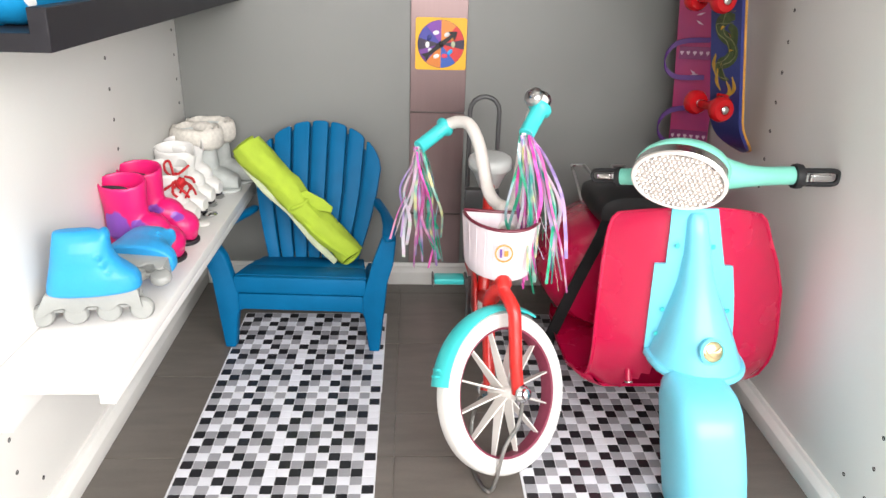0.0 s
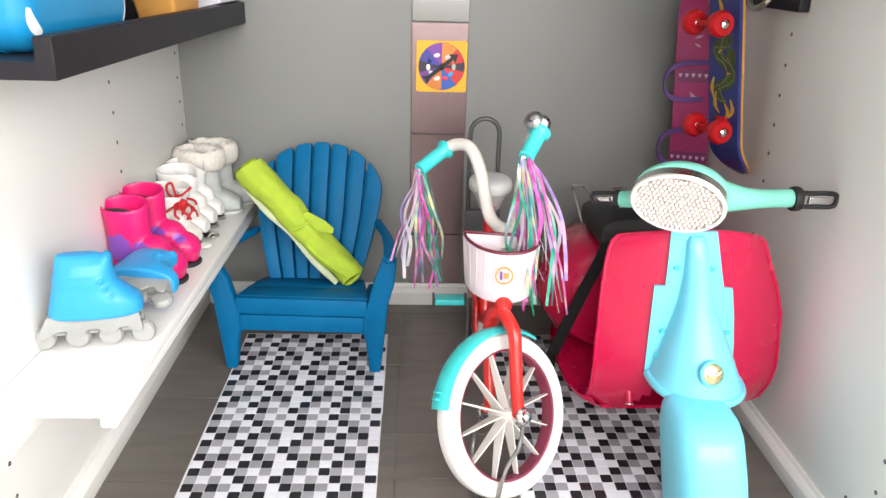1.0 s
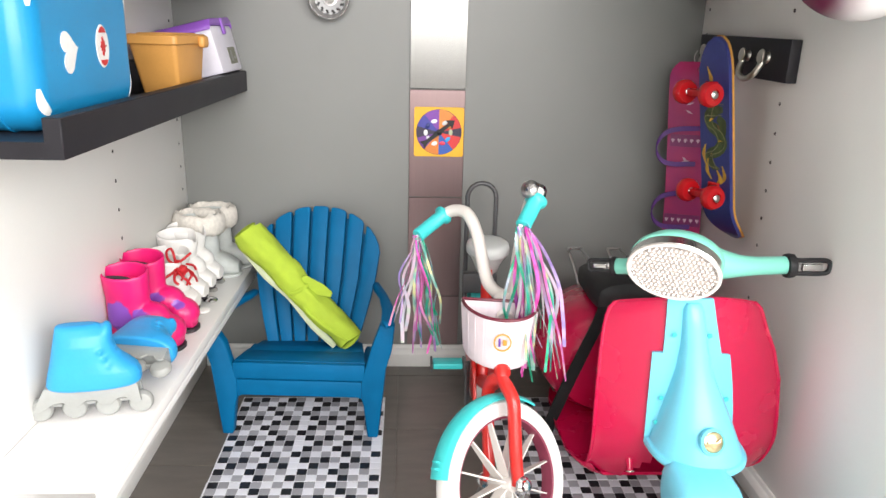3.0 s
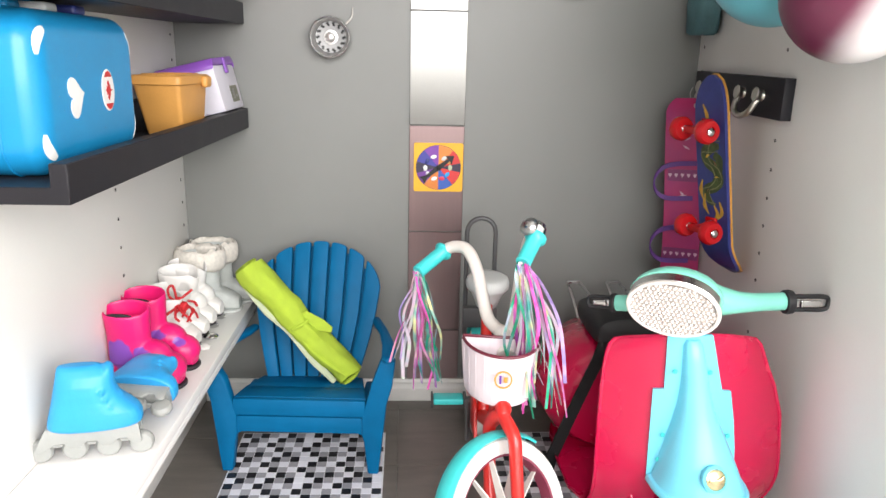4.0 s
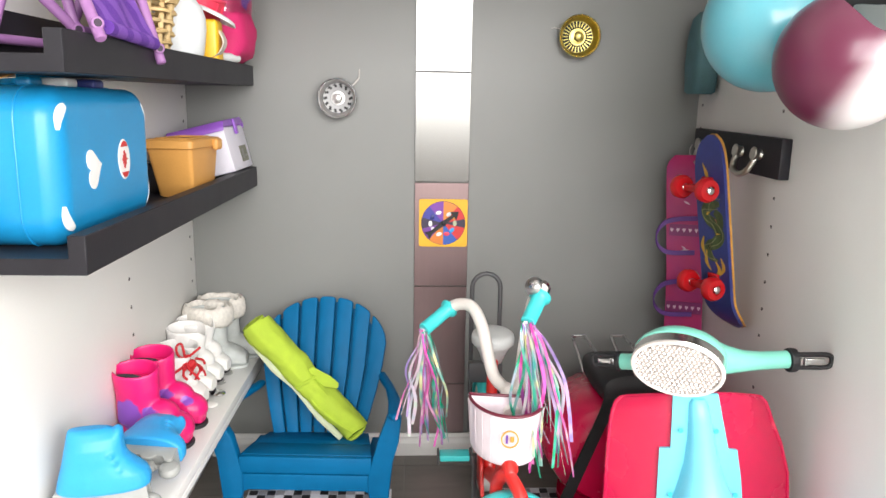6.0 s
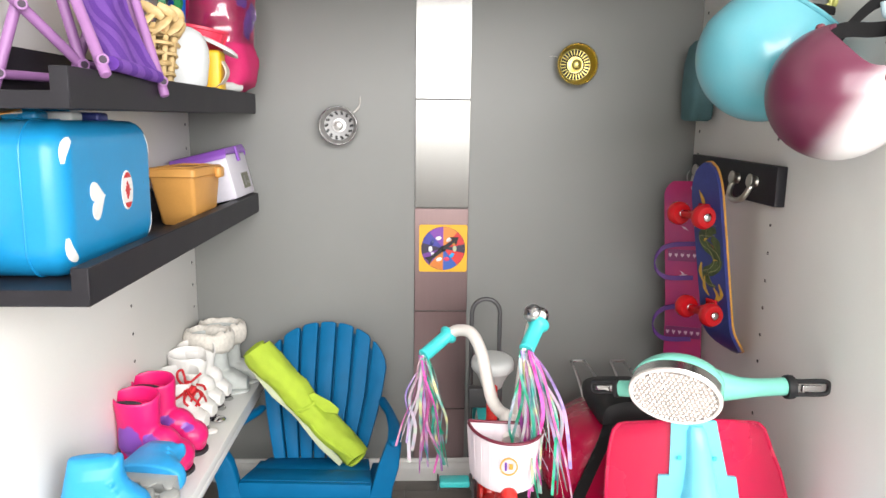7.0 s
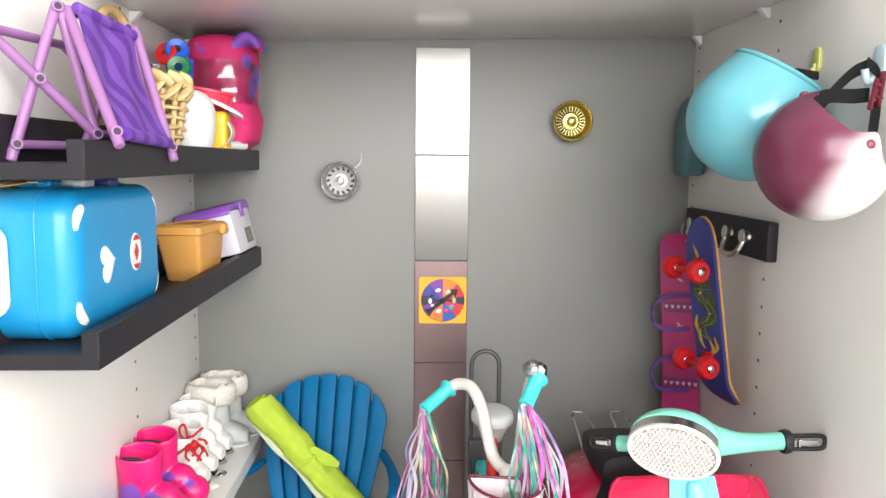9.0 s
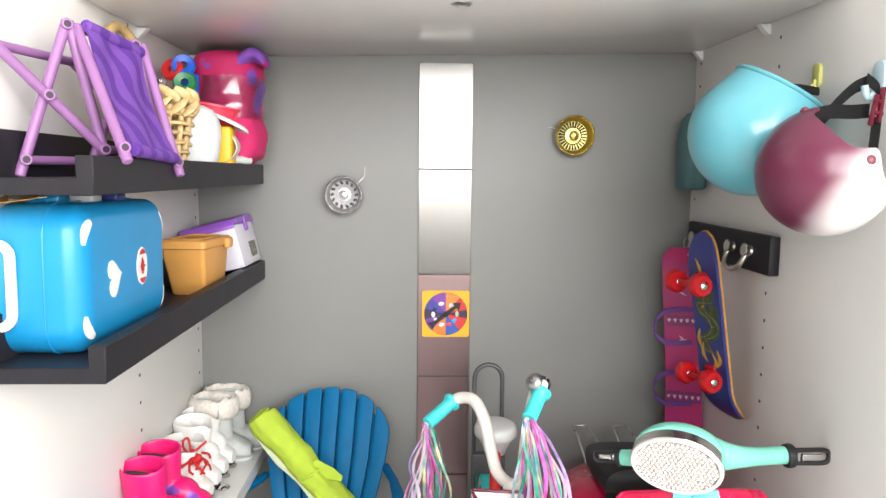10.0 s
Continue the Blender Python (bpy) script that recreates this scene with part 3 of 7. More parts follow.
def rug(x0, y_far, y_near, seam, near_from, label):
    cols, pitch = 16, 0.0121
    wide = cols * pitch + 0.003
    t = thing("mosaic_mat", pose(x0, y_far, 0.0002), label, "mat", "mosaic mats")
    long = y_far - y_near
    gap = y_far - seam
    part("backing", joined(box(0, wide, -gap + 0.0004, 0, 0, 0.0007, 0.0002, 1), box(-0.0006, wide - 0.0006, -long, -gap - 0.0004, 0, 0.0007, 0.0002, 1)), M_RUGWHITE, t)
    outline = rounded_rect(pitch - 0.0006, pitch - 0.0005, 0.0008, 2)
    tile_bm = bmesh.new()
    top = [tile_bm.verts.new((u * 0.985, v * 0.985, 0.00035)) for u, v in outline]
    low = [tile_bm.verts.new((u, v, 0)) for u, v in outline]
    tile_bm.faces.new(top)
    for i in range(len(top)):
        j = (i + 1) % len(top)
        tile_bm.faces.new((low[i], low[j], top[j], top[i]))
    shapes = {}
    for key, m in (("b", M_RUGBLACK), ("g", M_RUGGREY), ("w", M_RUGPALE)):
        shapes[key] = mesh_of("mosaic_tile", tile_bm.copy(), m, 0)
    rest = {"b": bmesh.new(), "g": bmesh.new(), "w": bmesh.new()}
    rows = int(long / pitch)
    for r in range(rows):
        y = -0.002 - (r + 0.5) * pitch
        after = -y > gap - 0.003
        if after:
            y -= 0.0012
        k = (r + (2 if after else 0)) % 4
        for c in range(cols):
            key = "b" if c % 8 in RUG_BLACK[k] else "g" if c % 8 in RUG_GREY[k] else "w"
            x = 0.0015 + (c + 0.5) * pitch
            if near_from <= r < near_from + 18:
                ob = new("mosaic_tile", shapes[key])
                ob.location, ob.parent = (x, y, 0.0007), t
            else:
                b = rest[key]
                vs = [b.verts.new((x + u * 0.985, y + v * 0.985, 0.00105)) for u, v in outline]
                b.faces.new(vs)
                ws = [b.verts.new((x + u, y + v, 0.0007)) for u, v in outline]
                for i in range(len(vs)):
                    j = (i + 1) % len(vs)
                    b.faces.new((ws[i], ws[j], vs[j], vs[i]))
    for key, m in (("b", M_RUGBLACK), ("g", M_RUGGREY), ("w", M_RUGPALE)):
        ob = part("far_mosaic_tiles", rest[key], m, t, smooth=0)
        ob["kind"] = "stuff"
    tile_bm.free()
    return t


rug(-0.2685, -0.108, -0.52, -0.304, 13, "black, grey and white mosaic mat lying under the blue chair")
rug(0.0715, -0.108, -0.52, -0.304, 13, "black, grey and white mosaic mat lying under the red scooter")


# ---- blue slatted garden chair ----
def garden_chair(m):
    t = thing("garden_chair", m, "blue moulded plastic slatted garden chair standing on the mat", "chair")
    # seat: three boards sloping down to the back, the front one rounded over
    def board(y0, z0, y1, z1, half0, half1, thick=0.006):
        a = [(-half0, y0, z0), (half0, y0, z0), (half1, y1, z1), (-half1, y1, z1)]
        return prism(a, (0, 0, -thick), 0.0015)
    seat = part("seat", board(0.006, 0.099, 0.045, 0.095, 0.082, 0.076), M_CHAIR, t)
    part("seat_board", board(0.0455, 0.0945, 0.098, 0.084, 0.076, 0.068), M_CHAIR, seat)
    # front apron: upper board, a slot and an arched lower board
    part("apron", joined(box(-0.082, 0.082, -0.002, 0.006, 0.0765, 0.0985, 0.0022)), M_CHAIR, t)
    pts = [(-0.082, 0, 0.0745), (0.082, 0, 0.0745), (0.082, 0, 0.046), (0.078, 0, 0.0505), (0.072, 0, 0.053), (-0.072, 0, 0.053), (-0.078, 0, 0.0505), (-0.082, 0, 0.046)]
    part("lower_apron", prism(pts, (0, 0.007, 0), 0.0012), M_CHAIR, t)
    # legs
    for s in (-1, 1):
        leg = [(s * 0.0850, -0.006, 0.0), (s * 0.0985, -0.006, 0.0), (s * 0.1085, -0.004, 0.095), (s * 0.1155, -0.003, 0.120), (s * 0.1185, 0.0, 0.134 + (0.015 if s > 0 else 0.0)), (s * 0.1150, 0.0, 0.1440 + (0.015 if s > 0 else 0.0)), (s * 0.1030, 0.0, 0.1440 + (0.015 if s > 0 else 0.0)), (s * 0.0900, 0.0, 0.122), (s * 0.0775, -0.003, 0.075), (s * 0.0775, -0.003, 0.052), (s * 0.0800, -0.004, 0.044)]
        part("leg", prism(leg, (0, 0.016, 0), 0.0025), M_CHAIR, t)
        rear = [(s * 0.072, 0.112, 0.0), (s * 0.072, 0.128, 0.0), (s * 0.072, 0.108, 0.074), (s * 0.072, 0.02, 0.088), (s * 0.072, 0.02, 0.075), (s * 0.072, 0.088, 0.064)]
        part("leg", prism(rear, (s * 0.012, 0, 0), 0.002), M_CHAIR, t)
        # arm: flat board, widening and turned down at the front
        arm = [(s * 0.078, 0.130, 0.1465), (s * 0.088, 0.132, 0.1465), (s * 0.103, 0.085, 0.1475), (s * 0.1145, 0.040, 0.1488), (s * 0.1195, 0.012, 0.1485), (s * 0.1175, -0.006, 0.1465), (s * 0.109, -0.012, 0.1450), (s * 0.1025, -0.004, 0.1470), (s * 0.1005, 0.030, 0.1488), (s * 0.093, 0.078, 0.1475), (s * 0.082, 0.110, 0.1468)]
        arm = [(x, y, z + (0.015 if s > 0 else 0.0)) for x, y, z in arm]
        part("arm", prism(arm, (0, 0, -0.0085), 0.0035, 3), M_CHAIR, t)
        part("arm_bracket", prism([(s * 0.102, 0.004, 0.140), (s * 0.102, 0.030, 0.140), (s * 0.102, 0.008, 0.108)], (s * 0.009, 0, 0), 0.0015), M_CHAIR, t)
    # fan back: seven slats leaning to the wall, tops on one arch
    n = 7
    def at(u, h):
        """u across -1..1, h up the slope in metres."""
        y = 0.094 + h * 0.36
        z = 0.084 + h * 0.935
        return Vector((0, y, z))
    def half(h):
        return 0.062 + 0.026 * math.sin(min(1.0, h / 0.15) * math.pi / 2)
    def top(u):
        return 0.112 + 0.0745 * math.sqrt(max(0.0, 1 - (abs(u) ** 2.1)))
    for k in range(n):
        u0, u1 = -1 + 2 * k / n, -1 + 2 * (k + 1) / n
        g = 0.021
        u0, u1 = u0 + g, u1 - g
        pts = []
        hs = [0, 0.03, 0.06, 0.09]
        t0, t1 = top(u0), top(u1)
        left = [(u0, h) for h in hs if h < t0] + [(u0, t0 - 0.002)]
        right = [(u1, h) for h in hs if h < t1] + [(u1, t1 - 0.002)]
        mids = [(u0 + (u1 - u0) * q, top(u0 + (u1 - u0) * q)) for q in (0.15, 0.35, 0.5, 0.65, 0.85)]
        for u, h in left + mids + right[::-1]:
            p = at(u, h)
            pts.append((u * half(h) + 0.004 * h / 0.18, p.y + 0.006 * (1 - u * u) - 0.003, p.z))
        part("back_slat", prism(pts, (0, 0.011, -0.004), 0.0016), M_CHAIR, t)
    # closed shell behind the slats, seen as dark gaps between them
    rows = []
    for i in range(13):
        h = 0.004 + 0.172 * i / 12
        u = 0.90 if h < 0.105 else 0.90 * math.sqrt(max(0.02, 1 - ((h - 0.105) / 0.0745) ** 2))
        w = half(h) * u
        rows.append([(k * w, at(0, h).y + 0.0165 + 0.006 * (1 - (k * u) ** 2) - 0.003, at(0, h).z - 0.002) for k in (-1, -0.75, -0.5, -0.25, 0, 0.25, 0.5, 0.75, 1)])
    bm = bmesh.new()
    vs = [[bm.verts.new(q) for q in r] for r in rows]
    for a, b in zip(vs, vs[1:]):
        for j in range(8):
            bm.faces.new((a[j], a[j + 1], b[j + 1], b[j]))
    bmesh.ops.recalc_face_normals(bm, faces=bm.faces)
    shell(bm, 0.003)
    part("back_shell", bm, M_CHAIR, t)
    return t


garden_chair(pose(-0.1765, -0.203, 0.0014, 0, 0, -3))


# ---- toy bicycle ----
def wpart(name, bm, material, t, label="", parent=None, smooth=40):
    """A part given in world coordinates."""
    return part(name, moved(bm, t.matrix_basis.inverted()), material, parent or t, label, smooth)


def arc_shell(r, half, a0, a1, n, sag, thick, lip=0.0):
    """A curved mudguard round z, arched across its width."""
    rings = []
    for i in range(n + 1):
        a = radians(a0 + (a1 - a0) * i / n)
        outer, inner = [], []
        for j in range(9):
            w = -1 + 2 * j / 8
            rr = r - sag * w * w - (lip if abs(w) > 0.99 else 0)
            outer.append((rr * math.cos(a), rr * math.sin(a), w * half))
            inner.append(((rr - thick) * math.cos(a), (rr - thick) * math.sin(a), w * (half - thick * 0.6)))
        rings.append(outer + inner[::-1])
    return loft(rings)


def wheel_parts(t, m, r, nspokes, spin=0.0):
    """Tyre, rim, hub and flat spokes of a wheel whose axle is the z axis of m."""
    prof = [(r - 0.016, -0.0085), (r - 0.003, -0.0088), (r - 0.0006, -0.0062), (r, -0.003), (r, 0.003), (r - 0.0006, 0.0062), (r - 0.003, 0.0088), (r - 0.016, 0.0085), (r - 0.0165, 0.007), (r - 0.0165, -0.007)]
    tyre = wpart("tyre", moved(lathe(prof, 64, True), m), M_TYRE, t, "white rubber tyre")
    wpart("rim", moved(lathe([(r - 0.0164, -0.0078), (r - 0.0164, 0.0078), (r - 0.0184, 0.0072), (r - 0.0192, 0), (r - 0.0184, -0.0072)], 64, True), m), M_RIM, t, "plum plastic rim", tyre)
    wpart("hub", moved(lathe([(0, -0.0165), (0.0065, -0.0165), (0.0075, -0.015), (0.0068, 0), (0.0075, 0.015), (0.0065, 0.0165), (0, 0.0165)], 24), m), M_SPOKE, t, "", tyre)
    for k in range(nspokes):
        a = spin + 2 * math.pi * k / nspokes
        side = 1 if k % 2 else -1
        w0, w1 = 0.0075, 0.0028
        z0, z1 = side * 0.003, -side * 0.001
        pts = [(0.006, -0.0008, z0 - w0), (r - 0.018, -0.0008, z1 - w1), (r - 0.018, -0.0008, z1 + w1), (0.006, -0.0008, z0 + w0)]
        wpart("spoke", moved(prism(pts, (0, 0.0016, 0), 0.0003, 1), m @ Matrix.Rotation(a, 4, "Z")), M_SPOKE, t, "", tyre)
    return tyre


def ribbon(path, width, normal):
    """A thin strip along path that slowly twists."""
    pts = smooth_path(path, 5)
    turn = random.uniform(0, 6.28)
    twist = random.uniform(-2.5, 2.5)
    rings = []
    for i, p in enumerate(pts):
        u = i / (len(pts) - 1)
        a = turn + twist * u
        d = Vector((math.cos(a), math.sin(a), 0)) * width / 2
        q = Vector((-math.sin(a), math.cos(a), 0)) * 0.00012
        rings.append([p - d - q, p + d - q, p + d + q, p - d + q])
    return loft(rings)


def tassel(t, parent, top, spread, length, count, seed):
    rnd = random.Random(seed)
    random.seed(seed)
    top = Vector(top)
    for k in range(count):
        a = rnd.uniform(0, 6.28)
        s = math.sqrt(rnd.random())
        dx, dy = math.cos(a) * s * spread[0] + spread[2], math.sin(a) * s * spread[1]
        ln = length * rnd.uniform(0.70, 1.04)
        start = top + Vector((rnd.uniform(-0.005, 0.005), rnd.uniform(-0.004, 0.004), rnd.uniform(-0.002, 0.004)))
        bow = rnd.uniform(0.35, 0.75)
        mids = [start, start + Vector((dx * bow * 0.45 + rnd.uniform(-0.003, 0.003), dy * bow * 0.6, -ln * 0.16)), start + Vector((dx * (bow + 0.10) + rnd.uniform(-0.005, 0.005), dy * bow, -ln * 0.44)),
                start + Vector((dx * (bow + 0.28) + rnd.uniform(-0.006, 0.006), dy * 0.9, -ln * 0.72)), start + Vector((dx * 1.0 + rnd.uniform(-0.012, 0.012), dy + rnd.uniform(-0.006, 0.006), -ln))]
        wpart("streamer", ribbon(mids, rnd.uniform(0.0024, 0.0042), None), M_STREAM[k % len(M_STREAM)], t, "", parent, 60)


def bicycle():
    t = thing("toy_bicycle", pose(0.05, -0.28, 0), "red and white toy bicycle with aqua fenders, basket and foil streamers", "bicycle")
    # front wheel, turned well round on its steering axis
    A = Vector((0.595, -0.705, 0.386)).normalized()
    U = (Vector((0, 0, 1)) - A * A.z).normalized()
    F = U.cross(A)
    C = Vector((0.0535, -0.4155, 0.0768))
    m = Matrix(((F.x, U.x, A.x, C.x), (F.y, U.y, A.y, C.y), (F.z, U.z, A.z, C.z), (0, 0, 0, 1)))
    wheel_parts(t, m, 0.0808, 12, -0.03)
    fender = wpart("front_fender", moved(arc_shell(0.0875, 0.0125, 47, 156, 26, 0.004, 0.0014, 0.001), m), M_AQUA, t, "aqua plastic fender")
    for da in (146, 150):
        wpart("clip", moved(moved(box(0.0, 0.006, -0.001, 0.001, -0.009, -0.002, 0.0005, 1), Matrix.Translation((0.0858, 0, 0.006))), m @ Matrix.Rotation(radians(da), 4, "Z")), M_AQUA, t, "", fender)
    crown = Vector((0.051, -0.385, 0.1745))
    for s, leg in ((1, [C + A * 0.0205, (0.0628, -0.423, 0.112), (0.0612, -0.411, 0.146), (0.0600, -0.405, 0.161), (0.0560, -0.397, 0.1690), crown]), (-1, [C - A * 0.0205, (0.0405, -0.380, 0.110), (0.040, -0.367, 0.150), (0.044, -0.375, 0.168), crown])):
        wpart("fork_leg", tube([Vector(p) for p in leg], [0.0062, 0.0064, 0.0066, 0.0068, 0.0066], 14, 5), M_BIKERED, t)
        wpart("axle_nut", moved(lathe([(0, 0), (0.0085, 0), (0.0090, 0.002), (0.0078, 0.0040), (0.0058, 0.0050), (0.0054, 0.0080), (0.0030, 0.0095), (0, 0.0098)], 20), along(C + A * s * 0.0255, C + A * s * 0.05)), M_CHROME, t, "silver axle nut")
    head_top = Vector((0.0545, -0.338, 0.200))
    wpart("head_tube", tube([crown - Vector((0, 0, 0.002)), (0.0515, -0.377, 0.1815), head_top], [0.0070, 0.0072, 0.0072], 18, 4), M_BIKERED, t)
    for u in (0.10, 0.18):
        p = crown + (head_top - crown) * u
        wpart("collar", moved(lathe([(0.0068, 0), (0.0084, 0.0005), (0.0086, 0.0025), (0.0068, 0.003)], 22), along(p, head_top)), M_BIKERED, t)
    # wire stand round the wheel
    s0, s1 = C + A * 0.028, C - A * 0.028
    wpart("wire_stand", tube([s0, s0 + Vector((-0.004, -0.009, -0.028)), (0.0520, -0.4600, 0.0440), (0.0430, -0.4720, 0.0120), (0.0385, -0.4740, 0.0035), (0.0330, -0.4700, 0.0030), (0.0260, -0.4480, 0.0030), (0.0240, -0.4200, 0.0060), s1 + Vector((-0.010, 0.004, -0.035)), s1], 0.0021, 8, 6), M_DULLSTEEL, t, "bent steel wire stand")
    # basket: flat back, round front
    def ring(z, k, inset=0.0):
        c = Vector((0.050, -0.346, z))
        out = []
        for j in range(25):
            a = math.pi + math.pi * j / 24
            out.append(c + Vector(((0.0385 * k - inset) * math.cos(a) * 1.0, (0.043 * k - inset) * math.sin(a) + 0.004 - 0.010 * math.cos(a) * 0.4, -0.0035 * math.sin(a) * 0 )))
        out += [c + Vector(((0.0385 * k - inset) * (1 - 2 * q), 0.004 - 0.004 * (1 - 2 * q), 0)) for q in (0.33, 0.66)]
        return out
    rings = [ring(0.1855, 0.82), ring(0.1845, 0.875), ring(0.1865, 0.90), ring(0.2, 0.925), ring(0.225, 0.965), ring(0.2425, 1.0), ring(0.2425, 1.0, 0.0022), ring(0.225, 0.965, 0.0022), ring(0.2, 0.925, 0.0022), ring(0.189, 0.90, 0.0022)]
    tilt = Matrix.Translation((0.05, -0.338, 0.21)) @ Matrix.Rotation(radians(6), 4, "X") @ Matrix.Translation((-0.05, 0.338, -0.21))
    basket = wpart("basket", moved(loft(rings), tilt), M_BASKET, t, "pale pink plastic basket with a maroon rim")
    rim_pts = ring(0.2425, 1.0, 0.001)
    wpart("rim_trim", moved(tube(rim_pts, 0.0017, 8, 0, True, 1.0, True), tilt), M_TRIM, t, "maroon rim trim", basket)
    for j in range(0, 25, 2):
        a, b = ring(0.190, 0.902)[j], ring(0.238, 0.993)[j]
        wpart("rib", moved(tube([a, b], 0.0004, 6), tilt), M_BASKET, t, "", basket)
    # round emblem with plain bars
    e = Vector((0.0490, -0.3880, 0.2150))
    em = Matrix.Translation(e) @ Vector((-0.03, -1, 0.12)).to_track_quat("Z", "Y").to_matrix().to_4x4()
    wpart("emblem", moved(lathe([(0.0074, 0), (0.0088, 0), (0.0088, 0.0012), (0.0074, 0.0012)], 30, True), em), M_ORANGE, t, "orange ring emblem", basket)
    wpart("emblem_mark", moved(box(-0.0040, -0.0018, -0.0042, 0.0042, 0, 0.0008, 0.0003, 1), em), M_PURPLE, t, "purple emblem bar", basket)
    wpart("emblem_mark", moved(box(0.0004, 0.0042, -0.0030, 0.0026, 0, 0.0008, 0.0003, 1), em), M_ORANGE, t, "orange emblem bar", basket)
    # handlebar: two high curves from one stem
    bar = wpart("handlebar", tube([(0.058, -0.318, 0.236), (0.050, -0.305, 0.2365), (0.0425, -0.292, 0.2440), (0.0375, -0.280, 0.2640), (0.0320, -0.266, 0.2890), (0.0225, -0.248, 0.3060), (0.009, -0.234, 0.3060), (-0.003, -0.226, 0.2990)], 0.0068, 16, 6), M_BAR, t, "cream handlebar")
    wpart("handlebar_right", tube([(0.056, -0.317, 0.236), (0.066, -0.322, 0.240), (0.069, -0.318, 0.262), (0.074, -0.312, 0.30), (0.080, -0.312, 0.333), (0.0845, -0.326, 0.350), (0.080, -0.338, 0.345)], 0.0068, 16, 6), M_BAR, t, "cream handlebar", bar)
    wpart("stem", tube([(0.0565, -0.345, 0.222), (0.056, -0.322, 0.236)], [0.009, 0.0095], 16), M_BAR, t, "", bar)
    for end, inner, seed, spread, count in (((-0.0325, -0.253, 0.2815), (-0.002, -0.225, 0.299), 3, (0.031, 0.014, 0.003), 22), ((0.0665, -0.361, 0.3245), (0.0830, -0.334, 0.3445), 8, (0.036, 0.020, 0.012), 28)):
        v = Vector(inner) - Vector(end)
        h = v.length
        prof = [(0, 0), (0.0068, 0), (0.0078, 0.001), (0.0077, 0.003), (0.0078, h - 0.007), (0.0095, h - 0.005), (0.0110, h - 0.0035), (0.0112, h - 0.001), (0.0095, h), (0.0066, h)]
        g = wpart("grip", moved(lathe(prof, 22), along(end, inner)), M_AQUA, t, "aqua grip with foil streamers", bar)
        tassel(t, bar, Vector(end) - v.normalized() * 0.001, spread, 0.142 if seed == 3 else 0.155, count, seed)
    bell = wpart("bell", moved(lathe([(0.0, 0.0070), (0.0038, 0.0067), (0.0072, 0.0052), (0.0092, 0.0026), (0.0098, 0.0), (0.0088, 0.0), (0.006, 0.0026), (0, 0.0038)], 26), along((0.0755, -0.335, 0.3545), (0.0570, -0.350, 0.3720))), M_STRAINER, t, "silver bell", bar)
    wpart("bell_stem", tube([(0.0735, -0.337, 0.3565), (0.0780, -0.333, 0.3525), (0.0825, -0.330, 0.3495)], 0.0034, 10, 3), M_CHROME, t, "", bell)
    wpart("bell_clamp", moved(lathe([(0.0072, -0.003), (0.0092, -0.003), (0.0092, 0.003), (0.0072, 0.003)], 22, True), along((0.0845, -0.327, 0.3495), (0.079, -0.340, 0.345))), M_CHROME, t, "", bell)
    # frame and rear
    BB = Vector((0.052, -0.205, 0.078))
    wpart("down_tube", tube([head_top + Vector((0, -0.004, -0.008)), (0.053, -0.30, 0.125), BB], 0.0085, 14, 5), M_BIKERED, t)
    wpart("seat_tube", tube([BB, (0.056, -0.175, 0.15), (0.057, -0.162, 0.214)], [0.008, 0.0075, 0.0068], 14, 4), M_BIKERED, t)
    R = Vector((0.056, -0.098, 0.0755))
    for s in (-1, 1):
        wpart("chain_stay", tube([BB + Vector((s * 0.006, 0, 0)), R + Vector((s * 0.016, 0, 0))], 0.0042, 10), M_BIKERED, t)
    wpart("chain_guard", prism([(0.0385, -0.235, 0.062), (0.0385, -0.215, 0.098), (0.0385, -0.18, 0.105), (0.0385, -0.10, 0.090), (0.0385, -0.095, 0.068), (0.0385, -0.19, 0.058)], (0.005, 0, 0), 0.0015), M_BIKERED, t)
    mr = Matrix(((0, 0, 1, R.x), (1, 0, 0, R.y), (0, 1, 0, R.z), (0, 0, 0, 1)))
    wheel_parts(t, mr, 0.074, 12, 0.1)
    wpart("rear_fender", moved(arc_shell(0.0825, 0.0125, 10, 160, 24, 0.004, 0.0014, 0.001), mr), M_AQUA, t, "aqua plastic fender")
    saddle = []
    for z, rx, ry, dy in ((0.2030, 0.0115, 0.013, 0.004), (0.2045, 0.0130, 0.015, 0.003), (0.2150, 0.0165, 0.021, 0.002), (0.2255, 0.0212, 0.027, 0), (0.2290, 0.0250, 0.031, 0), (0.2315, 0.0270, 0.0335, 0), (0.2375, 0.0275, 0.034, 0), (0.2425, 0.0262, 0.0325, 0), (0.2450, 0.0225, 0.028, 0), (0.2460, 0.012, 0.015, 0)):
        saddle.append([(0.0580 + rx * math.cos(a), -0.150 + dy + ry * math.sin(a), z) for a in (2 * math.pi * j / 28 for j in range(28))])
    wpart("saddle", loft(saddle), M_SADDLE, t, "pale grey bucket saddle", None, 60)
    x0, x1 = 0.0355, 0.0735
    arch = [(x0, -0.093, 0.08), (x0, -0.09, 0.2), (x0, -0.088, 0.285)] + [((x0 + x1) / 2 - 0.019 * math.cos(math.pi * k / 8), -0.088, 0.287 + 0.019 * math.sin(math.pi * k / 8)) for k in range(9)] + [(x1, -0.088, 0.285), (x1, -0.09, 0.2), (x1, -0.093, 0.08)]
    wpart("backrest_bar", tube(arch, 0.0031, 10), M_DARKGREY, t, "dark grey tall backrest loop")
    wpart("bar_brace", box(x0 - 0.004, x1 + 0.004, -0.108, -0.094, 0.158, 0.186, 0.002), M_DARKGREY, t)
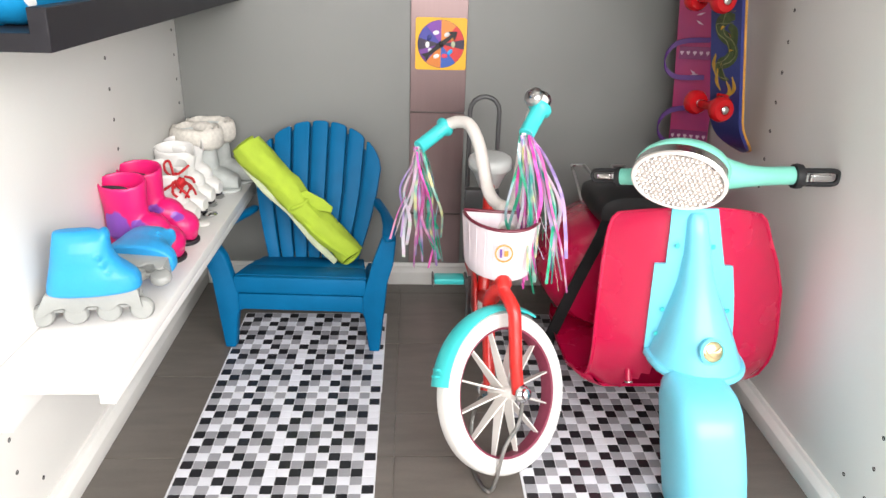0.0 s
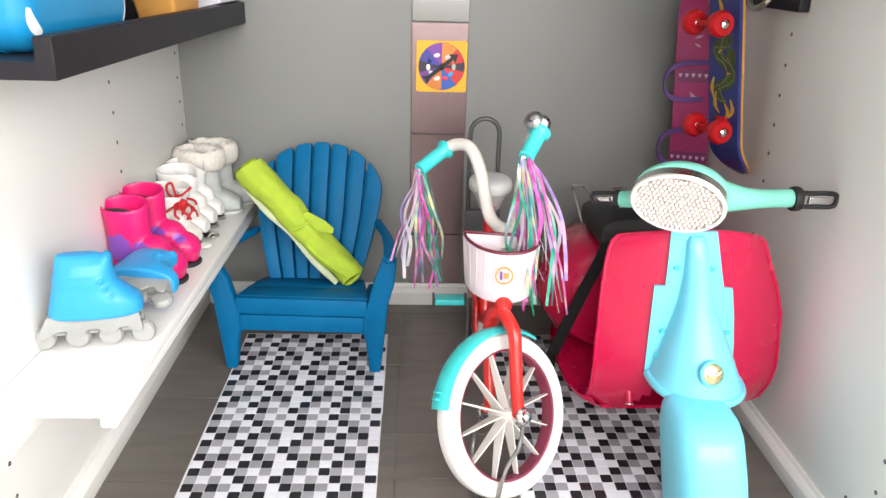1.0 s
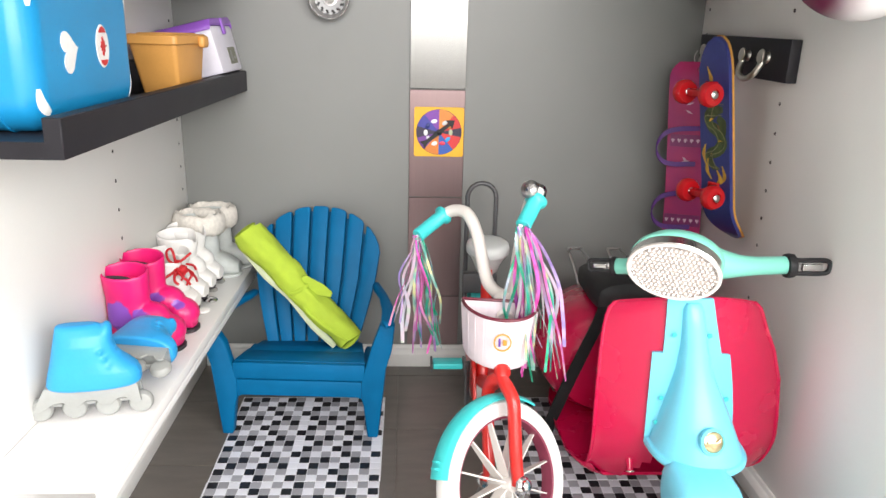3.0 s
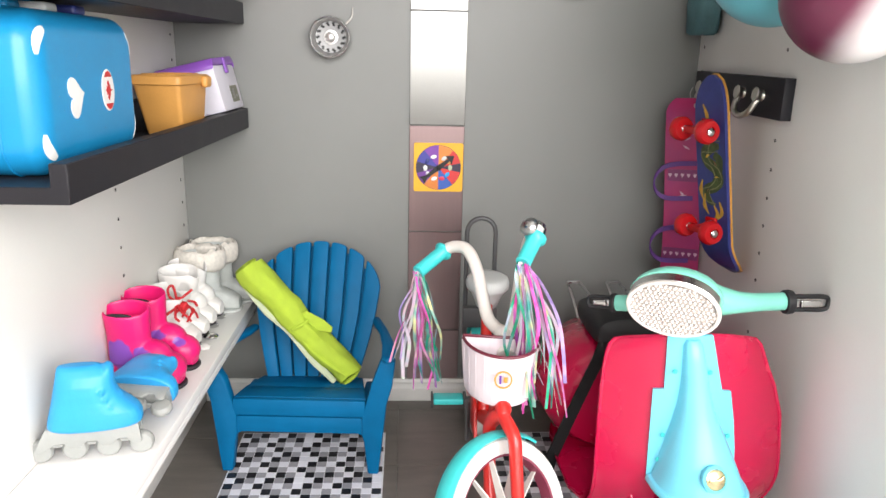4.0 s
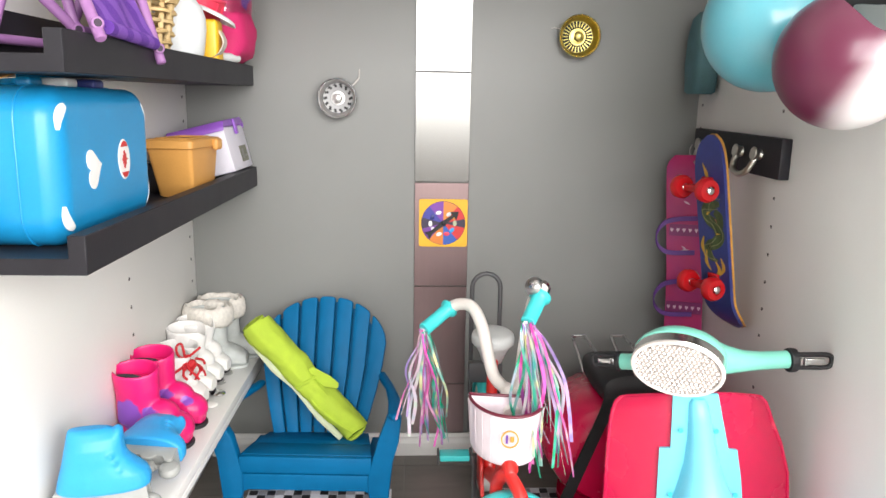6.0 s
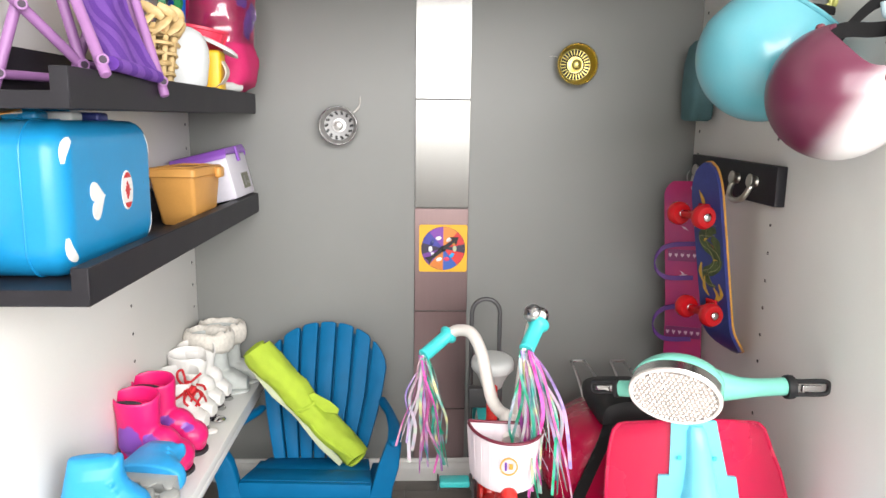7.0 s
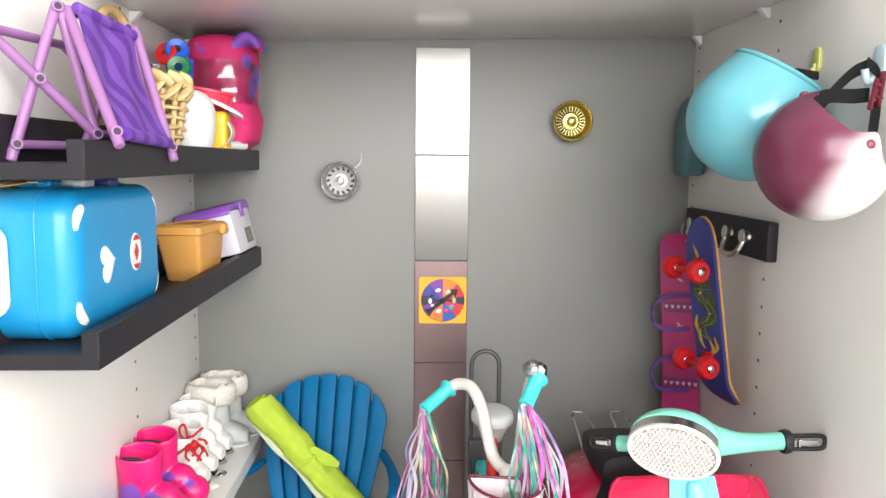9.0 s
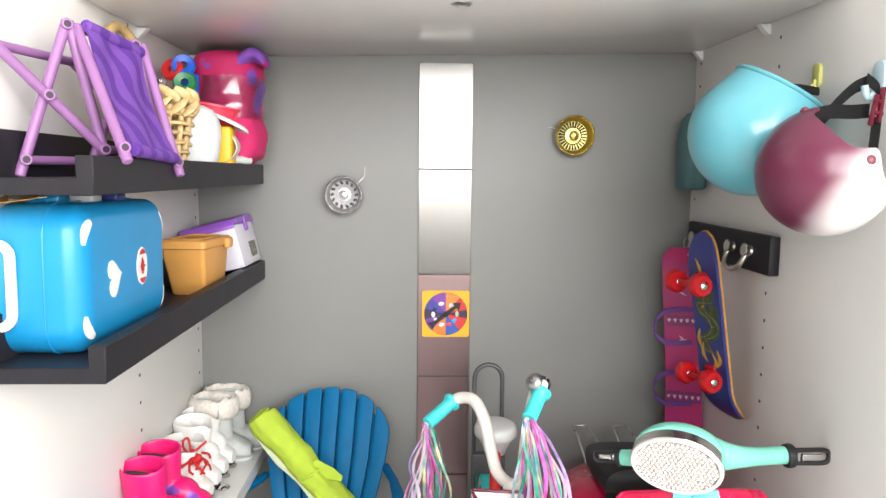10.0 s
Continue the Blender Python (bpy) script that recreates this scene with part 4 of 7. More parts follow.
    crank = wpart("crank", tube([(0.0335, -0.205, 0.045), (0.0335, -0.196, 0.1)], 0.0042, 8, 0, True, 0.6), M_DARKGREY, t, "dark grey crank arm")
    pd = wpart("pedal", box(-0.010, 0.0275, -0.204, -0.184, 0.0925, 0.1005, 0.002), M_AQUA, t, "aqua pedal with dark ends", crank)
    wpart("pedal_end", box(-0.013, -0.0105, -0.206, -0.182, 0.090, 0.1015, 0.001), M_DARKGREY, t, "", crank)
    wpart("pedal_end", box(0.028, 0.0315, -0.206, -0.182, 0.090, 0.1015, 0.001), M_DARKGREY, t, "", crank)
    return t


bicycle()


# ---- toy motor scooter ----
SHIELD = [(0.2685, 0.2290, 0.0635), (0.2672, 0.2292, 0.0705), (0.262, 0.2297, 0.0755), (0.252, 0.2305, 0.0785), (0.235, 0.2325, 0.0820), (0.205, 0.2377, 0.0880), (0.17, 0.2428, 0.0932),
          (0.135, 0.2450, 0.0952), (0.120, 0.2460, 0.0958), (0.105, 0.2467, 0.0960), (0.094, 0.2470, 0.0960), (0.083, 0.2470, 0.0956), (0.072, 0.2466, 0.0949), (0.062, 0.2462, 0.0950), (0.055, 0.2442, 0.0930), (0.051, 0.2425, 0.0905), (0.0495, 0.2415, 0.086)]


def shield_y(u, z):
    """The leg shield bows back at its sides and at its foot."""
    return -0.404 + 0.030 * u * u + (0.013 * ((0.115 - z) / 0.046) ** 2 if z < 0.115 else 0.0)


def shield_z(u, z):
    """Its top edge falls away to the sides."""
    return z - 0.015 * u * u * max(0.0, min(1.0, (z - 0.19) / 0.07))


def scooter():
    t = thing("toy_scooter", pose(0.23, -0.32, 0), "crimson and sky blue toy motor scooter leaning by the wall", "scooter")
    n = 48
    bm = bmesh.new()
    rows = []
    for z, c, h in SHIELD:
        rows.append([bm.verts.new((c + h * u, shield_y(u, z), shield_z(u, z))) for u in (-1 + 2 * j / n for j in range(n + 1))])
    for a, b in zip(rows, rows[1:]):
        for j in range(n):
            # the foot is cut away round the steering column
            mx, mz = (a[j].co.x + b[j + 1].co.x) / 2, (a[j].co.z + b[j].co.z) / 2
            if mz < 0.10 and 0.1875 + 0.75 * max(0.0, mz - 0.064) < mx < 0.297 - 0.75 * max(0.0, mz - 0.064):
                continue
            bm.faces.new((a[j], a[j + 1], b[j + 1], b[j]))
    bmesh.ops.delete(bm, geom=[v for v in bm.verts if not v.link_faces], context="VERTS")
    bmesh.ops.recalc_face_normals(bm, faces=bm.faces)
    shell(bm, 0.0035)
    shield = wpart("leg_shield", bm, M_RED, t, "glossy crimson leg shield")
    low = SHIELD[-1]
    edge = [(low[1] + low[2] * 0.82, shield_y(0.82, low[0]), low[0])] + [(c + h, shield_y(1, z), shield_z(1, z)) for z, c, h in SHIELD[::-1]]
    edge += [(SHIELD[0][1] + SHIELD[0][2] * u, shield_y(u, SHIELD[0][0]), shield_z(u, SHIELD[0][0])) for u in (0.75, 0.5, 0.25, 0, -0.25, -0.5, -0.75)]
    edge += [(c - h, shield_y(-1, z), shield_z(1, z)) for z, c, h in SHIELD] + [(low[1] - low[2] * 0.82, shield_y(-0.82, low[0]), low[0])]
    wpart("edge_bead", tube(edge, 0.0019, 8, 0, True, 1.0), M_RED, t, "", shield)

    # sky blue plate down the middle, stepped at its sides
    plate = [(0.2695, 0.1997, 0.2416), (0.245, 0.2006, 0.2482), (0.2125, 0.2017, 0.2573), (0.2110, 0.1922, 0.2668), (0.18, 0.1930, 0.2735), (0.15, 0.1937, 0.2785), (0.1165, 0.1946, 0.2820)]
    def plate_y(x, z):
        for (za, ca, ha), (zb, cb, hb) in zip(SHIELD, SHIELD[1:]):
            if za >= z >= zb:
                q = (za - z) / (za - zb)
                c, h = ca + (cb - ca) * q, ha + (hb - ha) * q
                return shield_y((x - c) / h, z)
        return shield_y((x - SHIELD[0][1]) / 0.07, z)
    bm = bmesh.new()
    rows = []
    for z, x0, x1 in plate:
        rows.append([bm.verts.new((x0 + (x1 - x0) * j / 8, plate_y(x0 + (x1 - x0) * j / 8, z) - 0.0042, z)) for j in range(9)])
    for a, b in zip(rows, rows[1:]):
        for j in range(8):
            bm.faces.new((a[j], a[j + 1], b[j + 1], b[j]))
    bmesh.ops.recalc_face_normals(bm, faces=bm.faces)
    bm.normal_update()
    bmesh.ops.solidify(bm, geom=bm.faces[:], thickness=0.0035)
    front = wpart("front_plate", bm, M_SKY, t, "sky blue front plate with small screws")
    # screws in darker aqua, the shade of their recesses put into the colour
    for x, z in ((0.2082, 0.2335), (0.2412, 0.2335), (0.2040, 0.1655), (0.2670, 0.1660), (0.2020, 0.1385)):
        y = plate_y(x, z) - 0.0078
        wpart("screw", moved(lathe([(0, 0.0008), (0.0009, 0.0008), (0.0021, 0.0006), (0.0025, 0), (0.0016, -0.0002), (0.0012, 0.0002), (0, 0.0002)], 14), along((x, y, z), (x, y - 1, z))), M_AQUA, t, "", front)

    # horn cover swelling down to a rounded lip
    secs = [(0.2655, 0.2225, 0.006, 0.004), (0.260, 0.2232, 0.0090, 0.0085), (0.245, 0.2255, 0.0105, 0.0115), (0.225, 0.2282, 0.0122, 0.0150), (0.200, 0.2310, 0.0160, 0.0210), (0.180, 0.2340, 0.0225, 0.0280), (0.160, 0.2368, 0.0295, 0.0362), (0.140, 0.2392, 0.0360, 0.0445), (0.126, 0.2404, 0.0408, 0.0495), (0.1195, 0.2407, 0.0430, 0.0515)]
    rings = []
    for z, c, h, d in secs:
        rings.append([(c + h * math.cos(a), -0.408 - d * max(0.0, math.sin(a)) ** 0.8, z) for a in (math.pi * j / 20 for j in range(21))] + [(c - h, -0.404, z), (c + h, -0.404, z)])
    cover = wpart("horn_cover", loft(rings), M_SKY, t, "sky blue horn cover swelling forward", front)
    lip = []
    for z, e in ((0.1202, 0.0), (0.1196, 0.0030), (0.1175, 0.0045), (0.1145, 0.0045), (0.1125, 0.0030), (0.1118, -0.002)):
        lip.append([(0.2407 + (0.0430 + e) * math.cos(a), -0.407 - (0.0515 + e) * max(0.0, math.sin(a)) ** 0.8, z) for a in (math.pi * j / 24 for j in range(25))] + [(0.2407 - 0.0430 - e, -0.402, z), (0.2407 + 0.0430 + e, -0.402, z)])
    wpart("cover_lip", loft(lip), M_SKY, t, "", cover)
    bc = Vector((0.2385, -0.4560, 0.1475))
    bd = bc + Vector((0.10, -0.95, 0.36))
    badge = wpart("badge_ring", moved(lathe([(0.0102, -0.006), (0.0125, -0.004), (0.0125, 0.0), (0.0105, 0.0015), (0.0098, 0.0008), (0.0098, -0.006)], 28, True), along(bc, bd)), M_SKY, t, "", cover)
    wpart("badge", moved(joined(lathe([(0, 0.0012), (0.008, 0.001), (0.0098, -0.0004), (0.0098, -0.005), (0, -0.005)], 28), prism([(-0.0075, 0.0045, 0.001), (-0.0022, 0.0008, 0.001), (0.0022, 0.0008, 0.001), (0.0075, 0.0045, 0.001), (0.0072, -0.0010, 0.001), (0.0, -0.0062, 0.001), (-0.0072, -0.0010, 0.001)], (0, 0, 0.0018), 0.0007)), along(bc, bd)), M_GOLD, t, "gold round badge", cover)

    # front mudguard and wheel
    fend = []
    for z, c, h, y0, y1 in ((0.1215, 0.2280, 0.016, -0.485, -0.440), (0.1203, 0.2280, 0.0235, -0.495, -0.436), (0.1165, 0.2278, 0.0285, -0.505, -0.432), (0.108, 0.2275, 0.0312, -0.514, -0.430), (0.095, 0.2280, 0.0325, -0.520, -0.430), (0.075, 0.2305, 0.0330, -0.526, -0.434), (0.05, 0.2335, 0.0336, -0.530, -0.440), (0.02, 0.2370, 0.0342, -0.532, -0.450), (0.003, 0.2390, 0.0342, -0.531, -0.456)):
        ring = []
        for j in range(28):
            a = 2 * math.pi * j / 28
            ca, sa = math.cos(a), math.sin(a)
            p = 0.62
            ring.append((c + h * math.copysign(abs(ca) ** p, ca), (y0 + y1) / 2 + (y1 - y0) / 2 * math.copysign(abs(sa) ** p, sa), z))
        fend.append(ring)
    guard = wpart("front_mudguard", loft(fend), M_SKY, t, "rounded sky blue front mudguard")
    wpart("front_tyre", moved(lathe([(0.018, -0.012), (0.044, -0.014), (0.0505, -0.008), (0.0518, 0), (0.0505, 0.008), (0.044, 0.014), (0.018, 0.012)], 40, True), Matrix.Translation((0.231, -0.475, 0.0525)) @ Matrix.Rotation(radians(90), 4, "Y")), M_SOFTBLACK, t, "black tyre", guard)

    # foot board, rear body, seat
    pan = []
    for y, z, x0, x1 in ((-0.362, 0.0520, 0.156, 0.322), (-0.352, 0.0505, 0.144, 0.328), (-0.33, 0.0520, 0.133, 0.334), (-0.29, 0.0560, 0.130, 0.325), (-0.23, 0.0570, 0.132, 0.315), (-0.20, 0.0585, 0.14, 0.31)):
        pan.append([(x0, y, z + 0.010), (x0 + 0.004, y, z + 0.003), (x0 + 0.014, y, z), (x1 - 0.014, y, z), (x1 - 0.004, y, z + 0.003), (x1, y, z + 0.010), (x1 - 0.001, y, z + 0.006), (x1 - 0.014, y, z - 0.004), (x0 + 0.014, y, z - 0.004), (x0 + 0.001, y, z + 0.006)])
    wpart("foot_board", loft(pan), M_RED, t, "crimson foot board curling up from the shield")
    for x in (0.1875, 0.2905):
        post = wpart("foot_boss", rod((x, -0.380, 0.090), (x, -0.390, 0.0725), 0.0042, 0.0036), M_RED, t)
        wpart("boss_screw", moved(lathe([(0, 0.001), (0.002, 0.0008), (0.0046, 0), (0.0046, -0.001), (0, -0.001)], 14), along((x, -0.3903, 0.0722), (x, -0.40, 0.05))), M_CHROME, t, "", post)
    body = []
    for y, zc, hh, c, h in ((-0.258, 0.120, 0.045, 0.222, 0.068), (-0.253, 0.120, 0.058, 0.222, 0.086), (-0.235, 0.123, 0.070, 0.222, 0.100), (-0.20, 0.123, 0.073, 0.222, 0.106), (-0.15, 0.121, 0.068, 0.222, 0.100), (-0.10, 0.116, 0.058, 0.222, 0.086), (-0.065, 0.112, 0.044, 0.222, 0.066), (-0.05, 0.110, 0.028, 0.222, 0.045)):
        ring = []
        for j in range(32):
            a = 2 * math.pi * j / 32
            ca, sa = math.cos(a), math.sin(a)
            narrow = 1 - 0.22 * max(0, sa) - 0.10 * max(0, -sa)
            ring.append((c + h * narrow * math.copysign(abs(ca) ** 0.75, ca), y, zc + hh * math.copysign(abs(sa) ** 0.8, sa)))
        body.append(ring)
    wpart("rear_body", loft(body), M_RED, t, "bulbous crimson rear body")
    seat = []
    for y, z, h, hh in ((-0.276, 0.2105, 0.042, 0.014), (-0.270, 0.213, 0.052, 0.020), (-0.245, 0.214, 0.055, 0.0235), (-0.21, 0.211, 0.055, 0.0225), (-0.16, 0.203, 0.050, 0.018), (-0.12, 0.196, 0.04, 0.012)):
        seat.append([(0.224 + h * math.copysign(abs(math.cos(a)) ** 0.55, math.cos(a)), y, z + hh * math.copysign(abs(math.sin(a)) ** 0.7, math.sin(a))) for a in (2 * math.pi * j / 24 for j in range(24))])
    wpart("seat", loft(seat), M_SOFTBLACK, t, "black padded seat")
    band = [(0.185, -0.262, 0.213), (0.172, -0.284, 0.196), (0.155, -0.287, 0.155), (0.140, -0.285, 0.112), (0.131, -0.276, 0.075), (0.127, -0.262, 0.045), (0.128, -0.25, 0.02)]
    rings = []
    for k, p in enumerate(smooth_path(band, 5)):
        s = Vector((0.0075, -0.002, 0.0035))
        q = Vector((0.0003, -0.0012, 0.0006))
        rings.append([p - s - q, p + s - q, p + s + q, p - s + q])
    wpart("strap", loft(rings), M_STRAP, t, "black webbing strap hanging from the seat")
    wpart("rear_tyre", moved(lathe([(0.018, -0.012), (0.046, -0.015), (0.0535, -0.008), (0.055, 0), (0.0535, 0.008), (0.046, 0.015), (0.018, 0.012)], 36, True), Matrix.Translation((0.222, -0.14, 0.0565)) @ Matrix.Rotation(radians(90), 4, "Y")), M_SOFTBLACK, t, "black tyre")
    for x in (0.1905, 0.2465):
        wpart("rack_wire", tube([(x + 0.005, -0.108, 0.150), (x - 0.004, -0.080, 0.190), (x - 0.0090, -0.062, 0.2070), (x - 0.0070, -0.060, 0.2085), (x + 0.007, -0.060, 0.2085), (x + 0.0092, -0.063, 0.2080), (x + 0.0125, -0.120, 0.2030), (x + 0.016, -0.165, 0.192)], 0.0018, 8, 3), M_STRAINER, t, "bent chrome rack wire")

    # handlebar head with the oval lamp
    o = Vector((0.1940, -0.423, 0.3020))
    head_m = Matrix.Translation(o) @ Matrix.Rotation(radians(-24), 4, "Z") @ Matrix.Rotation(radians(3.0), 4, "Y") @ Matrix.Rotation(radians(97), 4, "X")
    a0, b0 = 0.0415, 0.0268

    def oval(k, z, dx=0.0, dy=0.0, n=40):
        return [(a0 * k * math.cos(2 * math.pi * j / n) + dx, b0 * k * math.sin(2 * math.pi * j / n) + dy, z) for j in range(n)]
    head = wpart("handlebar_head", moved(loft([oval(0.985, -0.0170), oval(1.0, -0.0185, 0.0, 0.001), oval(0.985, -0.025, 0.001, 0.002), oval(0.92, -0.034, 0.002, 0.002), oval(0.80, -0.042, 0.003, 0.001), oval(0.58, -0.048, 0.003, 0), oval(0.25, -0.051, 0.003, 0)]), head_m), M_MINT, t, "mint handlebar head with an oval lamp")
    wpart("lamp_band", moved(loft([oval(0.97, 0.0), oval(1.0, -0.0005), oval(1.0, -0.0165), oval(0.97, -0.0172)]), head_m), M_LAMPBAND, t, "polished lamp band", head)
    wpart("lamp_ring", moved(loft([oval(0.985, 0.0), oval(1.0, 0.0022), oval(0.985, 0.0045), oval(0.94, 0.0055), oval(0.905, 0.0045), oval(0.90, 0.0005)], False), head_m), M_LENSRING, t, "ivory lamp ring", head)
    def dome(x, y):
        return 0.0022 * (1 - 0.6 * ((x / a0) ** 2 + (y / b0) ** 2))
    lens = bmesh.new()
    p = 0.0041
    rnd = random.Random(5)
    for i in range(-14, 15):
        for j in range(-9, 10):
            x, y = (i + 0.5 * (j % 2)) * p, j * p * 0.866
            if (x / (a0 * 0.9)) ** 2 + (y / (b0 * 0.9)) ** 2 < 1.0:
                hexa = [(math.cos(math.pi / 6 + k * math.pi / 3), math.sin(math.pi / 6 + k * math.pi / 3)) for k in range(6)]
                base = [lens.verts.new((x + p * 0.5774 * u, y + p * 0.5774 * v, 0.0019 + dome(x + p * 0.5774 * u, y + p * 0.5774 * v))) for u, v in hexa]
                mid = [lens.verts.new((x + p * 0.46 * u, y + p * 0.46 * v, 0.0028 + dome(x, y))) for u, v in hexa]
                tip = lens.verts.new((x + rnd.uniform(-0.0003, 0.0003), y + rnd.uniform(-0.0003, 0.0003), rnd.uniform(0.0011, 0.0018) + dome(x, y)))
                for k in range(6):
                    lens.faces.new((base[k], base[(k + 1) % 6], mid[(k + 1) % 6], mid[k]))
                    lens.faces.new((mid[k], mid[(k + 1) % 6], tip))
    bmesh.ops.remove_doubles(lens, verts=lens.verts, dist=0.0002)
    wpart("lamp_lens", moved(lens, head_m), M_LENS, t, "silvered faceted lamp lens", head, 20)
    wpart("lamp_reflector", moved(loft([oval(0.9, 0.0006), oval(0.9, -0.003)]), head_m), M_LENS, t, "", head)
    # right arm flows out of the head
    arm = []
    for x, y, z, ry, rz in ((0.212, -0.386, 0.300, 0.018, 0.026), (0.226, -0.388, 0.2998, 0.0180, 0.0235), (0.240, -0.391, 0.2995, 0.0165, 0.0180), (0.253, -0.393, 0.2985, 0.0138, 0.0135), (0.268, -0.394, 0.2975, 0.0108, 0.0102), (0.285, -0.392, 0.2970, 0.0092, 0.0088), (0.314, -0.390, 0.2975, 0.0088, 0.0085)):
        arm.append([(x, y + ry * math.cos(a), z + rz * math.sin(a)) for a in (2 * math.pi * j / 22 for j in range(22))])
    wpart("right_arm", loft(arm), M_MINT, t, "", head)
    wpart("left_stub", rod((0.190, -0.396, 0.2965), (0.1570, -0.368, 0.2872), 0.0085, 0.0078, 18), M_MINT, t, "", head)

    def lever(m):
        c = wpart("grip_clamp", moved(joined(lathe([(0.0085, 0), (0.0112, 0.0005), (0.0118, 0.004), (0.0112, 0.0075), (0.0085, 0.008)], 20, True)), m), M_SOFTBLACK, t, "black lever clamp", head)
        wpart("lever_frame", moved(tube([(0.0075, 0, 0.004), (0.0075, 0, 0.020), (0.0075, 0, 0.038), (0.0045, 0, 0.0435), (-0.0025, 0, 0.0435), (-0.0055, 0, 0.038), (-0.0055, 0, 0.020), (-0.0055, 0, 0.004)], 0.0024, 8, 3), m), M_SOFTBLACK, t, "", c)
        wpart("lever_blade", moved(joined(box(-0.003, 0.0045, -0.004, 0.0, 0.003, 0.014, 0.001), box(-0.0022, 0.0035, -0.003, -0.0005, 0.018, 0.036, 0.001), box(-0.0028, 0.0042, -0.0045, 0.0, 0.0155, 0.0185, 0.0008)), m), M_CHROME, t, "chrome lever blade", c)
    def lever_pose(a, b):
        """z along the grip, x up."""
        a, b = Vector(a), Vector(b)
        z = (b - a).normalized()
        x = (Vector((0, 0, 1)) - z * z.z).normalized()
        y = z.cross(x)
        return Matrix(((x.x, y.x, z.x, a.x), (x.y, y.y, z.y, a.y), (x.z, y.z, z.z, a.z), (0, 0, 0, 1)))
    lever(Matrix.Translation((0.3125, -0.391, 0.2972)) @ Matrix.Rotation(radians(90), 4, "Y"))
    lever(lever_pose((0.1590, -0.3695, 0.2878), (0.130, -0.350, 0.2815)) @ Matrix.Diagonal((0.8, 0.8, 0.66, 1)))
    return t


scooter()


# ---- shoes on the bench (each built toe forward along x, sole at z = 0) ----
def soft(ob, voxel, times=6):
    """Melts the joined shapes of a part into one skin."""
    r = ob.modifiers.new("melt", "REMESH")
    r.mode, r.voxel_size, r.use_smooth_shade = "VOXEL", voxel, True
    s = ob.modifiers.new("ease", "SMOOTH")
    s.iterations, s.factor = times, 0.5
    return ob


def foot_bm(x0, x1, half, z0, top, toe_up=0.0, n=12):
    """The foot of a boot from heel x0 to toe x1."""
    rings = []
    for i in range(n + 1):
        u = i / n
        x = x0 + (x1 - x0) * u
        end = math.sin(math.pi * min(1, max(0, 0.06 + 0.88 * u))) ** 0.35
        w = half * (0.84 + 0.22 * math.sin(math.pi * (0.15 + 0.75 * u))) * end
        h = top * (1.05 - 0.42 * u ** 1.6) * (0.35 + 0.65 * end)
        lift = toe_up * max(0, u - 0.6) ** 2
        rings.append([(x, w * math.copysign(abs(math.cos(a)) ** 0.7, math.cos(a)), z0 + lift + h / 2 + h / 2 * math.copysign(abs(math.sin(a)) ** 0.75, math.sin(a))) for a in (2 * math.pi * j / 20 for j in range(20))])
    return loft(rings)


def shaft_bm(x, rx, ry, z0, z1, wall=0.0028, lean=0.0, flare=1.06, notch=0.0, slope=0.0):
    """A hollow boot leg, its rim higher on the inner side by slope."""
    rings = []
    for k, (z, q, ins) in enumerate(((z0, 1.02, 0), ((z0 + z1) / 2, 0.97, 0), (z1 - 0.003, flare, 0), (z1, flare, wall * 0.35), (z1, flare, wall * 0.8), (z1 - 0.003, flare, wall), ((z0 + z1) / 2, 0.97, wall), (z0 + (z1 - z0) * 0.3, 0.95, wall))):
        c = x + lean * (z - z0)
        rings.append([(c + (rx * q - ins) * math.cos(a), (ry * q - ins) * math.sin(a), z - (notch * max(0, math.cos(a)) ** 8 - slope * (0.5 + 0.5 * math.sin(a)) if z > z1 - 0.004 else 0)) for a in (2 * math.pi * j / 28 for j in range(28))])
    return loft(rings)


def sole_bm(x0, x1, half, z0, z1):
    pts = []
    for j in range(32):
        a = 2 * math.pi * j / 32
        u = (math.cos(a) + 1) / 2
        w = half * (0.86 + 0.2 * u)
        pts.append(((x0 + x1) / 2 + (x1 - x0) / 2 * math.copysign(abs(math.cos(a)) ** 0.7, math.cos(a)), w * math.copysign(abs(math.sin(a)) ** 0.8, math.sin(a)), z0))
    return prism(pts, (0, 0, z1 - z0), 0.0008, 2, 60)


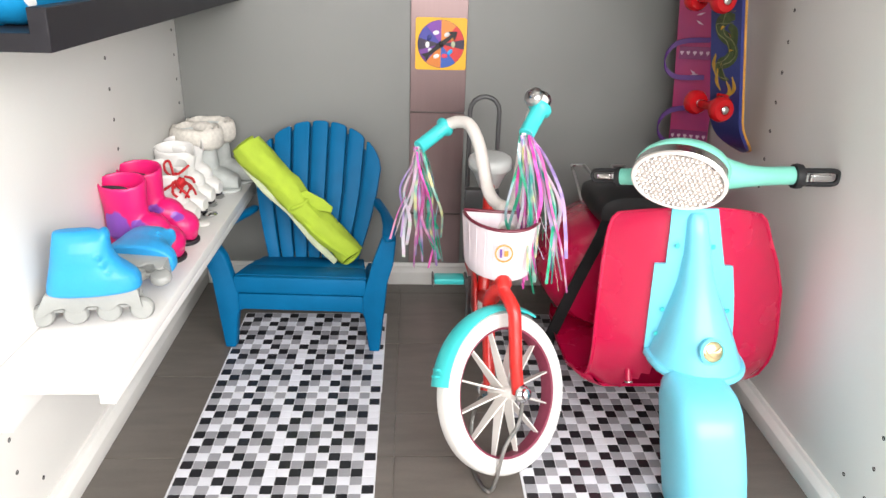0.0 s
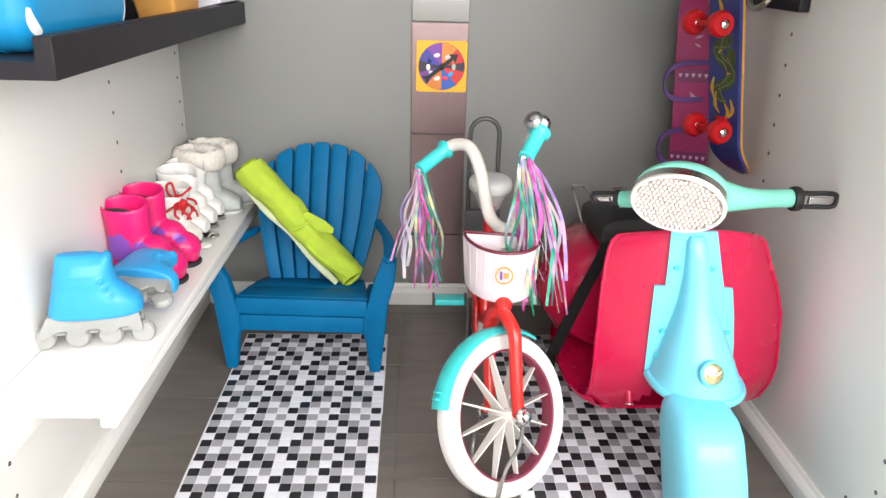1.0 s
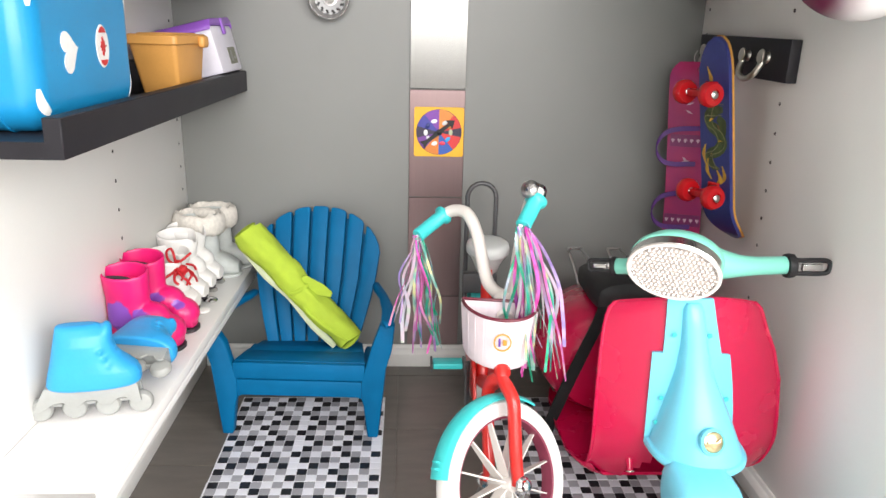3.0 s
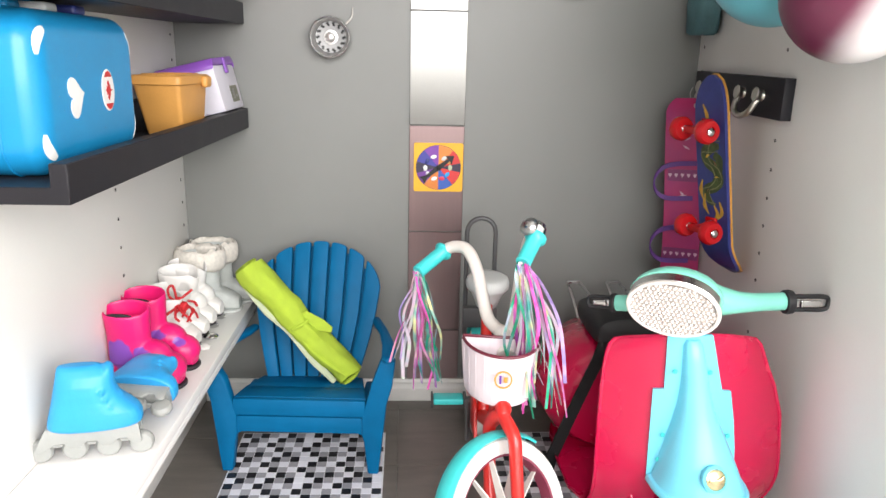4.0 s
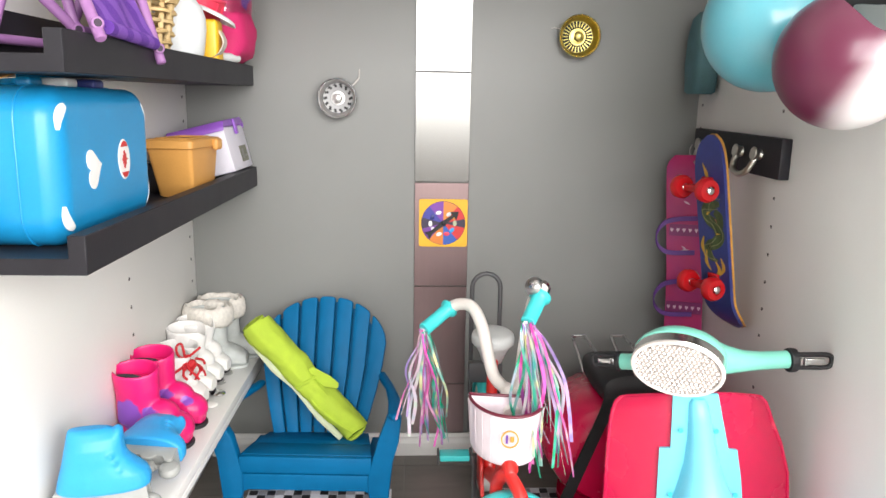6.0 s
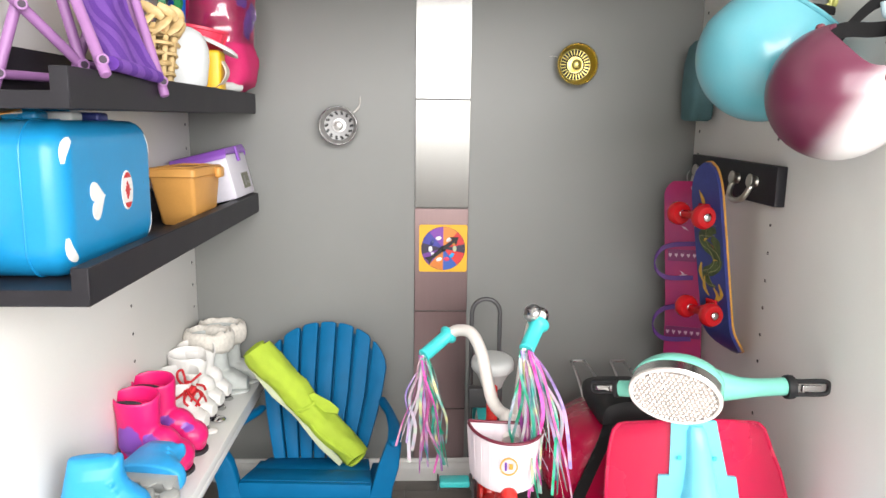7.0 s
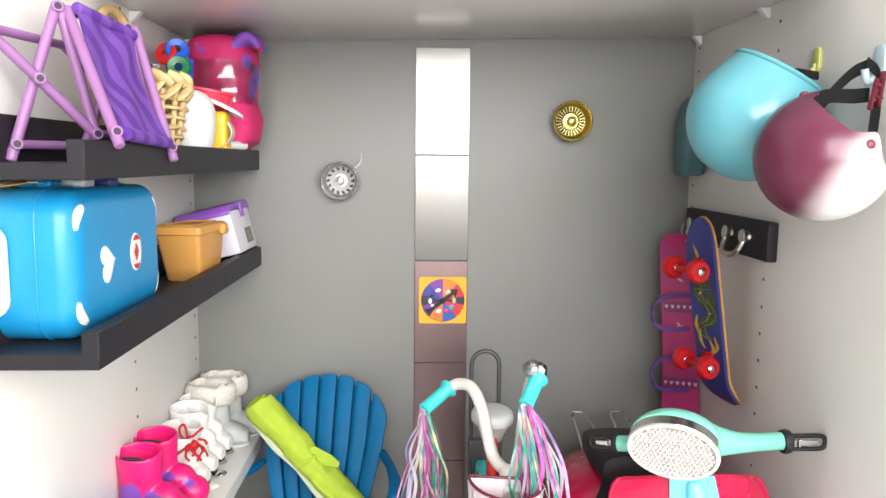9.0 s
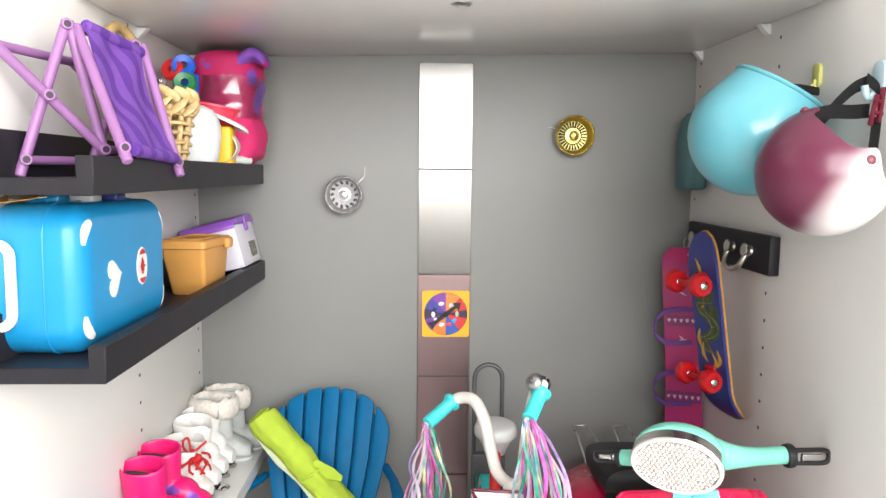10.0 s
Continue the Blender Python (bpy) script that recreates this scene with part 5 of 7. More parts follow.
def inline_skate(m):
    t = thing("inline_skate", m, "bright blue toy inline skate on grey wheels", "skate", "inline skates")
    def ring(z, x0, x1, hy):
        c, hx = (x0 + x1) / 2, (x1 - x0) / 2
        return [(c + hx * math.copysign(abs(math.cos(a)) ** 0.8, math.cos(a)), hy * math.copysign(abs(math.sin(a)) ** 0.8, math.sin(a)), z) for a in (2 * math.pi * j / 28 for j in range(28))]
    upper = loft([ring(0.0305 + (q[0] - 0.024) * 0.94, *q[1:]) for q in ((0.0240, -0.0305, 0.0395, 0.0165), (0.0265, -0.0312, 0.0405, 0.0178), (0.0330, -0.0300, 0.0405, 0.0178), (0.0390, -0.0285, 0.0382, 0.0174), (0.0445, -0.0270, 0.0325, 0.0166), (0.0500, -0.0255, 0.0265, 0.0160), (0.0560, -0.0242, 0.0228, 0.0158), (0.0640, -0.0225, 0.0212, 0.0148), (0.0720, -0.0208, 0.0214, 0.0118), (0.0775, -0.0198, 0.0145, 0.0082), (0.0800, -0.0185, 0.0105, 0.0050))])
    folds = [tube([(x, -0.0150, z), (x + 0.006, 0, z + 0.007), (x, 0.0150, z)], 0.0022, 8, 4) for x, z in ((0.0185, 0.0490), (0.0150, 0.0555), (0.0125, 0.0620))]
    b = part("boot", joined(upper, ellipsoid((0.0175, 0, 0.0775), (0.0042, 0.0085, 0.0062)), *folds), M_SKATEBLUE, t)
    soft(b, 0.0011, 5)
    side = [(-0.032, 0.0310), (0.037, 0.0310), (0.039, 0.014), (0.036, 0.0125), (0.032, 0.013), (0.0275, 0.0185), (0.021, 0.0185), (0.0165, 0.0135), (0.0095, 0.0135), (0.005, 0.0185), (-0.0025, 0.0185), (-0.0075, 0.0135), (-0.0145, 0.0135), (-0.019, 0.0185), (-0.026, 0.018), (-0.036, 0.0118), (-0.041, 0.012), (-0.0405, 0.0148)]
    for s in (-1, 1):
        part("side_frame", prism([(x, s * 0.0058, z) for x, z in side], (0, s * 0.0028, 0), 0.0007, 2), M_SKATEGREY, t, "pale grey wheel frame")
    part("frame_plate", box(-0.032, 0.037, -0.0085, 0.0085, 0.0215, 0.0315, 0.001), M_SKATEGREY, t)
    for x in (-0.038, -0.0125, 0.0125, 0.0375):
        w = part("wheel", moved(lathe([(0, -0.0048), (0.005, -0.0048), (0.0082, -0.004), (0.0098, -0.0015), (0.0098, 0.0015), (0.0082, 0.004), (0.005, 0.0048), (0, 0.0048)], 22), pose(x, 0, 0.0099, 90, 0, 0)), M_SKATEGREY, t, "grey wheel")
    part("axle_bar", box(-0.036, 0.036, -0.0012, 0.0012, 0.0115, 0.0145, 0.0005, 1), M_SKATEGREY, t)
    return t


def rain_boot(m, tilt):
    t = thing("rain_boot", m, "hot pink toy boot with violet patches and dark sole", "boot", "pink boots")
    b = part("upper", joined(foot_bm(-0.030, 0.043, 0.018, 0.004, 0.034), shaft_bm(-0.0115, 0.0235, 0.0175, 0.026, 0.0795, 0.0022, -0.04, 1.06, 0.0, 0.008), ellipsoid((0.011, 0, 0.032), (0.022, 0.0172, 0.018)), ellipsoid((0.0270, 0, 0.0200), (0.0205, 0.0190, 0.0172))), M_PINK, t)
    soft(b, 0.0012, 5)
    part("sole", sole_bm(-0.031, 0.046, 0.0185, 0.0, 0.0045), M_BOOTSOLE, t, "dark rubber sole")
    # lining closes the leg; a dark sliver imitates the shaded gap along one side
    part("lining", ellipsoid((-0.0140, 0.001, 0.0700), (0.0215, 0.0145, 0.0022), 20, 8), M_PINK, t)
    part("shaded_gap", moved(ellipsoid((0, 0, 0), (0.0145, 0.0022, 0.0026), 20, 8), pose(-0.0150, -0.0115, 0.0782, 0, 0, 3)), M_BOOTSOLE, t, "dark sliver for the shaded gap")
    for k in range(3):
        part("crease", tube([(0.006 + 0.006 * k, -0.0125, 0.035 - 0.002 * k), (0.011 + 0.006 * k, 0, 0.0400 - 0.0035 * k), (0.006 + 0.006 * k, 0.0125, 0.034 - 0.002 * k)], 0.0015, 8, 4), M_PINK, t)
    return t


def ice_skate(m, laces, high, chrome=False):
    t = thing("ice_skate", m, "white toy ice skate with " + ("red cord laces and " if laces else "") + "silver blade", "skate", "white skates")
    b = part("boot", joined(foot_bm(-0.031, 0.0345, 0.0172, 0.008, 0.033), ellipsoid((0.008, 0, 0.034), (0.017, 0.0150, 0.014)), shaft_bm(-0.0100, 0.0235, 0.0182, 0.026, high, 0.0020, 0.02, 1.08, 0.004 if high < 0.07 else 0.010, 0.0 if high < 0.07 else 0.006)), M_WHITEVINYL, t)
    soft(b, 0.0008, 5)
    part("sole", sole_bm(-0.029, 0.0350, 0.0152, 0.0065, 0.0092), M_BOOTSOLE, t, "dark sole line")
    part("blade", prism([(-0.032, -0.0007, 0.0), (0.034, -0.0007, 0.0), (0.039, -0.0007, 0.003), (0.037, -0.0007, 0.0072), (0.026, -0.0007, 0.0045), (-0.015, -0.0007, 0.0045), (-0.020, -0.0007, 0.0070), (-0.032, -0.0007, 0.0070)], (0, 0.0014, 0), 0.0003, 1), M_CHROME, t, "silver blade")
    if laces or chrome:
        part("toe_pick", ellipsoid((0.0385, 0, 0.0036), (0.0092, 0.0088, 0.0030), 18, 8), M_CHROME if chrome else M_WHITEVINYL, t, "silver toe plate" if chrome else "white toe plate")
    if laces:
        for k in range(4):
            x0, z0 = 0.009 + 0.0058 * k, 0.059 - 0.0056 * k
            part("lace", tube([(x0, -0.0105, z0 - 0.004), (x0 + 0.003, -0.003, z0 + 0.0045), (x0 + 0.004, 0.004, z0 + 0.003), (x0 + 0.0035, 0.0105, z0 - 0.006)], 0.0014, 6, 4), M_LACE, t, "red cord lace")
        part("lace_knot", moved(ellipsoid((0, 0, 0), (0.0042, 0.0050, 0.0075), 14, 8), pose(0.0185, -0.001, 0.0530, 0, 35, 0)), M_LACE, t, "red cord knot")
        bow = [[(0.014, 0, 0.060), (0.004, -0.013, 0.062), (-0.006, -0.017, 0.060)], [(0.018, 0, 0.052), (0.012, -0.016, 0.047), (0.008, -0.022, 0.044)], [(0.026, 0.004, 0.058), (0.031, 0.012, 0.052), (0.033, 0.014, 0.044)], [(0.013, -0.002, 0.058), (0.008, -0.008, 0.070), (0.006, -0.006, 0.082), (0.009, 0.0, 0.084), (0.012, 0.0, 0.072), (0.014, -0.001, 0.058)], [(0.014, 0, 0.058), (0.020, 0.008, 0.064), (0.028, 0.014, 0.073)], [(0.014, 0, 0.058), (0.022, 0.006, 0.050), (0.030, 0.010, 0.040), (0.029, 0.012, 0.034)], [(0.013, -0.002, 0.057), (0.018, -0.014, 0.046), (0.021, -0.020, 0.040), (0.026, -0.020, 0.034)], [(0.014, -0.002, 0.056), (0.026, -0.012, 0.046), (0.033, -0.012, 0.038), (0.036, -0.010, 0.030)], [(0.014, -0.001, 0.057), (0.006, -0.012, 0.055), (-0.002, -0.019, 0.052)]]
        for k, pts in enumerate(bow):
            part("lace_bow", tube([(x * 0.9 - 0.001, y - 0.001, 0.059 + (z - 0.057) * 0.72) for x, y, z in pts], 0.0015, 7, 5), M_LACE, t, "red cord bow")
    return t


def fur_boot(m):
    t = thing("fur_boot", m, "grey-green toy suede boot with cream fleece cuff", "boot", "fleece boots")
    b = part("upper", joined(foot_bm(-0.028, 0.042, 0.0185, 0.003, 0.034), shaft_bm(-0.009, 0.0255, 0.019, 0.02, 0.082, 0.003, 0.0, 1.0)), M_SUEDE, t)
    soft(b, 0.0013, 5)
    part("sole", sole_bm(-0.029, 0.044, 0.019, 0.0, 0.0035), M_SUEDE, t)
    bm = bmesh.new()
    rnd = random.Random(4)
    n, k = 44, 14
    rings = []
    for i in range(n):
        a = 2 * math.pi * i / n
        ring = []
        for j in range(k):
            b2 = 2 * math.pi * j / k
            p = Vector((math.cos(a) * 4, math.sin(a) * 4, math.cos(b2) * 2 + i * 0.1))
            d = 1 + 0.22 * noise.noise(p * 1.3) + 0.06 * rnd.uniform(-1, 1)
            r = 0.0048 * d
            ring.append((-0.009 + (0.0300 + r * math.cos(b2)) * math.cos(a), (0.0240 + r * math.cos(b2)) * math.sin(a), 0.0735 + 0.0140 * math.sin(b2) * d))
        rings.append(ring)
    part("lining", ellipsoid((-0.009, 0, 0.0690), (0.0285, 0.0225, 0.0030)), M_SUEDE, t)
    part("cuff", loft(rings, False, True), M_FUR, t, "cream fleece cuff", 60)
    return t


def bench_z(y):
    return 0.1668 - math.tan(radians(1.1)) * y


inline_skate(pose(-0.3140, -0.4560, bench_z(-0.456), 0, 0, 12) @ Matrix.Diagonal((1.06, 1.06, 1.04, 1)))
inline_skate(pose(-0.3100, -0.4080, bench_z(-0.408) + 0.0178, -78, 0, -9))
rain_boot(pose(-0.3220, -0.3060, bench_z(-0.306), 0, 0, -10), 0)
rain_boot(pose(-0.3215, -0.2560, bench_z(-0.256), 0, 0, -10), 0)
ice_skate(pose(-0.3235, -0.2080, bench_z(-0.208), 0, 0, -8), True, 0.066)
ice_skate(pose(-0.3235, -0.1720, bench_z(-0.172), 0, 0, -8), False, 0.066, True)
ice_skate(pose(-0.3235, -0.1370, bench_z(-0.137), 0, 0, -6), False, 0.074)
ice_skate(pose(-0.3225, -0.1030, bench_z(-0.103), 0, 0, -6), False, 0.074)
fur_boot(pose(-0.3150, -0.0660, bench_z(-0.066), 0, 0, 0))
fur_boot(pose(-0.3080, -0.0260, bench_z(-0.026), 0, 0, 0))


# ---- things on the two dark ledges ----
def ledge_z(y, base, slope):
    return base + 0.0117 - math.tan(radians(slope)) * y


def rounded_block(x0, x1, y0, y1, z0, z1, r, seg=5):
    bm = box(x0, x1, y0, y1, z0, z1)
    bmesh.ops.bevel(bm, geom=bm.edges[:], offset=r, segments=seg, affect="EDGES", profile=0.5)
    return bm


def suitcase():
    z0 = ledge_z(-0.4455, 0.4105, 0.85)
    t = thing("suitcase", pose(-0.3215, -0.4400, z0, -0.85, 0, 0), "glossy blue toy suitcase with white corners and stickers", "suitcase")
    X, Y, Z, R = 0.0340, 0.0925, 0.1130, 0.025
    def ring(x, i):
        return [(x, u, v + Z / 2) for u, v in rounded_rect(2 * Y - 2 * i, Z - 2 * i, R - i, 6)]
    rings = [ring(-X, 0.007), ring(-X + 0.002, 0.003), ring(-X + 0.007, 0)]
    rings += [ring(X - 0.015 + 0.015 * math.sin(radians(a)), 0.020 * (1 - math.cos(radians(a)))) for a in (0, 12, 24, 36, 48, 60, 72, 82, 90)]
    part("shell", loft(rings), M_CASE, t)
    # moulded seams round the case
    for x in (0.0065,):
        loop = [(x, u, v + Z / 2) for u, v in rounded_rect(2 * Y + 0.0004, Z + 0.0004, R, 7)]
        part("seam", tube(loop, 0.0008, 6, 0, True, 1, True), M_CASE, t)
    # white corner plates that follow the rounded border of the broad side
    def plate(sy, sz):
        cy, cz = sy * (Y - R), (Z - R if sz > 0 else R)
        rings = []
        n = 14
        for i in range(n + 1):
            q = i / n
            s = -0.005 + 0.033 * q
            b, run = (0.0, s) if s < 0 else (s / R, 0.0)
            wid = math.sin(math.pi * (0.04 + 0.92 * q)) ** 0.5
            mid = 34 - 10 * q
            ring = []
            for k in (-1, -0.5, 0, 0.5, 1):
                a = radians(mid + k * 12 * wid)
                d = R - 0.020 + 0.0203 * math.sin(a)
                ring.append((X - 0.015 + 0.0153 * math.cos(a), cy + sy * d * math.cos(b), cz + sz * (d * math.sin(b) + run)))
            rings.append(ring + [(p[0] - 0.0008, p[1] - sy * 0.0006, p[2] - sz * 0.0004) for p in ring[::-1]])
        return loft(rings)
    for sy in (-1, 1):
        for sz in (-1, 1):
            part("corner_plate", plate(sy, sz), M_STICKER, t, "white corner plate")
    heart = []
    for k in range(32):
        a = 2 * math.pi * k / 32
        u = 0.0150 * math.sin(a) ** 3
        v = -0.0135 * (13 * math.cos(a) - 5 * math.cos(2 * a) - 2 * math.cos(3 * a) - math.cos(4 * a)) / 15
        c, s = math.cos(radians(10)), math.sin(radians(10))
        heart.append((X, -0.0370 + v * c - u * s, 0.0530 + u * c + v * s))
    part("heart_sticker", prism(heart, (0.0006, 0, 0)), M_STICKER, t, "white heart sticker", 0)
    tilt = Matrix.Translation((X, 0.0230, 0.0555)) @ Matrix.Rotation(radians(90), 4, "Y")
    part("round_sticker", moved(lathe([(0, 0.0005), (0.0118, 0.0005), (0.0122, 0)], 30), tilt @ Matrix.Diagonal((1.36, 1.0, 1, 1))), M_STICKER, t, "white oval sticker with red leaf", 0)
    leaf = [(0, 0.0062), (0.0014, 0.0035), (0.0030, 0.0042), (0.0024, 0.0008), (0.0046, 0.0026), (0.0062, 0.0004), (0.0030, -0.0022), (0.0034, -0.0034), (0.0006, -0.0030), (0.0004, -0.0068)]
    leaf = leaf + [(-u, v) for u, v in leaf[:0:-1]]
    part("leaf_print", prism([(X + 0.0006, 0.0230 - v * 0.95, 0.0555 + u * 1.25) for u, v in leaf], (0.0004, 0, 0)), M_STICKRED, t, "red leaf print", 0)
    for s in (-1, 1):
        seg = [(0.0098 * math.cos(a), 0.0150 * math.sin(a)) for a in (radians(44 + 92 * k / 8) for k in range(9))]
        part("red_arc_print", prism([(X + 0.0006, 0.0230 + u, 0.0555 + s * v) for u, v in seg], (0.0004, 0, 0)), M_STICKRED, t, "red arc print", 0)
    # sparkle moulded into the plastic
    rnd = random.Random(5)
    specks = bmesh.new()
    for k in range(60):
        y, z = rnd.uniform(-Y + 0.026, Y - 0.026), rnd.uniform(0.026, Z - 0.026)
        q = 0.00028 * rnd.uniform(0.6, 1.4)
        specks.faces.new([specks.verts.new((X + 0.00012, y + a * q, z + b * q)) for a, b in ((1, 0), (0, 1), (-1, 0), (0, -1))])
    part("sparkle", specks, M_CHROME, t, "", 0)
    # pull handle on the narrow front side
    pts = rounded_rect(0.030, 0.060, 0.009, 4)
    h = part("handle", tube([(-0.0305 + u, -Y - 0.0022, 0.054 + v) for u, v in pts], 0.0038, 8, 0, True, 1.0, True), M_STICKER, t, "white pull handle")
    part("handle_recess", moved(box(-0.012, 0.012, -0.0004, 0.0008, -0.026, 0.026, 0.003), pose(-0.0305, -Y - 0.0006, 0.054)), M_CASE, h)
    # latches and grip on top
    for y, hx, c, m, words in ((-0.050, 0.004, 0.0, M_CASE, "blue latch"), (-0.020, 0.006, 0.010, M_SADDLE, "pale grey latch"), (0.012, 0.007, 0.016, M_DECK, "dark blue latch")):
        part("latch", rounded_block(-0.022 + c, hx + c, y - 0.010, y + 0.010, Z - 0.001, Z + 0.0065, 0.0028, 3), m, t, words)
    part("top_handle", tube([(-0.008, -0.06, Z), (-0.008, -0.052, Z + 0.007), (-0.008, -0.02, Z + 0.008), (-0.008, 0.012, Z + 0.007), (-0.008, 0.02, Z)], 0.003, 8, 4), M_CASE, t)
    return t


def paper_tag():
    t = thing("paper_tag", pose(-0.337, -0.515, 0.5475, 6, -8, 12), "folded tan paper tag lying on the blue case", "tag")
    part("sheet", box(-0.016, 0.016, -0.026, 0.022, 0, 0.0006, 0.0002, 1), M_TAN, t)
    part("folded_sheet", moved(box(-0.012, 0.012, -0.02, 0.018, 0.0008, 0.0014, 0.0002, 1), pose(0.004, 0.004, 0.0, 4, 5, 14)), M_BEIGE, t, "pale paper fold")
    return t


def storage_bin():
    z0 = ledge_z(-0.19, 0.4105, 0.85)
    t = thing("storage_bin", pose(-0.3050, -0.197, z0, -0.85, 0, -4), "apricot plastic bin with a lid on the ledge", "bin")
    def rect(w, l, z, r):
        return [(u, v, z) for u, v in rounded_rect(w, l, r, 4)]
    rings = [[(u + 0.003, v, z) for u, v, z in rect(0.035, 0.066, 0.0, 0.005)], [(u + 0.003, v, z) for u, v, z in rect(0.039, 0.070, 0.002, 0.005)], rect(0.0505, 0.088, 0.055, 0.005)]
    part("tub", loft(rings), M_TAN, t)
    part("lid", loft([rect(0.053, 0.092, 0.0530, 0.005), rect(0.055, 0.094, 0.054, 0.005), rect(0.055, 0.094, 0.0615, 0.005), rect(0.052, 0.091, 0.0632, 0.005), rect(0.044, 0.082, 0.0634, 0.004), rect(0.042, 0.080, 0.0622, 0.004)]), M_TAN, t, "apricot lid")
    part("lid_rib", tube([(u, v, 0.0634) for u, v in rounded_rect(0.036, 0.076, 0.006, 3)], 0.0012, 6, 0, True, 1, True), M_TAN, t)
    part("latch_tab", rounded_block(0.0260, 0.0335, 0.018, 0.036, 0.049, 0.062, 0.003, 3), M_TAN, t)
    part("hinge_tab", rounded_block(-0.0330, -0.0262, -0.012, 0.012, 0.049, 0.062, 0.003, 3), M_TAN, t)
    return t


def lidded_box():
    # tipped: one long edge stands on the lip of the ledge
    t = thing("lidded_box", pose(-0.2680, -0.057, 0.4405, -0.85, -14, 0), "lilac-white plastic box with purple lid, tipped on the ledge lip", "box")
    side = [(-0.050, 0.0), (0.050, 0.0), (0.052, 0.052), (0.050, 0.057), (-0.050, 0.057), (-0.052, 0.052)]
    part("tub", prism([(-0.070, y, z) for y, z in side], (0.070, 0, 0), 0.0022), M_LILACWHITE, t)
    part("lid", prism([(-0.0715, y, z) for y, z in ((-0.0555, 0.052), (-0.0555, 0.0575), (-0.050, 0.0650), (0.046, 0.0680), (0.0545, 0.062), (0.0545, 0.052), (0.0510, 0.0573), (-0.0510, 0.0573))], (0.0730, 0, 0), 0.0016), M_LIDPURPLE, t, "purple lid")
    part("latch", rounded_block(0.0005, 0.0038, -0.004, 0.008, 0.046, 0.066, 0.0016, 3), M_LIDPURPLE, t, "purple latch")
    part("label_plate", box(-0.0002, 0.0005, 0.000, 0.036, 0.009, 0.030, 0.0002, 1), M_TAG, t, "olive grey label")
    part("label_mark", joined(box(0.0005, 0.0008, 0.006, 0.016, 0.013, 0.026, 0.0002, 1), box(0.0005, 0.0008, 0.020, 0.030, 0.015, 0.018, 0.0002, 1)), M_DULLSTEEL, t)
    return t


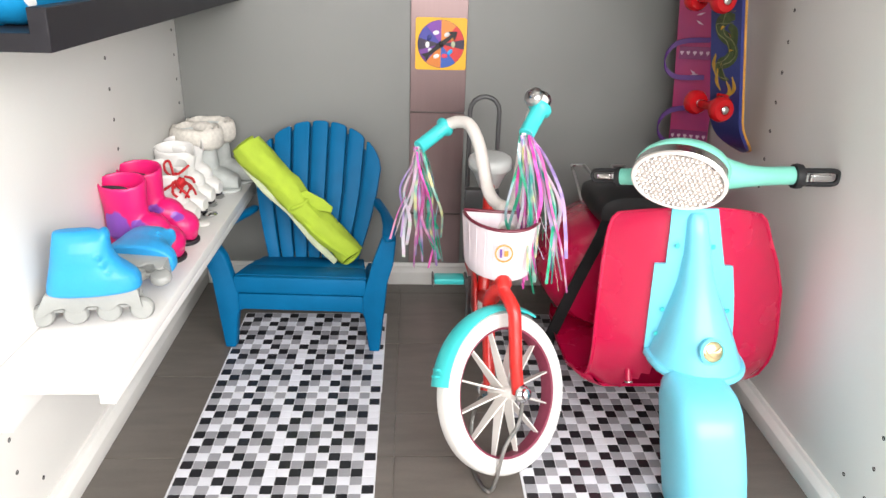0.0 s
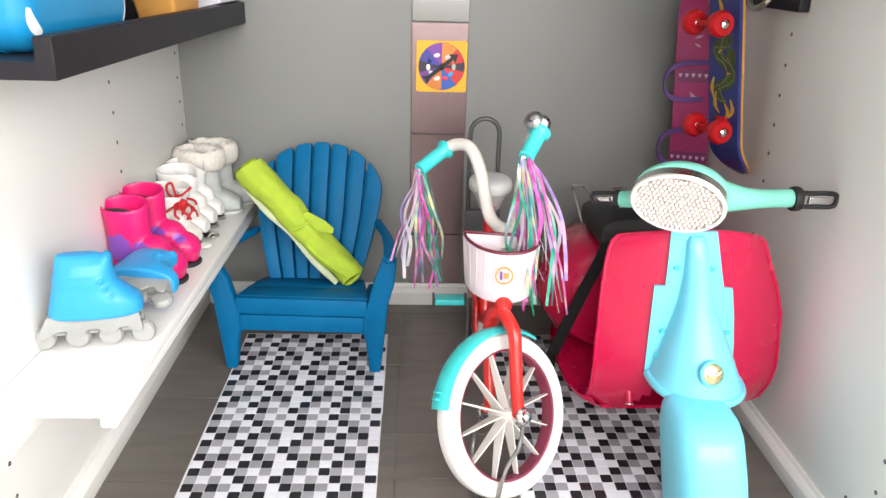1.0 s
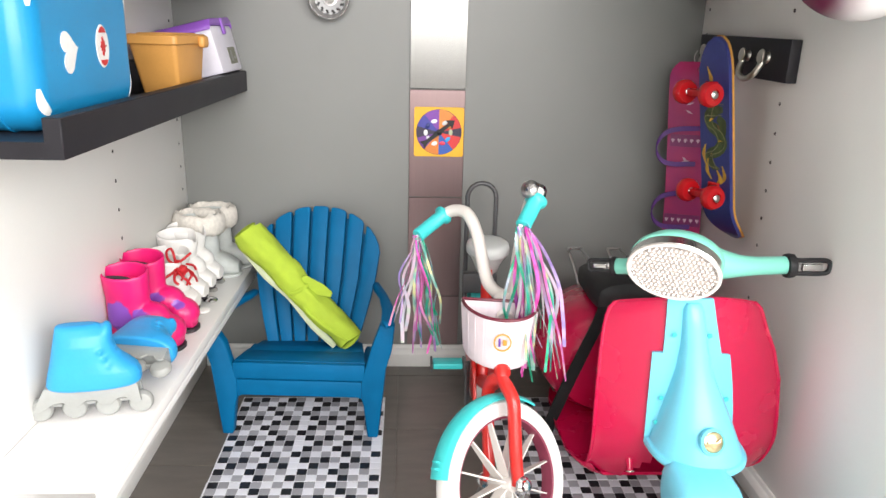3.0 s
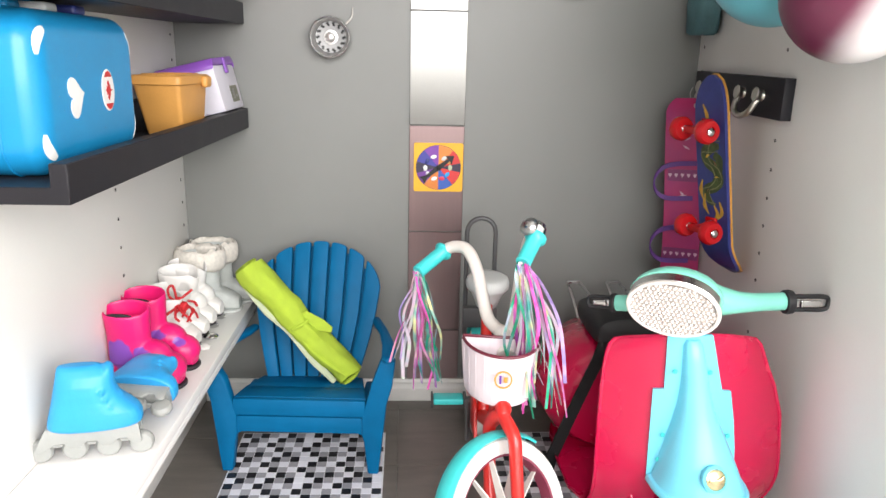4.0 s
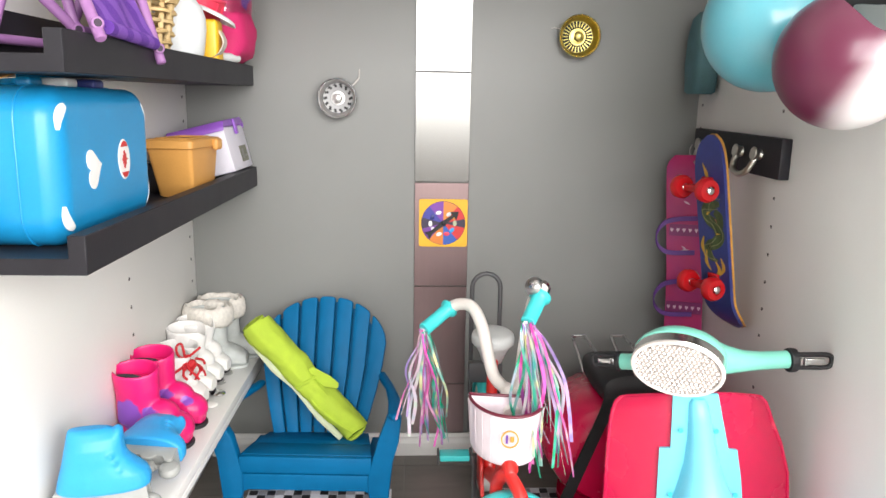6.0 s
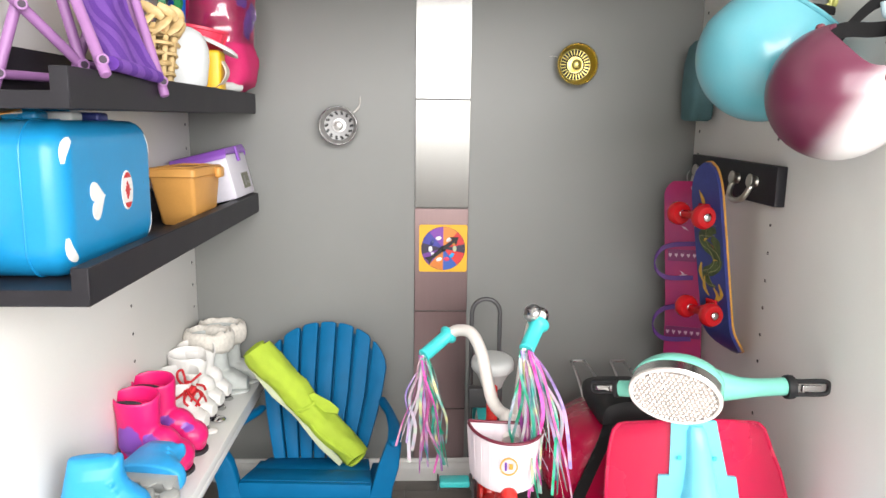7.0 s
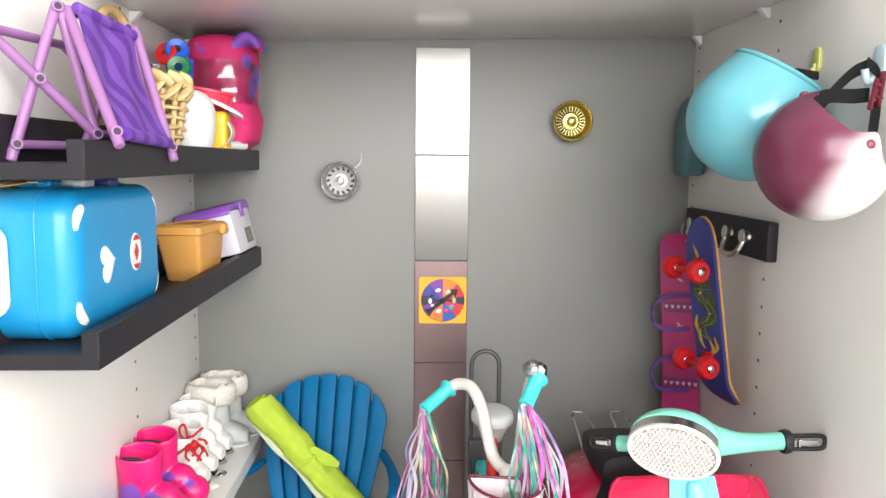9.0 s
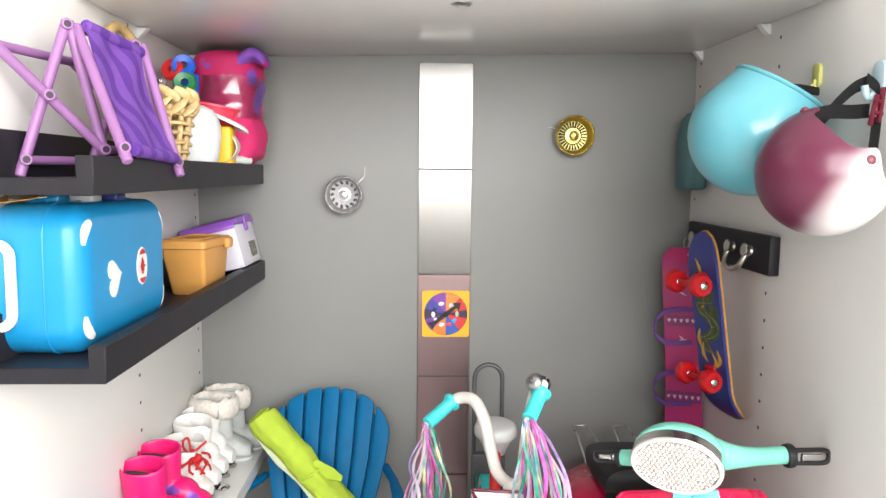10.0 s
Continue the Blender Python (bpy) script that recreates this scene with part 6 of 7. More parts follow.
def folding_stool():
    t = thing("folding_stool", pose(-0.32, -0.44, 0.5675), "lilac folding toy stool with purple striped canvas", "stool")
    near = [Vector((-0.3180, -0.474, 0.6780)), Vector((-0.3405, -0.500, 0.5745)), Vector((-0.3480, -0.518, 0.656)), Vector((-0.2985, -0.460, 0.5835)), Vector((-0.2620, -0.516, 0.5840))]
    shift = Vector((0.019, 0.100, 0.0))
    for k, sh in enumerate((Vector((0, 0, 0)), shift)):
        a, b, c, d, e = (p + sh * (0.92 if k else 1) for p in near)
        if k:
            c.x, b.x = -0.335, -0.330
            e = Vector((-0.2620, -0.394, 0.5745))
        for p, q in ((a, b), (c, d), (a + Vector((0.002, 0.002, 0)), d), (a + Vector((0.006, 0.006, -0.002)), e)):
            dirn = (q - p).normalized()
            ext = 0.013 if q in (b, e) else 0.004
            wpart("leg", rod(p - dirn * 0.004, q + dirn * ext, 0.0040, 0.0040, 14), M_LILAC, t)
        for p, fwd in ((a, 0.0022), ((a + b) / 2 - Vector((0, 0, 0.004)), 0.009), (b, 0.0022), (d, 0.0022), (e, 0.0022)):
            n = Vector((0.62, -0.78, 0.05)) * 1.0
            p = p + n * fwd
            wpart("joint", moved(lathe([(0.0014, 0.0), (0.0042, 0.0), (0.0044, 0.0042), (0.0038, 0.0048), (0.0022, 0.0048), (0.0017, 0.0035)], 16, True), along(p - n * 0.0004, p + n)), M_LILAC, t)
            # dark plum disc fills each joint hole in place of its shade
            wpart("joint_hole", moved(lathe([(0, 0.0050), (0.0027, 0.0050), (0.0027, 0.0), (0, 0)], 14), along(p - n * 0.0004, p + n)), M_PLUMHOLE, t, "dark joint hole")
    for p in near[:4]:
        wpart("cross_bar", rod(p + Vector((0.001, 0.003, 0)), Vector((max(p.x + 0.015, -0.345), p.y + 0.088, p.z)), 0.0036, 0.0036, 10), M_LILAC, t)
    # canvas, sagging a little, with broad wavy stripes
    tl, tr = near[0] + Vector((0.006, 0.013, 0.001)), Vector((-0.2990, -0.380, 0.6710))
    bl, br = near[4] + Vector((-0.001, 0.013, -0.002)), Vector((-0.2640, -0.404, 0.5770))
    nu, nv = 30, 60
    bm = bmesh.new()
    grid = []
    for j in range(nv + 1):
        v = j / nv
        row = []
        for i in range(nu + 1):
            u = i / nu
            p = tl.lerp(tr, u).lerp(bl.lerp(br, u), v)
            off = Vector((0.88, -0.30, 0.36)) * (0.0055 - 0.006 * math.sin(math.pi * v) + 0.0015 * math.sin(3 * math.pi * u + 5 * v))
            row.append(bm.verts.new(p + off))
        grid.append(row)
    for j in range(nv):
        for i in range(nu):
            bm.faces.new((grid[j][i], grid[j][i + 1], grid[j + 1][i + 1], grid[j + 1][i]))
    bmesh.ops.recalc_face_normals(bm, faces=bm.faces)
    shell(bm, 0.0014)
    uu, vv = tr - tl, bl - tl
    U3, V3 = uu / uu.length_squared, vv / vv.length_squared
    base = tl - Vector((-0.32, -0.44, 0.5675))
    M_CANVAS = wavy_mat("wavy_purple_canvas", (0.16, 0.05, 0.37), (0.105, 0.028, 0.28), (0.175, 0.066, 0.38), U3, V3, U3.dot(base), V3.dot(base))
    wpart("canvas_seat", bm, M_CANVAS, t, "purple canvas with paler wavy stripes")
    for a, b in ((tl, tr), (bl, br)):
        wpart("canvas_hem", tube([a + Vector((0.004, 0.000, 0.001)), b + Vector((0.004, -0.002, 0.001))], 0.0050, 12), M_CANVAS, t)
    return t


def wicker_basket():
    cx, cy, z0 = -0.3155, -0.300, 0.5612
    t = thing("wicker_basket", pose(cx, cy, z0), "small pale wicker basket with braided rim and handle", "basket")
    def rad(z):
        return 0.0285 + 0.0105 * z / 0.07
    n = 16
    for k in range(n):
        a = 2 * math.pi * k / n
        part("stake", tube([(rad(z) * math.cos(a), rad(z) * math.sin(a), z) for z in (0, 0.02, 0.045, 0.07)], 0.0027, 6, 2, True, 0.5), M_WICKER, t)
    for row in range(7):
        z = 0.005 + row * 0.0095
        pts = []
        for k in range(n * 4):
            a = 2 * math.pi * k / (n * 4)
            r = rad(z) + 0.0024 * math.cos(a * n / 2 + (math.pi if row % 2 else 0))
            pts.append((r * math.cos(a), r * math.sin(a), z + 0.0006 * math.sin(a * 5 + row)))
        part("weaver", tube(pts, 0.0024, 6, 0, True, 1.7, True), M_WICKER, t)
    for row, (za, zb, sl, ra, rb) in enumerate(((0.0600, 0.0760, 0.42, 0.0010, 0.0052), (0.0740, 0.0860, -0.42, 0.0052, -0.0010))):
        for k in range(15):
            a = 2 * math.pi * (k + 0.5 * row) / 15
            pts = []
            for q in (0, 0.33, 0.66, 1):
                aa, r = a + sl * q, rad(0.07) + ra + (rb - ra) * q + 0.0022 * math.sin(math.pi * q)
                pts.append((r * math.cos(aa), r * math.sin(aa), za + (zb - za) * q))
            part("braid_strand", tube(pts, [0.0030, 0.0048, 0.0048, 0.0032], 8, 3, True, 0.55), M_WICKER, t)
    part("floor_disc", lathe([(0, 0), (0.027, 0), (0.027, 0.002), (0, 0.002)], 24), M_WICKER, t)
    h = []
    for k in range(17):
        a = math.pi * k / 16
        h.append((-0.016 - 0.014 * math.sin(a) - 0.010 * math.cos(a), -0.034 * math.cos(a), 0.07 + 0.078 * math.sin(a)))
    part("handle", tube(h, 0.0050, 10, 3), M_CANE, t, "bent cane handle")
    return t


def beach_toys():
    z0 = 0.5603
    # white pail lying against the basket
    t = thing("pail", pose(-0.300, -0.212, z0, 0, 0, 0), "white toy pail leaning by the wicker basket", "pail")
    pail = lathe([(0.0, 0.0), (0.020, 0.0), (0.025, 0.003), (0.031, 0.024), (0.034, 0.048), (0.0335, 0.062), (0.030, 0.073), (0.024, 0.081), (0.014, 0.086), (0, 0.088)], 32)
    part("body", moved(pail, Matrix.Diagonal((0.90, 0.95, 0.92, 1))), M_BUCKET, t)
    t = thing("sand_box_toy", pose(-0.284, -0.172, z0), "yellow upright plastic beach toy", "toy")
    part("body", rounded_block(-0.020, 0.020, -0.014, 0.014, 0, 0.058, 0.004, 3), M_YELLOW, t)
    t = thing("cup", pose(-0.298, -0.150, z0 + 0.052, 0, 10, 0), "coral red plastic beach cup", "cup")
    part("body", lathe([(0, 0), (0.022, 0), (0.024, 0.002), (0.029, 0.030), (0.031, 0.031), (0.031, 0.034), (0.028, 0.034), (0.022, 0.004), (0, 0.004)], 28), M_CUP, t)
    for k in range(14):
        a = 2 * math.pi * k / 14
        part("rib", tube([(0.0245 * math.cos(a), 0.0245 * math.sin(a), 0.003), (0.0292 * math.cos(a), 0.0292 * math.sin(a), 0.029)], 0.0011, 6), M_CUP, t)
    t = thing("frisbee", pose(-0.2705, -0.170, z0 + 0.0640, -7, 24, 0), "small white toy plate resting on the toys", "plate")
    part("disc", lathe([(0, 0.002), (0.020, 0.002), (0.0245, 0.0005), (0.027, -0.003), (0.0258, -0.0032), (0.0235, -0.001), (0.019, 0.0006), (0, 0.0006)], 30), M_BUCKET, t)
    t = thing("strap_loop", pose(-0.278, -0.172, z0), "beige strap bent into a loop", "strap")
    pts = smooth_path([(-0.030, -0.010, 0.0135), (-0.018, -0.012, 0.0137), (-0.002, -0.012, 0.0146), (0.0125, -0.010, 0.0185), (0.0195, -0.003, 0.0320), (0.0140, 0.002, 0.0450), (0.0060, 0.007, 0.0535)], 6)
    rings = []
    for p in pts:
        rings.append([p + Vector((-0.0008, -0.0075, 0)), p + Vector((0.0008, -0.0075, 0.0006)), p + Vector((0.0008, 0.0075, 0.0006)), p + Vector((-0.0008, 0.0075, 0))])
    part("band", loft(rings), M_BEIGE, t)
    t = thing("grey_cloth", pose(-0.265, -0.118, z0), "rolled pale grey cloth lying over the ledge lip", "cloth")
    part("roll", tube([(-0.022, -0.024, 0.0190), (-0.004, -0.012, 0.0195), (0.0045, 0.010, 0.0190)], [0.0050, 0.0055, 0.0050], 10, 4), M_SADDLE, t)
    for name, colour, p, rx, rz, m in (("toy_ring", "blue", (-0.3125, -0.200, 0.6850), 78, 15, M_TOYBLUE), ("toy_ring", "red", (-0.3250, -0.200, 0.6805), 70, -20, M_TOYRED), ("toy_ring", "green", (-0.3095, -0.206, 0.6650), 80, 8, M_TOYGREEN)):
        t = thing(name, pose(*p, rx, 0, rz), colour + " plastic toy ring on the beach toys", "ring", "toy rings")
        part("ring", lathe([(0.0045, -0.003), (0.0115, -0.0045), (0.0135, 0), (0.0115, 0.0045), (0.0045, 0.003)], 26, True), m, t)
    t = thing("toy_post", pose(-0.320, -0.176, z0), "blue plastic toy post under the rings", "toy")
    part("post", tube([(0, 0, 0), (0.004, 0, 0.06), (0.008, 0.004, 0.118)], [0.012, 0.012, 0.009], 14, 4), M_TOYBLUE, t)
    t = thing("clear_bottle", pose(-0.326, -0.238, z0), "small clear plastic bottle behind the basket", "bottle")
    part("body", lathe([(0, 0), (0.012, 0), (0.013, 0.004), (0.013, 0.085), (0.006, 0.095), (0.006, 0.104), (0, 0.104)], 20), M_FILM, t)
    # soft pack in clear film
    t = thing("plush_pack", pose(-0.287, -0.075, z0), "pink and purple plush bundle in shiny clear film", "plush")
    def bag(rings_at, spread):
        rings = []
        for i in range(29):
            u = i / 28
            c, rx, ry, tip = rings_at(u)
            ring = []
            for j in range(44):
                a = 2 * math.pi * j / 44
                ca, sa = math.cos(a), math.sin(a)
                d = Vector((rx * math.copysign(abs(ca) ** 0.8, ca), ry * math.copysign(abs(sa) ** 0.8, sa), 0))
                if tip:
                    d = Vector((0, d.x, d.y))
                p = Vector(c) + d
                p += d.normalized() * spread * (noise.noise(p * 38) + 0.55 * abs(noise.noise(p * 95)) + 0.25 * noise.noise(p * 210))
                ring.append((min(max(p.x, -0.064), 0.0105 + 0.033 * min(1.0, max(0.0, (p.z - 0.0155) / 0.016)) ** 0.6 if not tip else 1.0), min(p.y, 0.071), min(max(p.z, 0.0), 0.1590)))
            rings.append(ring)
        return loft(rings)

    def body(u):
        z = 0.158 * u
        k = math.sqrt(max(0.0, 1 - max(0.0, (u - 0.90) / 0.11) ** 2.6)) * (0.80 + 0.20 * min(1.0, u / 0.12))
        return (-0.004 + 0.002 * math.sin(3 * u), -0.002, z), (0.0415 - 0.005 * math.exp(-((u - 0.52) / 0.12) ** 2)) * k, 0.052 * k, False
    part("bag", bag(body, 0.0048), M_PACK, t, "", 70)

    def fold(u):
        k = math.sqrt(max(0.0, 1 - (2 * u - 1) ** 8))
        return (0.000 + 0.052 * u, -0.020 - 0.006 * u, 0.146 - 0.006 * math.sin(7 * u)), 0.028 * k, (0.0125 - 0.003 * u) * k, True
    part("folded_top", bag(fold, 0.0036), M_PACKTOP, t, "purple and pink folded pack top", 70)
    bm = bmesh.new()
    rows = []
    for j in range(11):
        row = []
        for i in range(17):
            u, v = i / 16, j / 10
            a = radians(-160 + 150 * u)
            p = Vector((0.0 + 0.0455 * math.cos(a), -0.004 + 0.0550 * math.sin(a), 0.072 + 0.052 * v))
            p += Vector((math.cos(a), math.sin(a), 0)) * (0.0035 * noise.noise(p * 60) + 0.0016 * noise.noise(p * 190))
            row.append(bm.verts.new(p))
        rows.append(row)
    for a, b in zip(rows, rows[1:]):
        for i in range(16):
            bm.faces.new((a[i], a[i + 1], b[i + 1], b[i]))
    shell(bm, 0.0002)
    part("film", bm, M_FILM, t, "crinkled clear film", 60)


suitcase()
paper_tag()
storage_bin()
lidded_box()
folding_stool()
wicker_basket()
beach_toys()


# ---- things on the walls ----
def spinner():
    x0, x1, z0, z1 = -0.0360, 0.0335, 0.3250, 0.3940
    c = Vector(((x0 + x1) / 2, -0.0032, (z0 + z1) / 2))
    t = thing("game_spinner", Matrix.Translation(c) @ pose(0, 0, 0, 90, 0, 0), "amber game spinner card with coloured wheel and black arrow", "spinner")
    part("card", prism([(u, v, 0) for u, v in rounded_rect(0.0695, 0.069, 0.003, 4)], (0, 0, 0.0016), 0.0003, 1), M_CARD, t)
    R = 0.0318
    cuts = [90, 50, 12, -12, -50, -90, -130, -165, -195, -230, -270]
    kinds = [0, 1, 2, 1, 4, 5, 6, 7, 8, 9]
    wheel = part("wheel_disc", moved(lathe([(0, 0.0004), (R, 0.0004), (R, 0)], 48), pose(0, 0, 0.0016)), SECTORS[2], t, "dark round print", 0)
    for k in range(10):
        a0, a1 = cuts[k], cuts[k + 1]
        n = 8
        pts = [(0, 0, 0.0020)] + [(R * 0.985 * math.cos(radians(a0 + (a1 - a0) * q / n)), R * 0.985 * math.sin(radians(a0 + (a1 - a0) * q / n)), 0.0020) for q in range(n + 1)]
        part("sector", prism(pts, (0, 0, 0.0003)), SECTORS[kinds[k]], t, "", 0).parent = wheel
    beans = [(0.008, 0.013, 35), (-0.007, 0.015, 10), (-0.016, 0.0085, 60), (-0.0185, -0.001, 90), (-0.014, -0.009, -40), (-0.006, -0.016, 20), (0.005, -0.0155, 0), (0.0125, -0.010, 50), (0.0165, 0.0, 90), (0.0135, 0.0085, -40)]
    tone = [M_SADDLE, M_STICKER, M_DECK, M_STICKER, M_LILACWHITE, M_STICKER, M_CUP, M_SKATEBLUE, M_LIMEIN, M_TAN]
    for (u, v, a), m in zip(beans, tone):
        b = moved(lathe([(0, 0.0008), (0.0024, 0.0006), (0.003, 0)], 16), Matrix.Translation((u, v, 0.0023)) @ Matrix.Rotation(radians(a), 4, "Z") @ Matrix.Diagonal((1.45, 0.95, 1, 1)))
        part("bean_print", b, m, t, "").parent = wheel
    arrow = [(0.0235, 0.0), (0.015, 0.0075), (0.0155, 0.002), (0.004, 0.0030), (0, 0.0042), (-0.004, 0.0030), (-0.018, 0.0022), (-0.025, 0.0062), (-0.0235, 0.0), (-0.025, -0.0062), (-0.018, -0.0022), (-0.004, -0.0030), (0, -0.0042), (0.004, -0.0030), (0.0155, -0.002), (0.015, -0.0075)]
    ar = part("arrow", moved(prism([(u * 1.18, v, 0) for u, v in arrow], (0, 0, 0.0014), 0.0003, 1), Matrix.Translation((0, 0, 0.0042)) @ Matrix.Rotation(radians(38), 4, "Z")), M_SOFTBLACK, t, "black plastic arrow")
    part("pivot", moved(lathe([(0, 0.007), (0.002, 0.0066), (0.0034, 0.0052), (0.0034, 0.0016), (0, 0.0016)], 18), Matrix.Identity(4)), M_SOFTBLACK, t, "")


def sink_strainer(p, r, material, label, slots, hookside):
    t = thing("sink_strainer", Matrix.Translation(p) @ pose(0, 0, 0, 90, 0, 0), label, "strainer", "strainers on the wall")
    prof = [(0, 0.0014), (0.42 * r, 0.0014), (0.74 * r, 0.0024), (0.81 * r, 0.0070), (0.90 * r, 0.0165), (0.96 * r, 0.0195), (r, 0.0185), (r, 0.0165), (0.93 * r, 0.0150), (0.84 * r, 0.0065), (0.72 * r, 0.0005), (0, -0.001)]
    part("bowl", lathe(prof, 48), material, t)
    part("rim", lathe([(0.90 * r, 0.0172), (0.92 * r, 0.0196), (0.965 * r, 0.0206), (1.005 * r, 0.0190), (1.005 * r, 0.0172)], 48, True), M_CHROME if hookside > 0 else M_GOLDRIM, t, "bright rolled rim")
    knob = part("knob", lathe([(0, 0.0165), (0.10 * r, 0.0163), (0.20 * r, 0.0145), (0.24 * r, 0.0105), (0.16 * r, 0.007), (0.14 * r, 0.004), (0.34 * r, 0.0030), (0.36 * r, 0.001), (0, 0.001)], 30), material, t)
    for k in range(slots):
        a = 2 * math.pi * k / slots
        m = Matrix.Rotation(a, 4, "Z") @ Matrix.Translation(((0.64 if hookside > 0 else 0.585) * r, 0, 0.0030 if hookside > 0 else 0.0019)) @ Matrix.Rotation(radians(-6), 4, "Y")
        if hookside > 0:
            s = prism([(-0.10 * r, -0.06 * r, 0), (-0.01 * r, -0.10 * r, 0), (0.02 * r, -0.02 * r, 0), (0.09 * r, -0.05 * r, 0), (0.11 * r, 0.03 * r, 0), (0.02 * r, 0.10 * r, 0), (-0.02 * r, 0.03 * r, 0), (-0.08 * r, 0.05 * r, 0)], (0, 0, 0.0006))
            part("slot", moved(s, m), M_SLOT, t, "", 0)
        else:
            part("rib", moved(box(-0.13 * r, 0.15 * r, -0.028 * r, 0.028 * r, 0, 0.0014, 0.0004, 1), m), M_BRASS, t, "")
    if hookside > 0:
        part("slotted_ring", lathe([(0.10 * r, 0.0022), (0.46 * r, 0.0026), (0.76 * r, 0.0032), (0.76 * r, 0.0026), (0.10 * r, 0.0016)], 40, True), M_RINGGREY, t, "grey slotted ring", 0)
    if hookside < 0:
        part("dark_ring", lathe([(0.40 * r, 0.0017), (0.73 * r, 0.0027), (0.73 * r, 0.0023), (0.40 * r, 0.0013)], 40, True), M_SLOT, t, "dark slotted ring", 0)
        part("string", tube([(-0.9 * r, 0.35 * r, 0.004), (-1.1 * r, 0.4 * r, 0.003), (-1.25 * r, 0.38 * r, 0.001)], 0.0006, 6, 4), M_WIRE, t, "pale string")
    else:
        part("string", tube([(0.72 * r, 0.62 * r, 0.006), (0.95 * r, 0.85 * r, 0.004), (1.06 * r, 1.05 * r, 0.003), (1.08 * r, 1.45 * r, 0.001)], [0.0012, 0.0016, 0.001, 0.0007], 7, 4), M_WIRE, t, "pale twisted string")
    part("nail", rod((0, 0.2 * r, -0.004), (0, 0.2 * r, 0.001), 0.001), M_DULLSTEEL, t)
    return t


def hook_rack():
    t = thing("hook_rack", pose(W, -0.151, 0.478), "black wooden hook rack with satin nickel hooks", "hook rack")
    part("backboard", box(-0.012, 0.0, -0.1215, 0.1215, -0.022, 0.022, 0.0012), M_BLACK, t)
    # double hooks: a bent rod with a flared stud at either end
    for y in (-0.0515, 0.066):
        h = part("hook", tube([(-0.016, y + 0.0235, 0.0), (-0.020, y + 0.0235, -0.008), (-0.024, y + 0.017, -0.018), (-0.025, y, -0.0225), (-0.024, y - 0.017, -0.018), (-0.020, y - 0.0235, -0.008), (-0.016, y - 0.0235, 0.0)], 0.0034, 10, 5), M_NICKEL, t, "satin nickel hook")
        for s in (-1, 1):
            part("stud", moved(lathe([(0, 0.0095), (0.0070, 0.0092), (0.0080, 0.0082), (0.0070, 0.0062), (0.0056, 0.004), (0.0056, 0.002), (0.0066, 0), (0, 0)], 18), along((-0.012, y + s * 0.0235, 0.002), (-0.03, y + s * 0.0235, 0.004))), M_NICKEL, h)
    return t


